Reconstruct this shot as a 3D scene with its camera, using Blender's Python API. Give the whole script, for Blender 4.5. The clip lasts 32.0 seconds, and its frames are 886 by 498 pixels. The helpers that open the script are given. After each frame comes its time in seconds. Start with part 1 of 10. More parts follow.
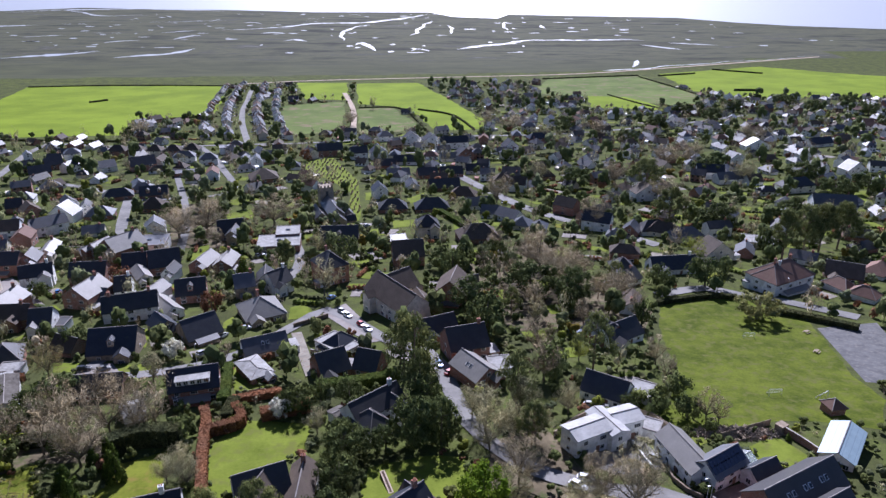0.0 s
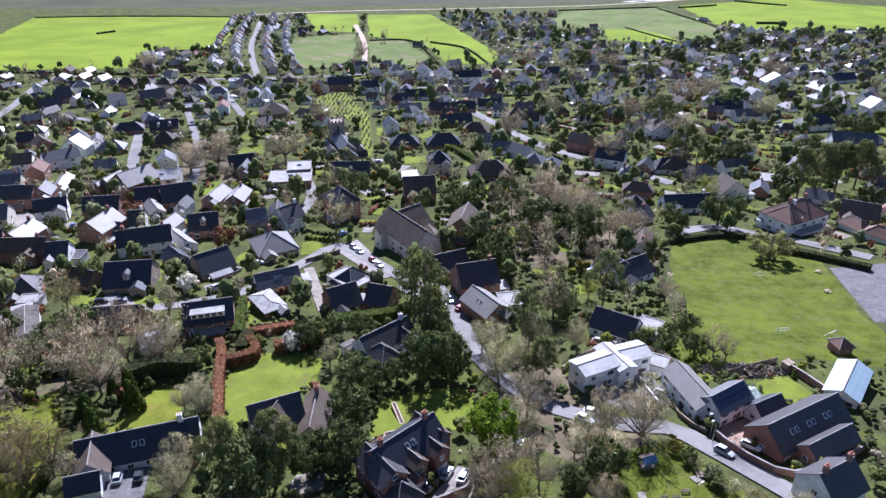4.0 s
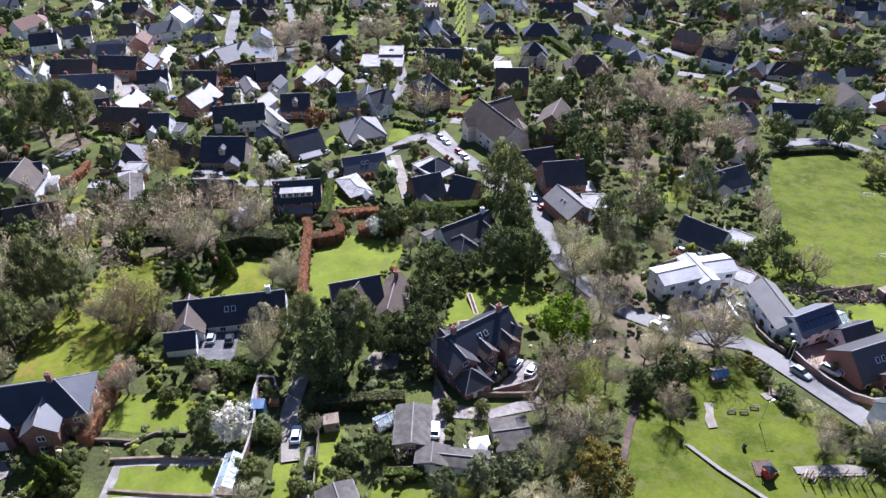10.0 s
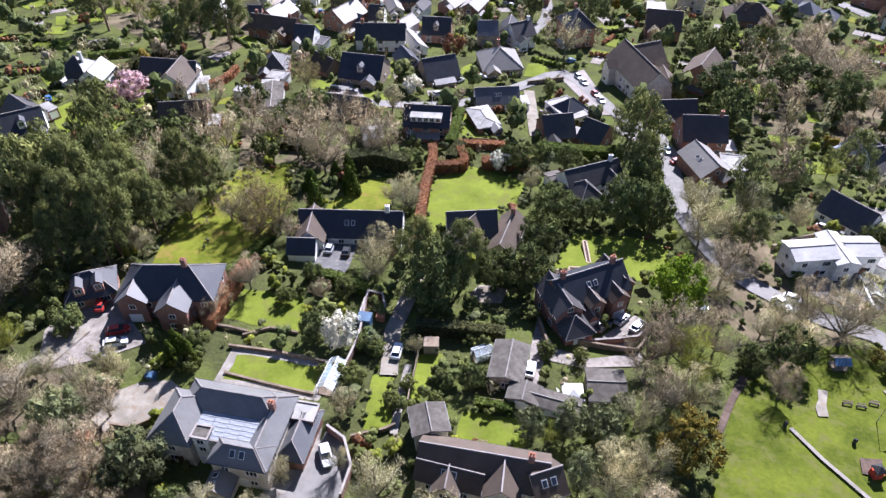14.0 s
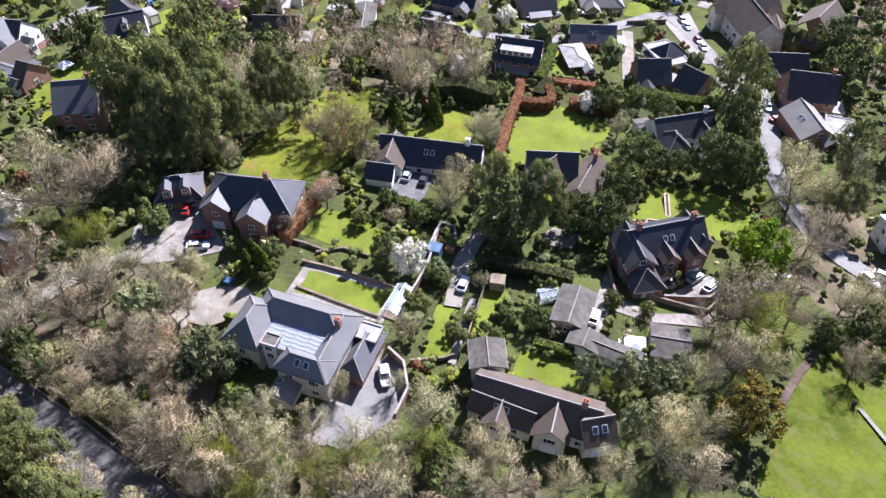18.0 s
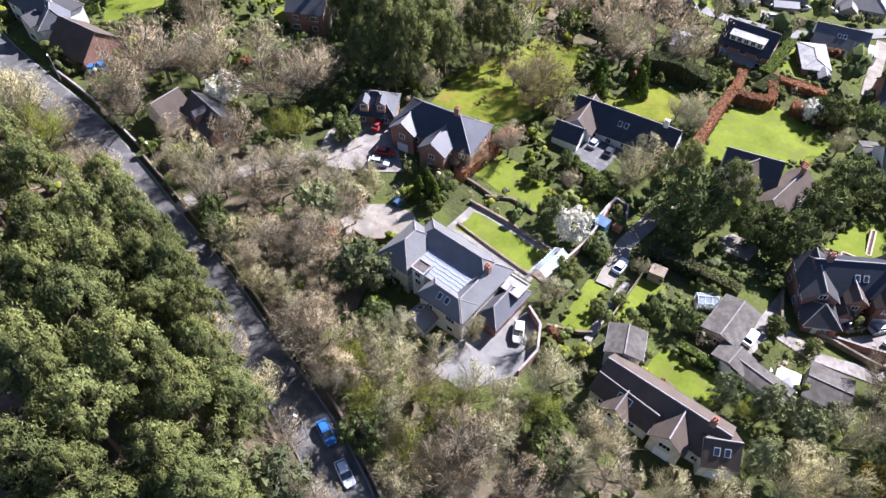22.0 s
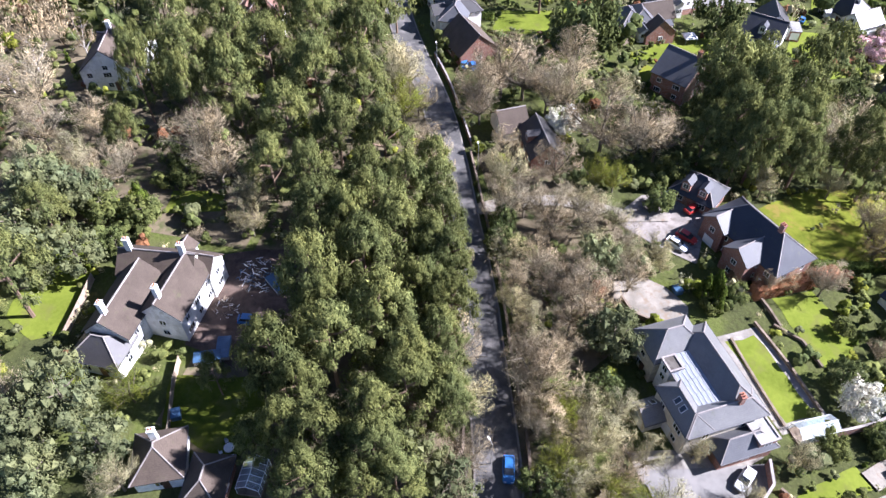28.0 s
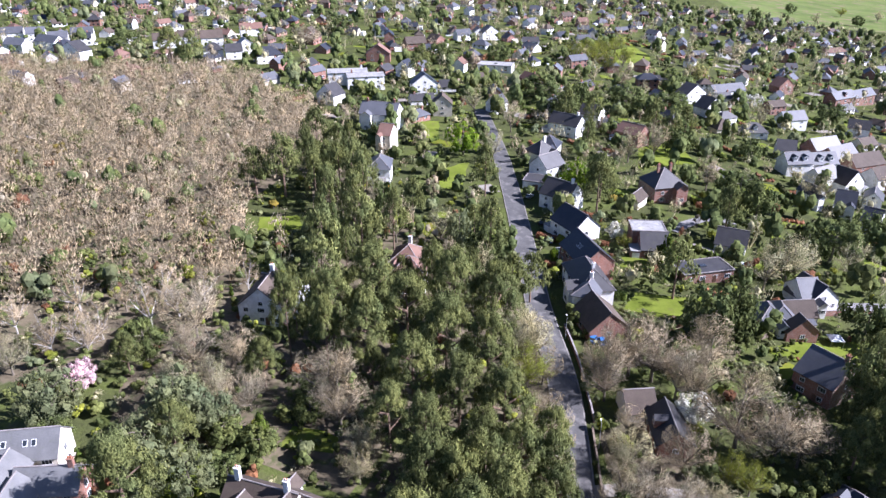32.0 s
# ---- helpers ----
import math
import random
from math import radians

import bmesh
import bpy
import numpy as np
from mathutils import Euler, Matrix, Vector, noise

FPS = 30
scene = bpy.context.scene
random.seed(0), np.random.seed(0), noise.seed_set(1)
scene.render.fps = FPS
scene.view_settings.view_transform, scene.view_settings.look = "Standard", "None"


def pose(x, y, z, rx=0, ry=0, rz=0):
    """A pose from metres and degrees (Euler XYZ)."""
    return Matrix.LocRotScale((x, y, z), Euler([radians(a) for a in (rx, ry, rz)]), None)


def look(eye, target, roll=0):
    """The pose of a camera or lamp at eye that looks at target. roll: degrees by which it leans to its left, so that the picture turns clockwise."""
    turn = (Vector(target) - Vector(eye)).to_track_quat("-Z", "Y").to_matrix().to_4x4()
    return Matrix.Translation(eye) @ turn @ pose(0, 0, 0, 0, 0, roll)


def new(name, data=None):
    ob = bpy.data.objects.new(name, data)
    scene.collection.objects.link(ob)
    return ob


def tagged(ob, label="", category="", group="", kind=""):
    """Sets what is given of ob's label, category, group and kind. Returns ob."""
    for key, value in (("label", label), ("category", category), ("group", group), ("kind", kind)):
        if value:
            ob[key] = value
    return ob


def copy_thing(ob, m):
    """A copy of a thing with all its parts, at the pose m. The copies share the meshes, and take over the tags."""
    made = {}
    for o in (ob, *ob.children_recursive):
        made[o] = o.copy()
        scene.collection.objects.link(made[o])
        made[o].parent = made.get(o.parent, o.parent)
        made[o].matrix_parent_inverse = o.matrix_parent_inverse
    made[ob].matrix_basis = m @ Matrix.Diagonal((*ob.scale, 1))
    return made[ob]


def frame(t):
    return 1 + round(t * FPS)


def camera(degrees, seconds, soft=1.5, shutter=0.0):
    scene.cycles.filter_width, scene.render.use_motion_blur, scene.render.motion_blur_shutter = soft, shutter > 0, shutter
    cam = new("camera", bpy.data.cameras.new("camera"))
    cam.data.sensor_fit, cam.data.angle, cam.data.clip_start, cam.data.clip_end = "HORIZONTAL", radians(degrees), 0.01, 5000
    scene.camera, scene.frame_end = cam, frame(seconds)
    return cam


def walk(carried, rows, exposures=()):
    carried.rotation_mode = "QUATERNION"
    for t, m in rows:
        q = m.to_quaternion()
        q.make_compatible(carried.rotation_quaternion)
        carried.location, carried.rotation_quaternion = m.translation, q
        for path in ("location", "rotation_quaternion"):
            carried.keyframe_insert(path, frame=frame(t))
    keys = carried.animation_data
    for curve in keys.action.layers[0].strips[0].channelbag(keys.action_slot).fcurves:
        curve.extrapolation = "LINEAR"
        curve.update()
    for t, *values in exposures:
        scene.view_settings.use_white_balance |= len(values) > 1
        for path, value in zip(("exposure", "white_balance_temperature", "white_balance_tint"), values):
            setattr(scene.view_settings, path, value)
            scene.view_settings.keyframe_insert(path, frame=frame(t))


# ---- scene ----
# camera: hovers at one spot over the hillside and turns
LENS = 64.54
CAM = (0.0, 0.0, 185.0)
PATH = [
    (0, -0.00, -23.01), (0.5, 0.55, -23.01), (1, 0.73, -23.44), (1.5, 0.78, -24.27), (2, 0.83, -25.05),
    (2.5, 0.87, -25.83), (3, 0.93, -26.62), (3.5, 0.98, -27.39), (5.5, 1.47, -30.56), (6, 1.96, -31.33),
    (6.5, 2.92, -32.05), (7, 3.74, -32.77), (7.5, 4.73, -33.48), (8, 5.70, -34.18), (8.5, 6.58, -34.85),
    (9, 7.47, -35.51), (9.5, 8.23, -36.14), (10, 9.02, -36.80), (10.5, 10.25, -37.47), (11, 11.75, -38.13),
    (11.5, 13.21, -38.80), (12, 14.64, -39.46), (12.5, 16.67, -40.11), (13, 18.15, -40.76), (13.5, 19.70, -41.42),
    (14, 21.26, -42.07), (14.5, 22.76, -42.73), (16.5, 27.95, -45.36), (17, 28.75, -46.06), (17.5, 29.21, -46.70),
    (18, 29.63, -47.36), (18.5, 31.45, -47.98), (19, 34.05, -48.63), (19.5, 36.55, -49.23), (20, 39.12, -49.86),
    (20.5, 41.80, -50.47), (21, 44.41, -51.05), (21.5, 47.00, -51.11), (22, 49.63, -51.05), (22.5, 52.40, -51.03),
    (23, 55.19, -50.97), (23.5, 57.99, -50.95), (24, 60.79, -50.85), (24.5, 63.38, -50.75), (25, 66.09, -50.66),
    (25.5, 68.81, -50.58), (27.5, 79.96, -49.54), (28, 82.77, -47.19), (28.5, 85.54, -44.31), (29, 88.12, -41.49),
    (29.5, 90.64, -38.69), (30, 93.02, -35.93), (30.5, 94.80, -33.27), (31, 95.15, -30.78), (31.5, 95.10, -28.35),
    (32, 95.02, -25.92),
]
cam = camera(LENS, 32.0, soft=1.45)
walk(cam, [(t, pose(*CAM, 90 + pitch, 0, yaw)) for t, yaw, pitch in PATH], exposures=[(0.0, 0.86, 5350, 26), (3.0, 1.26, 5250, 26), (8.0, 1.44, 5250, 25), (14.0, 1.6, 5600, 24), (24.0, 1.84, 5600, 24), (29.0, 1.88, 5550, 25), (32.0, 1.56, 5400, 27)])

# daylight
SUN_AZ, SUN_EL = 2.0, 37.5      # azimuth clockwise from +y, elevation
world = bpy.data.worlds.new("world")
scene.world = world
world.use_nodes = True
wn = world.node_tree
sky = wn.nodes.new("ShaderNodeTexSky")
sky.sky_type, sky.sun_disc = "NISHITA", False
sky.air_density, sky.dust_density, sky.ozone_density = 0.75, 0.25, 1.5      # a clear spring sky
sky.sun_elevation, sky.sun_rotation = radians(SUN_EL), radians(SUN_AZ)
bg = wn.nodes["Background"]
bg.inputs["Strength"].default_value = 0.05
wn.links.new(sky.outputs["Color"], bg.inputs["Color"])
sun = new("sun", bpy.data.lights.new("sun", "SUN"))
sun.data.energy, sun.data.angle, sun.data.color = 5.0, radians(0.55), (1.0, 0.955, 0.875)
sa, se = radians(SUN_AZ), radians(SUN_EL)
sun.matrix_world = look((math.sin(sa) * math.cos(se) * 100, math.cos(sa) * math.cos(se) * 100, math.sin(se) * 100), (0, 0, 0))

# terrain: a hillside that falls towards the shore along +y
TY = (-6000, -150, 0, 60, 210, 450, 760, 1150, 1180, 9000)
TZ = (140, 100, 92, 90, 69, 43, 20, 1.5, 0, 0)


def hill(y):
    return float(np.interp(y, TY, TZ))


def ground_z(x, y):
    """Height of the ground: the hill's profile, softened."""
    k = 30 if y > 150 else 14
    return (hill(y - k) + hill(y) + hill(y + k)) / 3


# ---------------------------------------------------------------- materials
def nodes(name):
    m = bpy.data.materials.new(name)
    m.use_nodes = True
    return m, m.node_tree.nodes, m.node_tree.links, m.node_tree.nodes["Principled BSDF"]


def ramp(n, stops):
    r = n.new("ShaderNodeValToRGB")
    while len(r.color_ramp.elements) < len(stops):
        r.color_ramp.elements.new(0.5)
    for e, (p, c) in zip(r.color_ramp.elements, stops):
        e.position, e.color = p, (*c, 1)
    return r


def coords(n, l, world):
    return n.new("ShaderNodeNewGeometry").outputs["Position"] if world else n.new("ShaderNodeTexCoord").outputs["Object"]


def tex(n, l, vec, scale, detail=4.0, rough=0.6):
    t = n.new("ShaderNodeTexNoise")
    t.inputs["Scale"].default_value, t.inputs["Detail"].default_value, t.inputs["Roughness"].default_value = scale, detail, rough
    l.new(vec, t.inputs["Vector"])
    return t.outputs["Fac"]


def mixc(n, l, a, b, fac, mode="MIX"):
    m = n.new("ShaderNodeMix")
    m.data_type, m.blend_type = "RGBA", mode
    for sock, v in ((m.inputs[6], a), (m.inputs[7], b)):
        if isinstance(v, tuple):
            sock.default_value = (*v, 1)
        else:
            l.new(v, sock)
    if isinstance(fac, float):
        m.inputs[0].default_value = fac
    else:
        l.new(fac, m.inputs[0])
    return m.outputs[2]


def bumped(n, l, b, height, strength, dist=0.05):
    u = n.new("ShaderNodeBump")
    u.inputs["Strength"].default_value, u.inputs["Distance"].default_value = strength, dist
    l.new(height, u.inputs["Height"])
    l.new(u.outputs["Normal"], b.inputs["Normal"])


def value_jitter(n, l, col, amount):
    """Each object a little lighter or darker than the next."""
    o = n.new("ShaderNodeObjectInfo")
    mr = n.new("ShaderNodeMapRange")
    mr.inputs["To Min"].default_value, mr.inputs["To Max"].default_value = 1 - amount, 1 + amount
    l.new(o.outputs["Random"], mr.inputs["Value"])
    h = n.new("ShaderNodeHueSaturation")
    l.new(mr.outputs["Result"], h.inputs["Value"])
    l.new(col, h.inputs["Color"])
    return h.outputs["Color"]


def surface(name, dark, light, fine=3.0, coarse=0.25, rough=0.85, bump=0.3, stain=None, world=False, jitter=0.0, metal=0.0):
    """Two colours mixed by a fine grain and broad blotches, with an optional stain."""
    m, n, l, b = nodes(name)
    v = coords(n, l, world)
    f, c = tex(n, l, v, fine), tex(n, l, v, coarse, 3.0)
    r = ramp(n, [(0.3, dark), (0.7, light)])
    l.new(f, r.inputs["Fac"])
    r2 = ramp(n, [(0.35, tuple(x * 0.72 for x in dark)), (0.65, tuple(min(1, x * 1.12) for x in light))])
    l.new(c, r2.inputs["Fac"])
    col = mixc(n, l, r.outputs["Color"], r2.outputs["Color"], 0.5)
    if stain:
        s = ramp(n, [(0.52, (0, 0, 0)), (0.66, (1, 1, 1))])
        l.new(tex(n, l, v, coarse * 2.7, 5.0), s.inputs["Fac"])
        col = mixc(n, l, col, stain, s.outputs["Color"])
    if jitter:
        col = value_jitter(n, l, col, jitter)
    l.new(col, b.inputs["Base Color"])
    b.inputs["Roughness"].default_value, b.inputs["Metallic"].default_value = rough, metal
    if rough > 0.8:
        b.inputs["Specular IOR Level"].default_value = 0.05 if rough > 0.9 else 0.15
    if bump:
        bumped(n, l, b, f, bump)
    return m


def roofing(name, dark, light, rough, course=0.3, moss=(0.09, 0.1, 0.04), jitter=0.18, spec=0.35):
    """Overlapping courses of slates or tiles, mottled, with some lichen."""
    m, n, l, b = nodes(name)
    v = coords(n, l, False)
    sep = n.new("ShaderNodeSeparateXYZ")
    l.new(v, sep.inputs[0])
    w = n.new("ShaderNodeMath")
    w.operation = "MULTIPLY"
    w.inputs[1].default_value = 1.0 / (course * 0.6)
    l.new(sep.outputs["Z"], w.inputs[0])
    fr = n.new("ShaderNodeMath")
    fr.operation = "FRACT"
    l.new(w.outputs[0], fr.inputs[0])
    f, c = tex(n, l, v, 5.0, 5.0, 0.7), tex(n, l, v, 0.35, 4.0)
    r = ramp(n, [(0.3, dark), (0.72, light)])
    l.new(f, r.inputs["Fac"])
    r2 = ramp(n, [(0.3, dark), (0.7, light)])
    l.new(c, r2.inputs["Fac"])
    col = mixc(n, l, r.outputs["Color"], r2.outputs["Color"], 0.5)
    line = ramp(n, [(0.0, (0.55, 0.55, 0.55)), (0.18, (1, 1, 1))])
    l.new(fr.outputs[0], line.inputs["Fac"])
    col = mixc(n, l, col, line.outputs["Color"], 0.6, "MULTIPLY")
    s = ramp(n, [(0.56, (0, 0, 0)), (0.74, (0.4, 0.4, 0.4))])
    l.new(tex(n, l, v, 0.9, 6.0, 0.7), s.inputs["Fac"])
    col = mixc(n, l, col, moss, s.outputs["Color"])
    l.new(value_jitter(n, l, col, jitter), b.inputs["Base Color"])
    b.inputs["Roughness"].default_value = rough
    b.inputs["Specular IOR Level"].default_value = spec
    bumped(n, l, b, fr.outputs[0], 0.3, 0.02)
    return m


def brickwork(name, c1, c2, mortar):
    m, n, l, b = nodes(name)
    v = coords(n, l, False)
    mp = n.new("ShaderNodeMapping")
    mp.inputs["Rotation"].default_value = (radians(90), 0, 0)
    l.new(v, mp.inputs["Vector"])
    t = n.new("ShaderNodeTexBrick")
    t.inputs["Scale"].default_value = 1.0
    t.inputs["Brick Width"].default_value, t.inputs["Row Height"].default_value, t.inputs["Mortar Size"].default_value = 0.23, 0.075, 0.008
    t.inputs["Color1"].default_value, t.inputs["Color2"].default_value, t.inputs["Mortar"].default_value = (*c1, 1), (*c2, 1), (*mortar, 1)
    l.new(mp.outputs[0], t.inputs["Vector"])
    r = ramp(n, [(0.3, (0.7, 0.7, 0.7)), (0.7, (1.1, 1.08, 1.05))])
    l.new(tex(n, l, v, 0.5), r.inputs["Fac"])
    col = mixc(n, l, t.outputs["Color"], r.outputs["Color"], 0.8, "MULTIPLY")
    l.new(value_jitter(n, l, col, 0.15), b.inputs["Base Color"])
    b.inputs["Roughness"].default_value = 0.9
    return m


def foliage(name, dark, light, through_light=0.25, rough=0.75, mottle=0.55):
    """Leaves or twigs: every clump its own shade, some light through the leaf."""
    m, n, l, b = nodes(name)
    g = n.new("ShaderNodeNewGeometry")
    r = ramp(n, [(0.0, dark), (0.75, light), (1.0, tuple(min(1, x * 1.15) for x in light))])
    l.new(g.outputs["Random Per Island"], r.inputs["Fac"])
    v = coords(n, l, True)
    grain = ramp(n, [(0.3, (0.5, 0.52, 0.5)), (0.52, (1.0, 1.0, 1.0)), (0.75, (1.4, 1.36, 1.25))])
    l.new(tex(n, l, v, 2.6, 3.0, 0.75), grain.inputs["Fac"])
    broad = ramp(n, [(0.3, (0.78, 0.84, 0.9)), (0.7, (1.22, 1.14, 1.0))])
    l.new(tex(n, l, v, 0.16, 2.0), broad.inputs["Fac"])
    col = mixc(n, l, r.outputs["Color"], grain.outputs["Color"], mottle, "MULTIPLY")
    col = mixc(n, l, col, broad.outputs["Color"], 1.0, "MULTIPLY")
    col = value_jitter(n, l, col, 0.22)
    l.new(col, b.inputs["Base Color"])
    b.inputs["Roughness"].default_value = rough
    b.inputs["Specular IOR Level"].default_value = 0.02
    if through_light:
        t = n.new("ShaderNodeBsdfTranslucent")
        l.new(col, t.inputs["Color"])
        mx = n.new("ShaderNodeMixShader")
        mx.inputs[0].default_value = through_light
        l.new(b.outputs[0], mx.inputs[1])
        l.new(t.outputs[0], mx.inputs[2])
        l.new(mx.outputs[0], n["Material Output"].inputs["Surface"])
    return m


def plain(name, col, rough=0.5, metal=0.0, spec=0.5):
    m, n, l, b = nodes(name)
    b.inputs["Base Color"].default_value = (*col, 1)
    b.inputs["Roughness"].default_value, b.inputs["Metallic"].default_value, b.inputs["Specular IOR Level"].default_value = rough, metal, spec
    return m


WALL = {
    "W": surface("white_render", (0.72, 0.71, 0.67), (0.84, 0.83, 0.8), 2.5, 0.4, 0.85, 0.1, (0.6, 0.58, 0.52), jitter=0.06),
    "C": surface("cream_render", (0.56, 0.5, 0.4), (0.68, 0.63, 0.52), 2.5, 0.4, 0.85, 0.1, (0.45, 0.41, 0.33), jitter=0.1),
    "B": brickwork("red_brick", (0.3, 0.12, 0.075), (0.2, 0.085, 0.06), (0.32, 0.28, 0.24)),
    "S": surface("sandstone", (0.24, 0.19, 0.14), (0.4, 0.33, 0.26), 1.6, 0.5, 0.9, 0.4, (0.15, 0.13, 0.11), jitter=0.1),
}
TILE = {
    "K": roofing("dark_slate", (0.029, 0.0275, 0.028), (0.064, 0.061, 0.062), 0.48),
    "U": roofing("blue_slate", (0.02, 0.0225, 0.03), (0.044, 0.047, 0.058), 0.45, jitter=0.1),
    "G": roofing("grey_slate", (0.07, 0.072, 0.079), (0.13, 0.132, 0.14), 0.45),
    "N": roofing("brown_tile", (0.055, 0.042, 0.033), (0.12, 0.094, 0.074), 0.75, spec=0.15),
    "R": roofing("red_tile", (0.13, 0.075, 0.055), (0.215, 0.13, 0.1), 0.75, spec=0.15),
    "L": surface("pale_felt", (0.24, 0.236, 0.226), (0.35, 0.343, 0.33), 1.2, 0.3, 0.85, 0.2, (0.2, 0.19, 0.17), jitter=0.1),
    "V": roofing("weathered_slate", (0.1, 0.1, 0.1), (0.2, 0.198, 0.192), 0.4, jitter=0.06),
    # A: slate with the paleness of its sunlit slopes put into the colour
    "A": roofing("pale_slate", (0.16, 0.15, 0.136), (0.26, 0.246, 0.224), 0.5, jitter=0.12),
    "F": surface("grey_roof_sheet", (0.075, 0.067, 0.057), (0.13, 0.118, 0.102), 1.2, 0.3, 0.85, 0.1, (0.07, 0.06, 0.05), jitter=0.1),
    "M": surface("pale_roof_sheet", (0.35, 0.345, 0.33), (0.47, 0.465, 0.45), 1.6, 0.3, 0.85, 0.1, (0.4, 0.39, 0.36), jitter=0.05),
    "T": roofing("blue_metal_sheet", (0.2, 0.27, 0.31), (0.28, 0.36, 0.4), 0.45, 0.9, jitter=0.05),
}
ridge_mat = surface("ridge_clay", (0.17, 0.15, 0.14), (0.3, 0.27, 0.25), 4.0, 0.5, 0.8, 0.2, jitter=0.2)
frame_mat = plain("white_joinery", (0.78, 0.78, 0.76), 0.45)
glass_mat = plain("window_glass", (0.03, 0.035, 0.04), 0.06, 0.0, 0.8)
door_mat = surface("painted_door", (0.1, 0.06, 0.04), (0.2, 0.1, 0.06), 4.0, 0.8, 0.5, 0.05, jitter=0.6)
gutter_mat = plain("dark_gutter", (0.05, 0.05, 0.055), 0.5)
pot_mat = surface("clay_pot", (0.35, 0.15, 0.08), (0.5, 0.22, 0.12), 6.0, 1.0, 0.85, 0.1)
solar_mat = plain("solar_cell", (0.012, 0.016, 0.035), 0.12, 0.0, 0.7)
timber_mat = surface("weathered_timber", (0.22, 0.17, 0.12), (0.36, 0.29, 0.22), 6.0, 0.7, 0.9, 0.3, jitter=0.2)
stone_wall_mat = surface("garden_stone", (0.13, 0.1, 0.072), (0.24, 0.192, 0.148), 2.2, 0.5, 0.95, 0.6, jitter=0.12)
rubber_mat = plain("tyre_rubber", (0.018, 0.018, 0.018), 0.85)
rim_mat = plain("alloy", (0.5, 0.5, 0.5), 0.35, 0.9)
steel_mat = plain("galvanised_steel", (0.45, 0.46, 0.47), 0.45, 0.7)
lamp_red_mat = plain("red_lens", (0.35, 0.02, 0.02), 0.2)
lamp_clear_mat = plain("clear_lens", (0.75, 0.76, 0.78), 0.15)
cloth_white_mat = surface("white_canvas", (0.7, 0.69, 0.66), (0.82, 0.81, 0.78), 3.0, 0.5, 0.9, 0.1)
cloth_red_mat = surface("red_canvas", (0.5, 0.06, 0.03), (0.62, 0.09, 0.05), 3.0, 0.5, 0.9, 0.1)
lead_mat = surface("lead_sheet", (0.19, 0.21, 0.24), (0.28, 0.3, 0.335), 1.5, 0.4, 0.45, 0.1, (0.3, 0.31, 0.33))
tarp_mat = surface("blue_tarpaulin", (0.035, 0.08, 0.145), (0.07, 0.14, 0.235), 3.0, 0.6, 0.4, 0.2)

GROUND = {
    "field": surface("mown_grass", (0.042, 0.062, 0.0075), (0.112, 0.132, 0.0155), 1.5, 0.14, 0.95, 0.6, (0.1, 0.105, 0.028), True),
    "lawn": surface("garden_lawn", (0.095, 0.125, 0.014), (0.15, 0.18, 0.025), 1.6, 0.1, 0.95, 0.5, (0.115, 0.125, 0.028), True),
    "dry": surface("mossy_lawn", (0.082, 0.104, 0.01), (0.15, 0.165, 0.02), 1.2, 0.13, 0.95, 0.5, (0.16, 0.13, 0.03), True),
    "crop": surface("young_crop", (0.132, 0.184, 0.011), (0.172, 0.228, 0.015), 0.4, 0.02, 0.95, 0.3, None, True),
    "pasture": surface("rough_pasture", (0.085, 0.12, 0.03), (0.13, 0.16, 0.045), 0.2, 0.02, 0.95, 0.3, (0.17, 0.14, 0.08), True),
    "court": surface("pale_tarmac", (0.17, 0.155, 0.142), (0.265, 0.24, 0.22), 2.0, 0.1, 0.85, 0.2, (0.2, 0.17, 0.15), True),
    "tarmac": surface("drive_tarmac", (0.075, 0.075, 0.078), (0.13, 0.128, 0.125), 3.0, 0.3, 0.85, 0.2, (0.15, 0.14, 0.13), True),
    "paving": surface("stone_paving", (0.15, 0.135, 0.12), (0.26, 0.235, 0.21), 1.4, 0.3, 0.85, 0.3, (0.14, 0.12, 0.1), True),
    "brickpave": surface("brick_paving", (0.22, 0.15, 0.11), (0.33, 0.23, 0.18), 2.5, 0.3, 0.85, 0.3, None, True),
    "gravel": surface("gravel", (0.175, 0.158, 0.13), (0.275, 0.252, 0.212), 4.0, 0.3, 0.95, 0.5, (0.2, 0.16, 0.12), True),
    "dirt": surface("bare_earth", (0.065, 0.046, 0.037), (0.13, 0.096, 0.078), 1.5, 0.3, 0.95, 0.6, (0.07, 0.055, 0.045), True),
    "litter": surface("leaf_litter", (0.085, 0.069, 0.044), (0.165, 0.135, 0.086), 0.9, 0.12, 0.95, 0.6, (0.06, 0.075, 0.025), True),
    "path": surface("concrete_path", (0.17, 0.155, 0.135), (0.28, 0.26, 0.23), 2.0, 0.3, 0.9, 0.3, (0.18, 0.16, 0.13), True),
    "sand": surface("sandy_track", (0.32, 0.25, 0.19), (0.45, 0.37, 0.29), 1.5, 0.2, 0.95, 0.3, None, True),
    # asphalt again, its colour raised to the glare it has in full sun
    "pale": surface("sunlit_asphalt_road", (0.125, 0.121, 0.114), (0.2, 0.193, 0.183), 1.0, 0.1, 0.85, 0.2, (0.2, 0.19, 0.18), True),
    # darkened to carry the tree shade over the main lane
    "asphalt": surface("asphalt", (0.052, 0.05, 0.047), (0.098, 0.094, 0.088), 1.8, 0.15, 0.8, 0.25, (0.14, 0.13, 0.12), True),
}


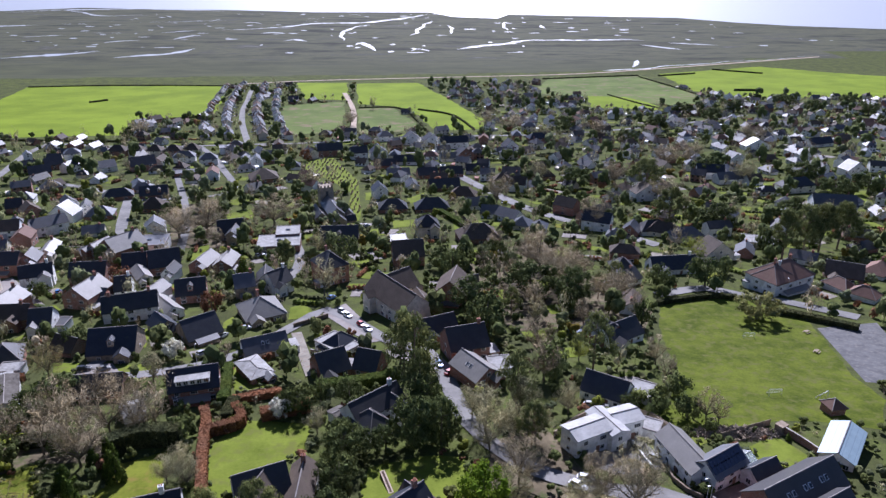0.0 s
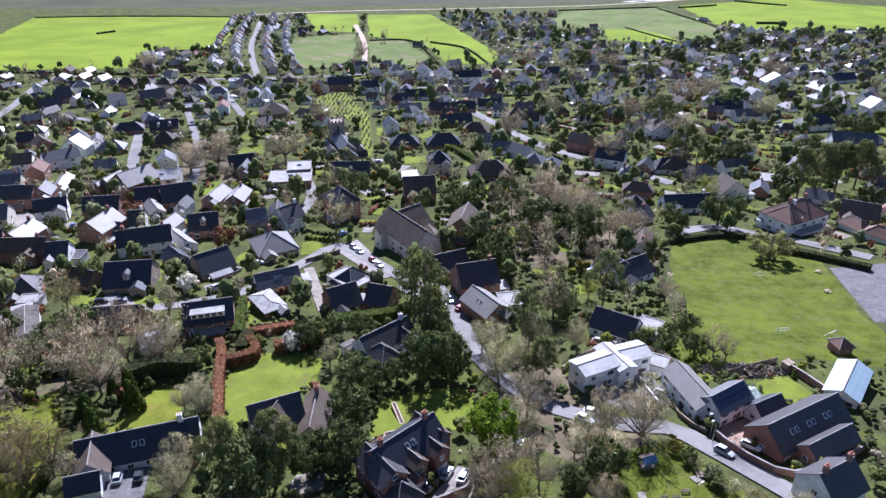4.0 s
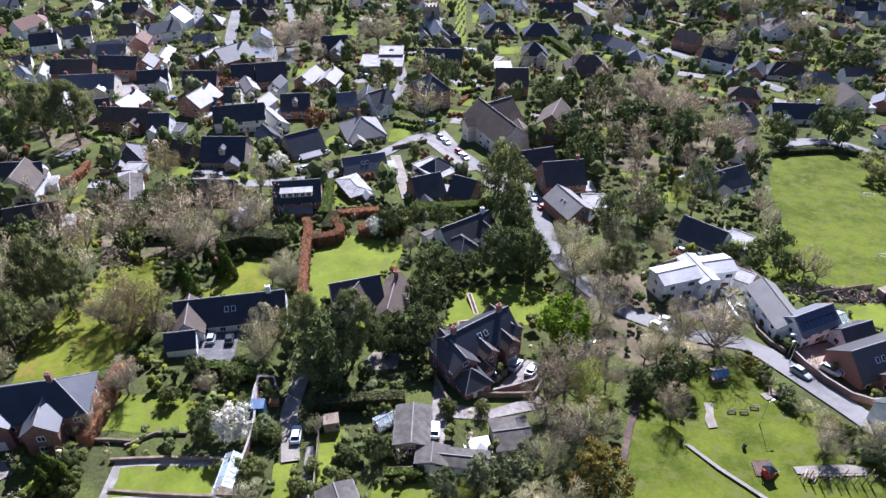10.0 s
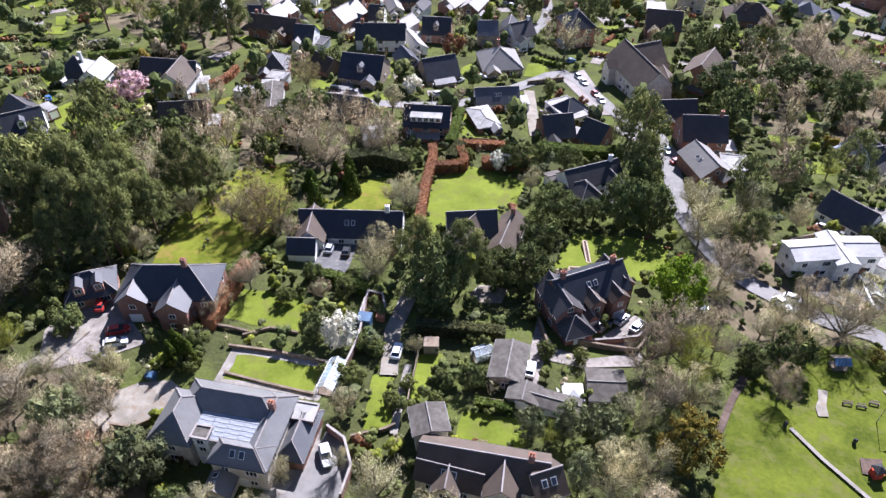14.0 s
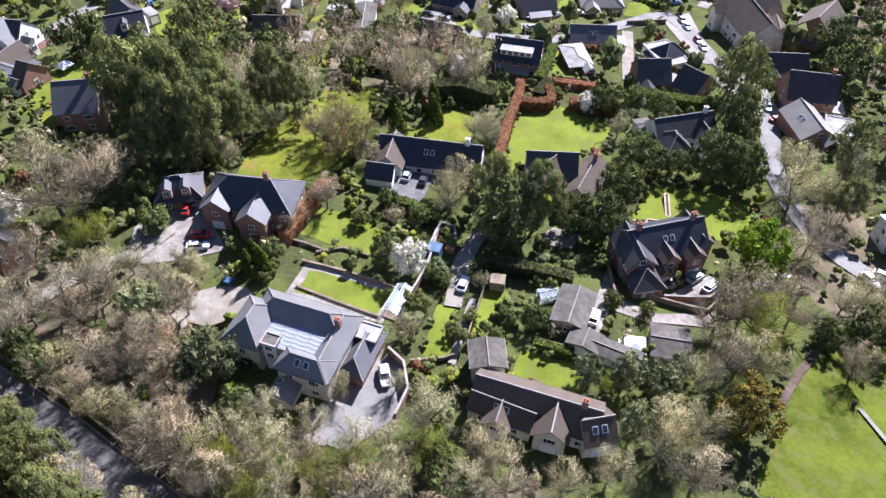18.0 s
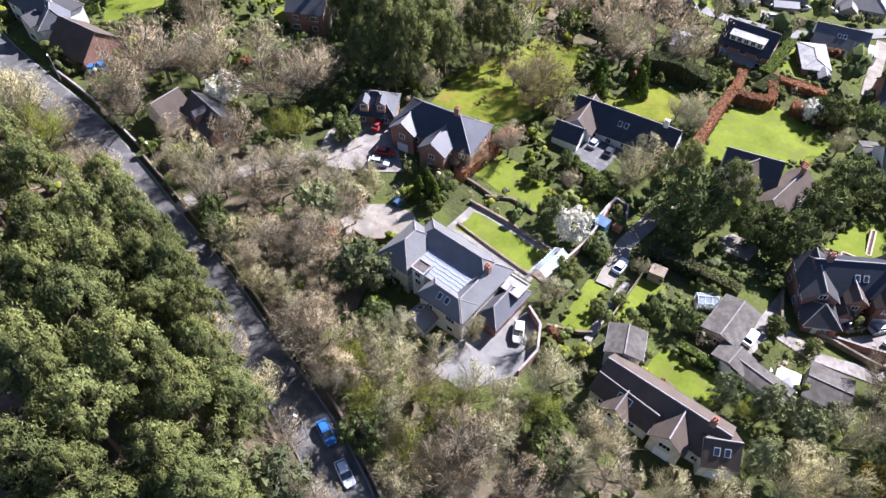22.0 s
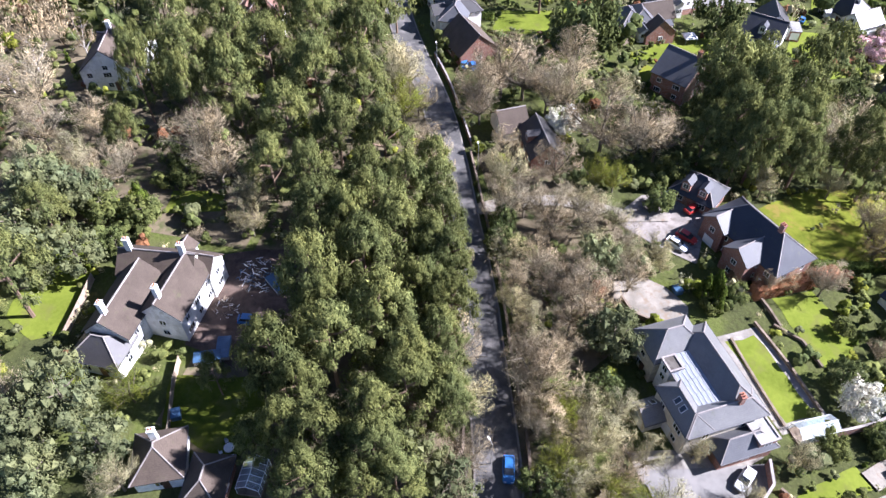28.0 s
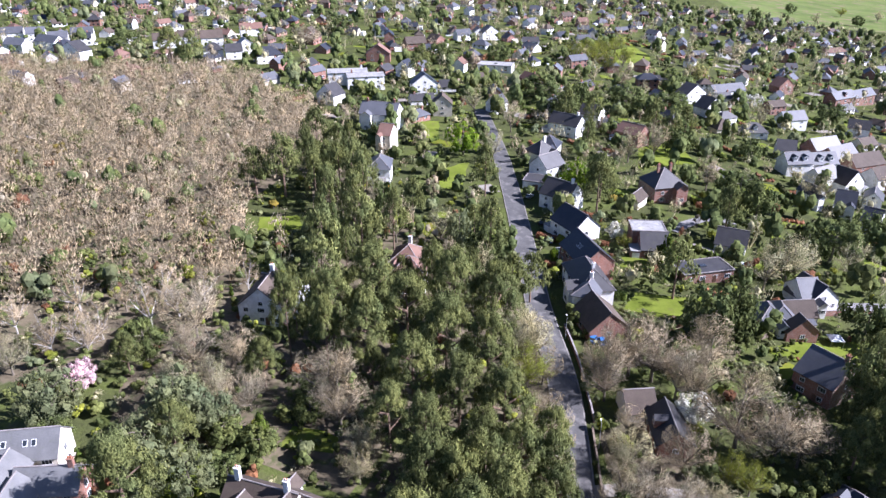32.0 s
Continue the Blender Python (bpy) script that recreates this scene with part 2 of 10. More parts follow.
def garden_ground():
    """Rough garden ground: grass, leaf litter and soil in patches."""
    m, n, l, b = nodes("garden_ground")
    v = coords(n, l, True)
    a = ramp(n, [(0.36, (0.03, 0.03, 0.015)), (0.48, (0.06, 0.062, 0.022)), (0.58, (0.1, 0.125, 0.02)), (0.72, (0.12, 0.095, 0.06))])
    l.new(tex(n, l, v, 0.09, 5.0, 0.65), a.inputs["Fac"])
    c = ramp(n, [(0.3, (0.03, 0.03, 0.018)), (0.55, (0.075, 0.09, 0.03)), (0.75, (0.13, 0.11, 0.07))])
    l.new(tex(n, l, v, 1.6, 8.0, 0.78), c.inputs["Fac"])
    l.new(mixc(n, l, a.outputs["Color"], c.outputs["Color"], 0.6), b.inputs["Base Color"])
    b.inputs["Roughness"].default_value = 0.95
    b.inputs["Specular IOR Level"].default_value = 0.03
    bumped(n, l, b, tex(n, l, v, 1.5, 6.0), 0.6, 0.3)
    return m


def marsh_ground():
    """Salt marsh: greener by the shore, brown-grey mud and grass further out."""
    m, n, l, b = nodes("salt_marsh")
    v = coords(n, l, True)
    mp = n.new("ShaderNodeMapping")
    mp.inputs["Scale"].default_value = (0.35, 1.0, 1.0)
    l.new(v, mp.inputs["Vector"])
    c = ramp(n, [(0.34, (0.028, 0.03, 0.024)), (0.44, (0.055, 0.056, 0.04)), (0.52, (0.09, 0.092, 0.055)), (0.6, (0.06, 0.06, 0.048)), (0.7, (0.16, 0.16, 0.14))])
    l.new(tex(n, l, mp.outputs[0], 0.016, 9.0, 0.74), c.inputs["Fac"])
    g = ramp(n, [(0.35, (0.055, 0.058, 0.036)), (0.7, (0.085, 0.09, 0.048))])
    l.new(tex(n, l, mp.outputs[0], 0.03, 6.0), g.inputs["Fac"])
    sep = n.new("ShaderNodeSeparateXYZ")
    l.new(v, sep.inputs[0])
    mr = n.new("ShaderNodeMapRange")
    mr.inputs["From Min"].default_value, mr.inputs["From Max"].default_value = 1400, 1190
    l.new(sep.outputs["Y"], mr.inputs["Value"])
    l.new(mixc(n, l, c.outputs["Color"], g.outputs["Color"], mr.outputs["Result"]), b.inputs["Base Color"])
    b.inputs["Roughness"].default_value = 0.9
    b.inputs["Specular IOR Level"].default_value = 0.03
    return m


def water_surface():
    m, n, l, b = nodes("estuary_water")
    b.inputs["Base Color"].default_value = (0.3, 0.31, 0.32, 1)
    b.inputs["Roughness"].default_value = 0.42
    b.inputs["IOR"].default_value = 1.33
    b.inputs["Specular IOR Level"].default_value = 1.0
    v = coords(n, l, True)
    bumped(n, l, b, tex(n, l, v, 0.25, 5.0), 0.6, 0.5)
    return m


MARSH, WATER, GARDEN = marsh_ground(), water_surface(), garden_ground()
BARK = surface("bark", (0.1, 0.083, 0.06), (0.22, 0.19, 0.145), 5.0, 0.6, 0.95, 0.5, jitter=0.25)
PINE_BARK = surface("pine_bark", (0.13, 0.09, 0.065), (0.3, 0.21, 0.15), 4.0, 0.5, 0.95, 0.5, jitter=0.2)
BIRCH_BARK = surface("birch_bark", (0.3, 0.27, 0.23), (0.6, 0.57, 0.52), 3.0, 0.6, 0.85, 0.3, jitter=0.2)
LEAF = {
    "P": foliage("pine_needles", (0.066, 0.079, 0.027), (0.172, 0.187, 0.067), 0.22),
    "D": foliage("holm_oak_leaves", (0.06, 0.076, 0.027), (0.11, 0.132, 0.047), 0.22),
    "Y": foliage("cypress_leaves", (0.03, 0.05, 0.01), (0.085, 0.115, 0.02), 0.12),
    "O": foliage("grey_green_leaves", (0.105, 0.122, 0.058), (0.18, 0.198, 0.098), 0.3),
    "S": foliage("shrub_leaves", (0.075, 0.09, 0.03), (0.15, 0.17, 0.056), 0.3),
    "F": foliage("fresh_green_leaves", (0.07, 0.12, 0.01), (0.16, 0.23, 0.02), 0.35),
    "L": foliage("lime_leaves", (0.11, 0.13, 0.018), (0.24, 0.26, 0.045), 0.35),
    "G": foliage("golden_buds", (0.12, 0.1, 0.02), (0.25, 0.19, 0.04), 0.3),
    "Z": foliage("weeping_buds", (0.15, 0.125, 0.055), (0.26, 0.216, 0.1), 0.3, mottle=0.3),
    "Q": foliage("willow_buds", (0.2, 0.2, 0.07), (0.32, 0.31, 0.12), 0.45),
    "W": foliage("white_blossom", (0.4, 0.39, 0.32), (0.75, 0.74, 0.66), 0.25),
    "M": foliage("pink_blossom", (0.4, 0.26, 0.28), (0.66, 0.48, 0.5), 0.25),
    "R": foliage("copper_leaves", (0.1, 0.05, 0.03), (0.22, 0.11, 0.06), 0.25),
    "B": foliage("bare_brown_twigs", (0.26, 0.217, 0.143), (0.39, 0.33, 0.218), 0.15, mottle=0.3),
    "K": foliage("reddish_twigs", (0.228, 0.186, 0.124), (0.34, 0.28, 0.188), 0.15, mottle=0.3),
    "A": foliage("budding_twigs", (0.275, 0.255, 0.145), (0.415, 0.38, 0.22), 0.15, mottle=0.3),
    "T": foliage("birch_twigs", (0.36, 0.288, 0.184), (0.425, 0.345, 0.224), 0.15, mottle=0.3),
    "beech": foliage("beech_hedge_leaves", (0.15, 0.07, 0.035), (0.3, 0.15, 0.085), 0.2),
    "green": foliage("hedge_leaves", (0.035, 0.055, 0.012), (0.1, 0.13, 0.03), 0.2),
    "dark": foliage("dark_hedge_leaves", (0.03, 0.034, 0.016), (0.085, 0.09, 0.04), 0.2),
}
# ---------------------------------------------------------------- builders
def mesh_ob(name, verts, faces, mats, parent=None, slots=None, smooth=False):
    """One mesh object from vertices and faces."""
    me = bpy.data.meshes.new(name)
    me.from_pydata([tuple(v) for v in verts], [], faces)
    for m in (mats if isinstance(mats, (list, tuple)) else [mats]):
        me.materials.append(m)
    if slots is not None:
        me.polygons.foreach_set("material_index", slots)
    if smooth:
        me.polygons.foreach_set("use_smooth", [True] * len(faces))
    ob = new(name, me)
    if parent:
        ob.parent = parent
    return ob


class Build:
    """Collects boxes, prisms and tubes for one mesh."""

    def __init__(self):
        self.v, self.f, self.s = [], [], []

    def add(self, verts, faces, slot=0):
        k = len(self.v)
        self.v += [tuple(p) for p in verts]
        self.f += [tuple(i + k for i in q) for q in faces]
        self.s += [slot] * len(faces)
        return self

    def box(self, x0, y0, z0, x1, y1, z1, slot=0):
        v = [(x, y, z) for z in (z0, z1) for y in (y0, y1) for x in (x0, x1)]
        return self.add(v, [(0, 2, 3, 1), (4, 5, 7, 6), (0, 1, 5, 4), (2, 6, 7, 3), (0, 4, 6, 2), (1, 3, 7, 5)], slot)

    def tube(self, a, b, ra, rb, sides=6, slot=0, cap=True):
        a, b = Vector(a), Vector(b)
        q = (b - a).to_track_quat("Z", "Y").to_matrix()
        v = [c + q @ Vector((math.cos(t) * r, math.sin(t) * r, 0)) for c, r in ((a, ra), (b, rb)) for t in (2 * math.pi * i / sides for i in range(sides))]
        f = [(i, (i + 1) % sides, sides + (i + 1) % sides, sides + i) for i in range(sides)]
        if cap:
            f += [tuple(range(sides, 2 * sides)), tuple(reversed(range(sides)))]
        return self.add(v, f, slot)

    def slab(self, poly, th, slot=0):
        """A flat piece of any outline, th thick downwards."""
        n = len(poly)
        v = list(poly) + [(x, y, z - th) for x, y, z in poly]
        return self.add(v, [tuple(range(n)), tuple(reversed(range(n, 2 * n)))] + [(i, i + n, (i + 1) % n + n, (i + 1) % n) for i in range(n)], slot)

    def put(self, name, mats, parent=None, smooth=False):
        return mesh_ob(name, self.v, self.f, mats, parent, self.s, smooth)


def part(name, b, material, parent, label=""):
    ob = b.put(name, material, parent)
    return tagged(ob, label) if label else ob


def shared(name, me, parent, x, y, z, rz=0.0, scale=None):
    ob = new(name, me)
    ob.parent = parent
    ob.location = (x, y, z)
    ob.rotation_euler = (0, 0, rz)
    if scale:
        ob.scale = scale
    return ob


def thing(name, x, y, rot=0.0, z=None):
    ob = new(name)
    ob.empty_display_size = 0.5
    ob.matrix_basis = pose(x, y, ground_z(x, y) if z is None else z, 0, 0, rot)
    return ob


# ---------------------------------------------------------------- the ground
ROWS = [-5000, -3000, -1500, -800, -400] + list(range(-250, 1290, 15)) + [1300, 1350, 1450, 1600, 1900, 2400, 3000, 3800, 5000]
COLS = [-5000, -3500, -2500, -1800] + list(range(-1400, 1401, 40)) + [1800, 2500, 3500, 5000]


def shore(x):
    return float(np.interp(x, (-2000, -680, -255, 200, 534, 794, 2000), (1090, 1096, 1135, 1186, 1318, 1418, 1800)))


gv = [(x, y, ground_z(x, y)) for y in ROWS for x in COLS]
nc = len(COLS)
gf = [(j * nc + i, j * nc + i + 1, (j + 1) * nc + i + 1, (j + 1) * nc + i) for j in range(len(ROWS) - 1) for i in range(nc - 1)]
gs = [1 if (ROWS[q[0] // nc] + ROWS[q[3] // nc]) / 2 > shore(COLS[q[0] % nc] + 20) else 0 for q in gf]
tagged(mesh_ob("ground", gv, gf, [GARDEN, MARSH], None, gs), "sloping garden ground falling to brown salt marsh by the shore", "ground", kind="structure")

BLOCK_ROUND, BLOCK_LINE, BLOCK_AREA = [], [], []     # footprints that trees keep clear of


def drape(name, poly, lift, material, label, category):
    """A patch of ground cover that lies on the slope."""
    bm = bmesh.new()
    bm.faces.new([bm.verts.new((x, y, 0)) for x, y in poly])
    lo, hi = min(p[1] for p in poly), max(p[1] for p in poly)
    for r in ROWS:
        if lo < r < hi:
            bmesh.ops.bisect_plane(bm, geom=bm.verts[:] + bm.edges[:] + bm.faces[:], plane_co=(0, r, 0), plane_no=(0, 1, 0))
    bmesh.ops.triangulate(bm, faces=bm.faces[:])
    bmesh.ops.recalc_face_normals(bm, faces=bm.faces[:])
    if sum(f.normal.z for f in bm.faces) < 0:
        bmesh.ops.reverse_faces(bm, faces=bm.faces[:])
    for v in bm.verts:
        j = max(i for i in range(len(ROWS)) if ROWS[i] <= v.co.y + 1e-6)
        j = min(j, len(ROWS) - 2)
        k = (v.co.y - ROWS[j]) / (ROWS[j + 1] - ROWS[j])
        v.co.z = ground_z(0, ROWS[j]) * (1 - k) + ground_z(0, ROWS[j + 1]) * k + lift
    me = bpy.data.meshes.new(name)
    bm.to_mesh(me)
    bm.free()
    me.materials.append(material)
    return tagged(new(name, me), label, category, kind="structure")


WORDS = {
    "field": ("playing_field", "mown green grass of an open field", "grass"),
    "lawn": ("lawn", "green garden lawn with mown grass", "lawn"),
    "dry": ("mossy_lawn", "yellow-green mossy lawn under tall trees", "lawn"),
    "crop": ("crop_field", "bright green field of young crop", "field"),
    "pasture": ("pasture", "dull green rough pasture with worn tracks", "field"),
    "court": ("tarmac_court", "pale grey worn tarmac playground court", "court"),
    "tarmac": ("driveway", "dark tarmac driveway beside a house", "driveway"),
    "paving": ("paved_yard", "pale stone paved yard with stains", "paving"),
    "brickpave": ("brick_yard", "reddish brick paved yard behind walls", "paving"),
    "gravel": ("gravel_yard", "pale gravel yard with leaf litter", "gravel"),
    "dirt": ("earth_yard", "bare brown earth yard with rubble", "ground"),
    "path": ("garden_path", "pale concrete garden path with stains", "path"),
    "sand": ("sandy_track", "pale sandy unmade track", "track"),
    "pale": ("street", "sunlit pale concrete residential street", "road"),
    "asphalt": ("road", "grey patched asphalt residential road", "road"),
}
lifts = {"n": 0.03}


def inside(x, y, poly):
    c, j = False, len(poly) - 1
    for i in range(len(poly)):
        (xi, yi), (xj, yj) = poly[i], poly[j]
        if (yi > y) != (yj > y) and x < (xj - xi) * (y - yi) / (yj - yi) + xi:
            c = not c
        j = i
    return c


def uneven(poly, step, by):
    """The outline broken into short stretches that stray a little from the straight line."""
    out = []
    for (ax, ay), (bx, by_) in zip(poly, poly[1:] + poly[:1]):
        n = max(1, int(math.hypot(bx - ax, by_ - ay) / step))
        for k in range(n):
            x, y = ax + (bx - ax) * k / n, ay + (by_ - ay) * k / n
            v = noise.noise_vector(Vector((x * 0.31, y * 0.31, 0)))
            out.append((x + v.x * by, y + v.y * by))
    return out


EDGES = []


def patch(kind, poly):
    if kind in ("lawn", "dry", "field", "dirt", "gravel"):
        poly = uneven(poly, 2.2, 0.75)
        EDGES.extend(p for p in poly if math.hypot(*p) < 190 and kind in ("lawn", "dry") and math.hypot(p[0] + 54, p[1] - 59) > 11)
    elif kind in ("crop", "pasture"):
        poly = uneven(poly, 14.0, 5.0)
    lifts["n"] += 0.002
    name, label, cat = WORDS[kind]
    BLOCK_AREA.append((poly, min(p[0] for p in poly), max(p[0] for p in poly), min(p[1] for p in poly), max(p[1] for p in poly)))
    return drape(name, poly, lifts["n"], GROUND[kind], label, cat)


def curve_points(pts, step):
    """A smooth line through the points (Catmull-Rom)."""
    p = [Vector((*q, 0)) for q in pts]
    p = [p[0] * 2 - p[1]] + p + [p[-1] * 2 - p[-2]]
    out = []
    for i in range(1, len(p) - 2):
        n = max(1, int((p[i + 1] - p[i]).length / step))
        for k in range(n):
            t = k / n
            out.append(0.5 * (2 * p[i] + (p[i + 1] - p[i - 1]) * t + (2 * p[i - 1] - 5 * p[i] + 4 * p[i + 1] - p[i + 2]) * t * t + (3 * p[i] - p[i - 1] - 3 * p[i + 1] + p[i + 2]) * t ** 3))
    return out + [p[-2]]


def band(pts, width, step=6.0, wobble=0.0):
    c = curve_points(pts, step)
    left, right = [], []
    for i, q in enumerate(c):
        d = (c[min(i + 1, len(c) - 1)] - c[max(i - 1, 0)]).normalized()
        n = Vector((-d.y, d.x, 0)) * (width / 2 + (noise.noise(q * 0.3) * wobble if wobble else 0))
        left.append(q + n)
        right.append(q - n)
    return c, left, right


def road(kind, width, pts):
    lifts["n"] += 0.002
    name, label, cat = WORDS[kind]
    c, left, right = band(pts, width, 6.0, min(0.25, width * 0.05))
    bv, bf = [], []
    for a, b in zip(left, right):
        for t in (0, 0.5, 1):
            p = a.lerp(b, t)
            bv.append((p.x, p.y, max(ground_z(p.x, p.y), 0) + 0.1 + lifts["n"]))
    for i in range(len(c) - 1):
        for k in (0, 1):
            bf.append((i * 3 + k, i * 3 + k + 1, i * 3 + k + 4, i * 3 + k + 3))
    BLOCK_LINE.append(([(q.x, q.y) for q in c], width / 2))
    ob = tagged(mesh_ob(name, bv, bf, GROUND[kind]), label, cat, kind="structure")
    if kind == "asphalt" and width > 5:
        for side, s in ((left, 1), (right, -1)):
            kb = Build()
            for i in range(len(side) - 1):
                a, b = side[i], side[i + 1]
                d = (b - a).normalized()
                n = Vector((-d.y, d.x, 0)) * s
                za, zb = ground_z(a.x, a.y) + 0.24, ground_z(b.x, b.y) + 0.24
                kb.slab([(a.x, a.y, za), (b.x, b.y, zb), (b.x + n.x * 0.3, b.y + n.y * 0.3, zb), (a.x + n.x * 0.3, a.y + n.y * 0.3, za)], 0.5)
            tagged(kb.put("kerb", GROUND["path"]), "weathered concrete kerb along the road", "kerb", kind="structure")
    return ob


# water: the open estuary and the creeks and pools in the marsh
def flat_water(poly, label, z=0.12):
    bv = [(x, y, z) for x, y in poly]
    return tagged(mesh_ob("water", bv, [tuple(range(len(bv)))], WATER), label, "water", kind="structure")


def creek(pts, width):
    c, left, right = band(pts, width, 9.0, width * 0.7)
    bv = []
    for i, (p, a, b) in enumerate(zip(c, left, right)):    # narrows to a point at both ends and wanders
        k = min(1.0, 0.05 + 3.2 * min(i, len(c) - 1 - i) / len(c))
        side = Vector((noise.noise(p * 0.011) * 14, noise.noise(p * 0.013 + Vector((5, 0, 0))) * 14, 0))
        bv += [(*(p + (q - p) * k + side).xy, 0.1) for q in (a, b)]
    return tagged(mesh_ob("creek", bv, [(2 * i, 2 * i + 1, 2 * i + 3, 2 * i + 2) for i in range(len(c) - 1)], WATER), "shining tidal creek winding through the salt marsh", "creek", kind="structure")


# ---------------------------------------------------------------- houses
def window_mesh(w, h, split):
    """Frame (one connected ring with mullions) and its glass; faces -y."""
    f = 0.09
    xs = [-w / 2, -w / 2 + f]
    for k in range(1, split):
        c = -w / 2 + w * k / split
        xs += [c - f / 3, c + f / 3]
    xs += [w / 2 - f, w / 2]
    zs = [0, f, h - f, h]
    nx = len(xs)

    def grid(glazed):
        v = [(x, y, z) for y in (-0.05, 0.04) for z in zs for x in xs]
        at = lambda i, j, k: k * nx * 4 + j * nx + i
        q, slot = [], []
        hole = lambda i, j: j == 1 and i % 2 == 1 and 0 <= i < nx - 1
        for j in range(3):
            for i in range(nx - 1):
                if hole(i, j) and not glazed:
                    q += [(at(i, j, 0), at(i + 1, j, 0), at(i + 1, j, 1), at(i, j, 1)), (at(i, j + 1, 0), at(i, j + 1, 1), at(i + 1, j + 1, 1), at(i + 1, j + 1, 0))]
                    q += [(at(i, j, 0), at(i, j, 1), at(i, j + 1, 1), at(i, j + 1, 0)), (at(i + 1, j, 0), at(i + 1, j + 1, 0), at(i + 1, j + 1, 1), at(i + 1, j, 1))]
                    slot += [0] * 4
                else:
                    q.append((at(i, j, 0), at(i + 1, j, 0), at(i + 1, j + 1, 0), at(i, j + 1, 0)))
                    slot.append(1 if hole(i, j) else 0)
        for i in range(nx - 1):
            q += [(at(i, 0, 0), at(i, 0, 1), at(i + 1, 0, 1), at(i + 1, 0, 0)), (at(i, 3, 0), at(i + 1, 3, 0), at(i + 1, 3, 1), at(i, 3, 1))]
            slot += [0, 0]
        for j in range(3):
            q += [(at(0, j, 0), at(0, j + 1, 0), at(0, j + 1, 1), at(0, j, 1)), (at(nx - 1, j, 0), at(nx - 1, j, 1), at(nx - 1, j + 1, 1), at(nx - 1, j + 1, 0))]
            slot += [0, 0]
        me = bpy.data.meshes.new("window")
        me.from_pydata(v, [], q)
        me.materials.append(frame_mat)
        me.materials.append(glass_mat)
        me.polygons.foreach_set("material_index", slot)
        return me

    pane = Build().box(-w / 2 + f * 0.5, -0.01, f * 0.5, w / 2 - f * 0.5, 0.03, h - f * 0.5)
    mp = bpy.data.meshes.new("pane")
    mp.from_pydata(pane.v, [], pane.f)
    mp.materials.append(glass_mat)
    return grid(False), mp, grid(True)


WIN = {"wide": window_mesh(1.8, 1.25, 3), "mid": window_mesh(1.2, 1.2, 2), "tall": window_mesh(0.9, 1.4, 1)}


def window(kind, parent, x, y, z, rz, near):
    a, p, both = WIN[kind]
    if near:
        w = shared("window", a, parent, x, y, z, rz)
        shared("pane", p, w, 0, 0, 0)
    else:
        shared("window", both, parent, x, y, z, rz)


def gable_body(w, d, h, rise, axis, base=-2.5):
    b = Build()
    x, y = w / 2, d / 2
    if axis == "x":
        v = [(-x, -y, base), (x, -y, base), (x, y, base), (-x, y, base), (-x, -y, h), (x, -y, h), (x, y, h), (-x, y, h), (-x, 0, h + rise), (x, 0, h + rise)]
        return b.add(v, [(0, 1, 5, 4), (2, 3, 7, 6), (1, 2, 6, 9, 5), (3, 0, 4, 8, 7), (4, 5, 9, 8), (6, 7, 8, 9), (3, 2, 1, 0)])
    if axis == "y":
        v = [(-x, -y, base), (x, -y, base), (x, y, base), (-x, y, base), (-x, -y, h), (x, -y, h), (x, y, h), (-x, y, h), (0, -y, h + rise), (0, y, h + rise)]
        return b.add(v, [(0, 1, 5, 8, 4), (2, 3, 7, 9, 6), (1, 2, 6, 5), (3, 0, 4, 7), (4, 8, 9, 7), (5, 6, 9, 8), (3, 2, 1, 0)])
    return b.box(-x, -y, base, x, y, h)


def roof_build(w, d, h, rise, kind, over=0.4, th=0.16):
    """Sloping slabs with eaves; hips, gables or a flat deck with a raised edge."""
    b, rb = Build(), Build()
    sw = kind[1] == "y"
    if sw:
        w, d = d, w
    x, y = w / 2 + (over * 0.6 if kind[0] == "g" else over), d / 2 + over
    e = h - over * rise / (d / 2) + th
    t = h + rise + th
    hip = min(w / 2, d / 2) + over if kind[0] == "h" else 0
    rl = max(x - hip, 0.02)
    turn = (lambda p: (-p[1], p[0], p[2])) if sw else (lambda p: p)
    pl = [turn(p) for p in ((-x, -y, e), (x, -y, e), (x, y, e), (-x, y, e), (-rl, 0, t), (rl, 0, t))]
    b.slab([pl[0], pl[1], pl[5], pl[4]], th).slab([pl[2], pl[3], pl[4], pl[5]], th)
    if hip:
        b.slab([pl[1], pl[2], pl[5]], th).slab([pl[3], pl[0], pl[4]], th)
        for a, c in ((0, 4), (1, 5), (2, 5), (3, 4)):
            p, q = Vector(pl[a]), Vector(pl[c])
            rb.tube(p, q + Vector((0, 0, 0.02)), 0.11, 0.11, 5)
    rb.tube(Vector(pl[4]) + Vector((0, 0, 0.01)), Vector(pl[5]) + Vector((0, 0, 0.01)), 0.14, 0.14, 6)
    gb = [Build().tube(turn((-x, s * (y + 0.05), e - 0.1)), turn((x, s * (y + 0.05), e - 0.1)), 0.07, 0.07, 5) for s in (-1, 1)]
    return b, rb, gb


def chimney(parent, x, y, z, mat, near, tall=1.5):
    b = Build().box(-0.45, -0.35, -1.6, 0.45, 0.35, tall).box(-0.52, -0.42, tall, 0.52, 0.42, tall + 0.14)
    ob = b.put("chimney", mat, parent)
    ob.location = (x, y, z)
    for k in ((-0.2, 0.2) if math.hypot(parent.location.x, parent.location.y) < 180 else (0.0,)):
        part("chimney_pot", Build().tube((k, 0, tall + 0.14), (k, 0, tall + 0.6), 0.13, 0.1, 6), pot_mat, ob)
    return ob


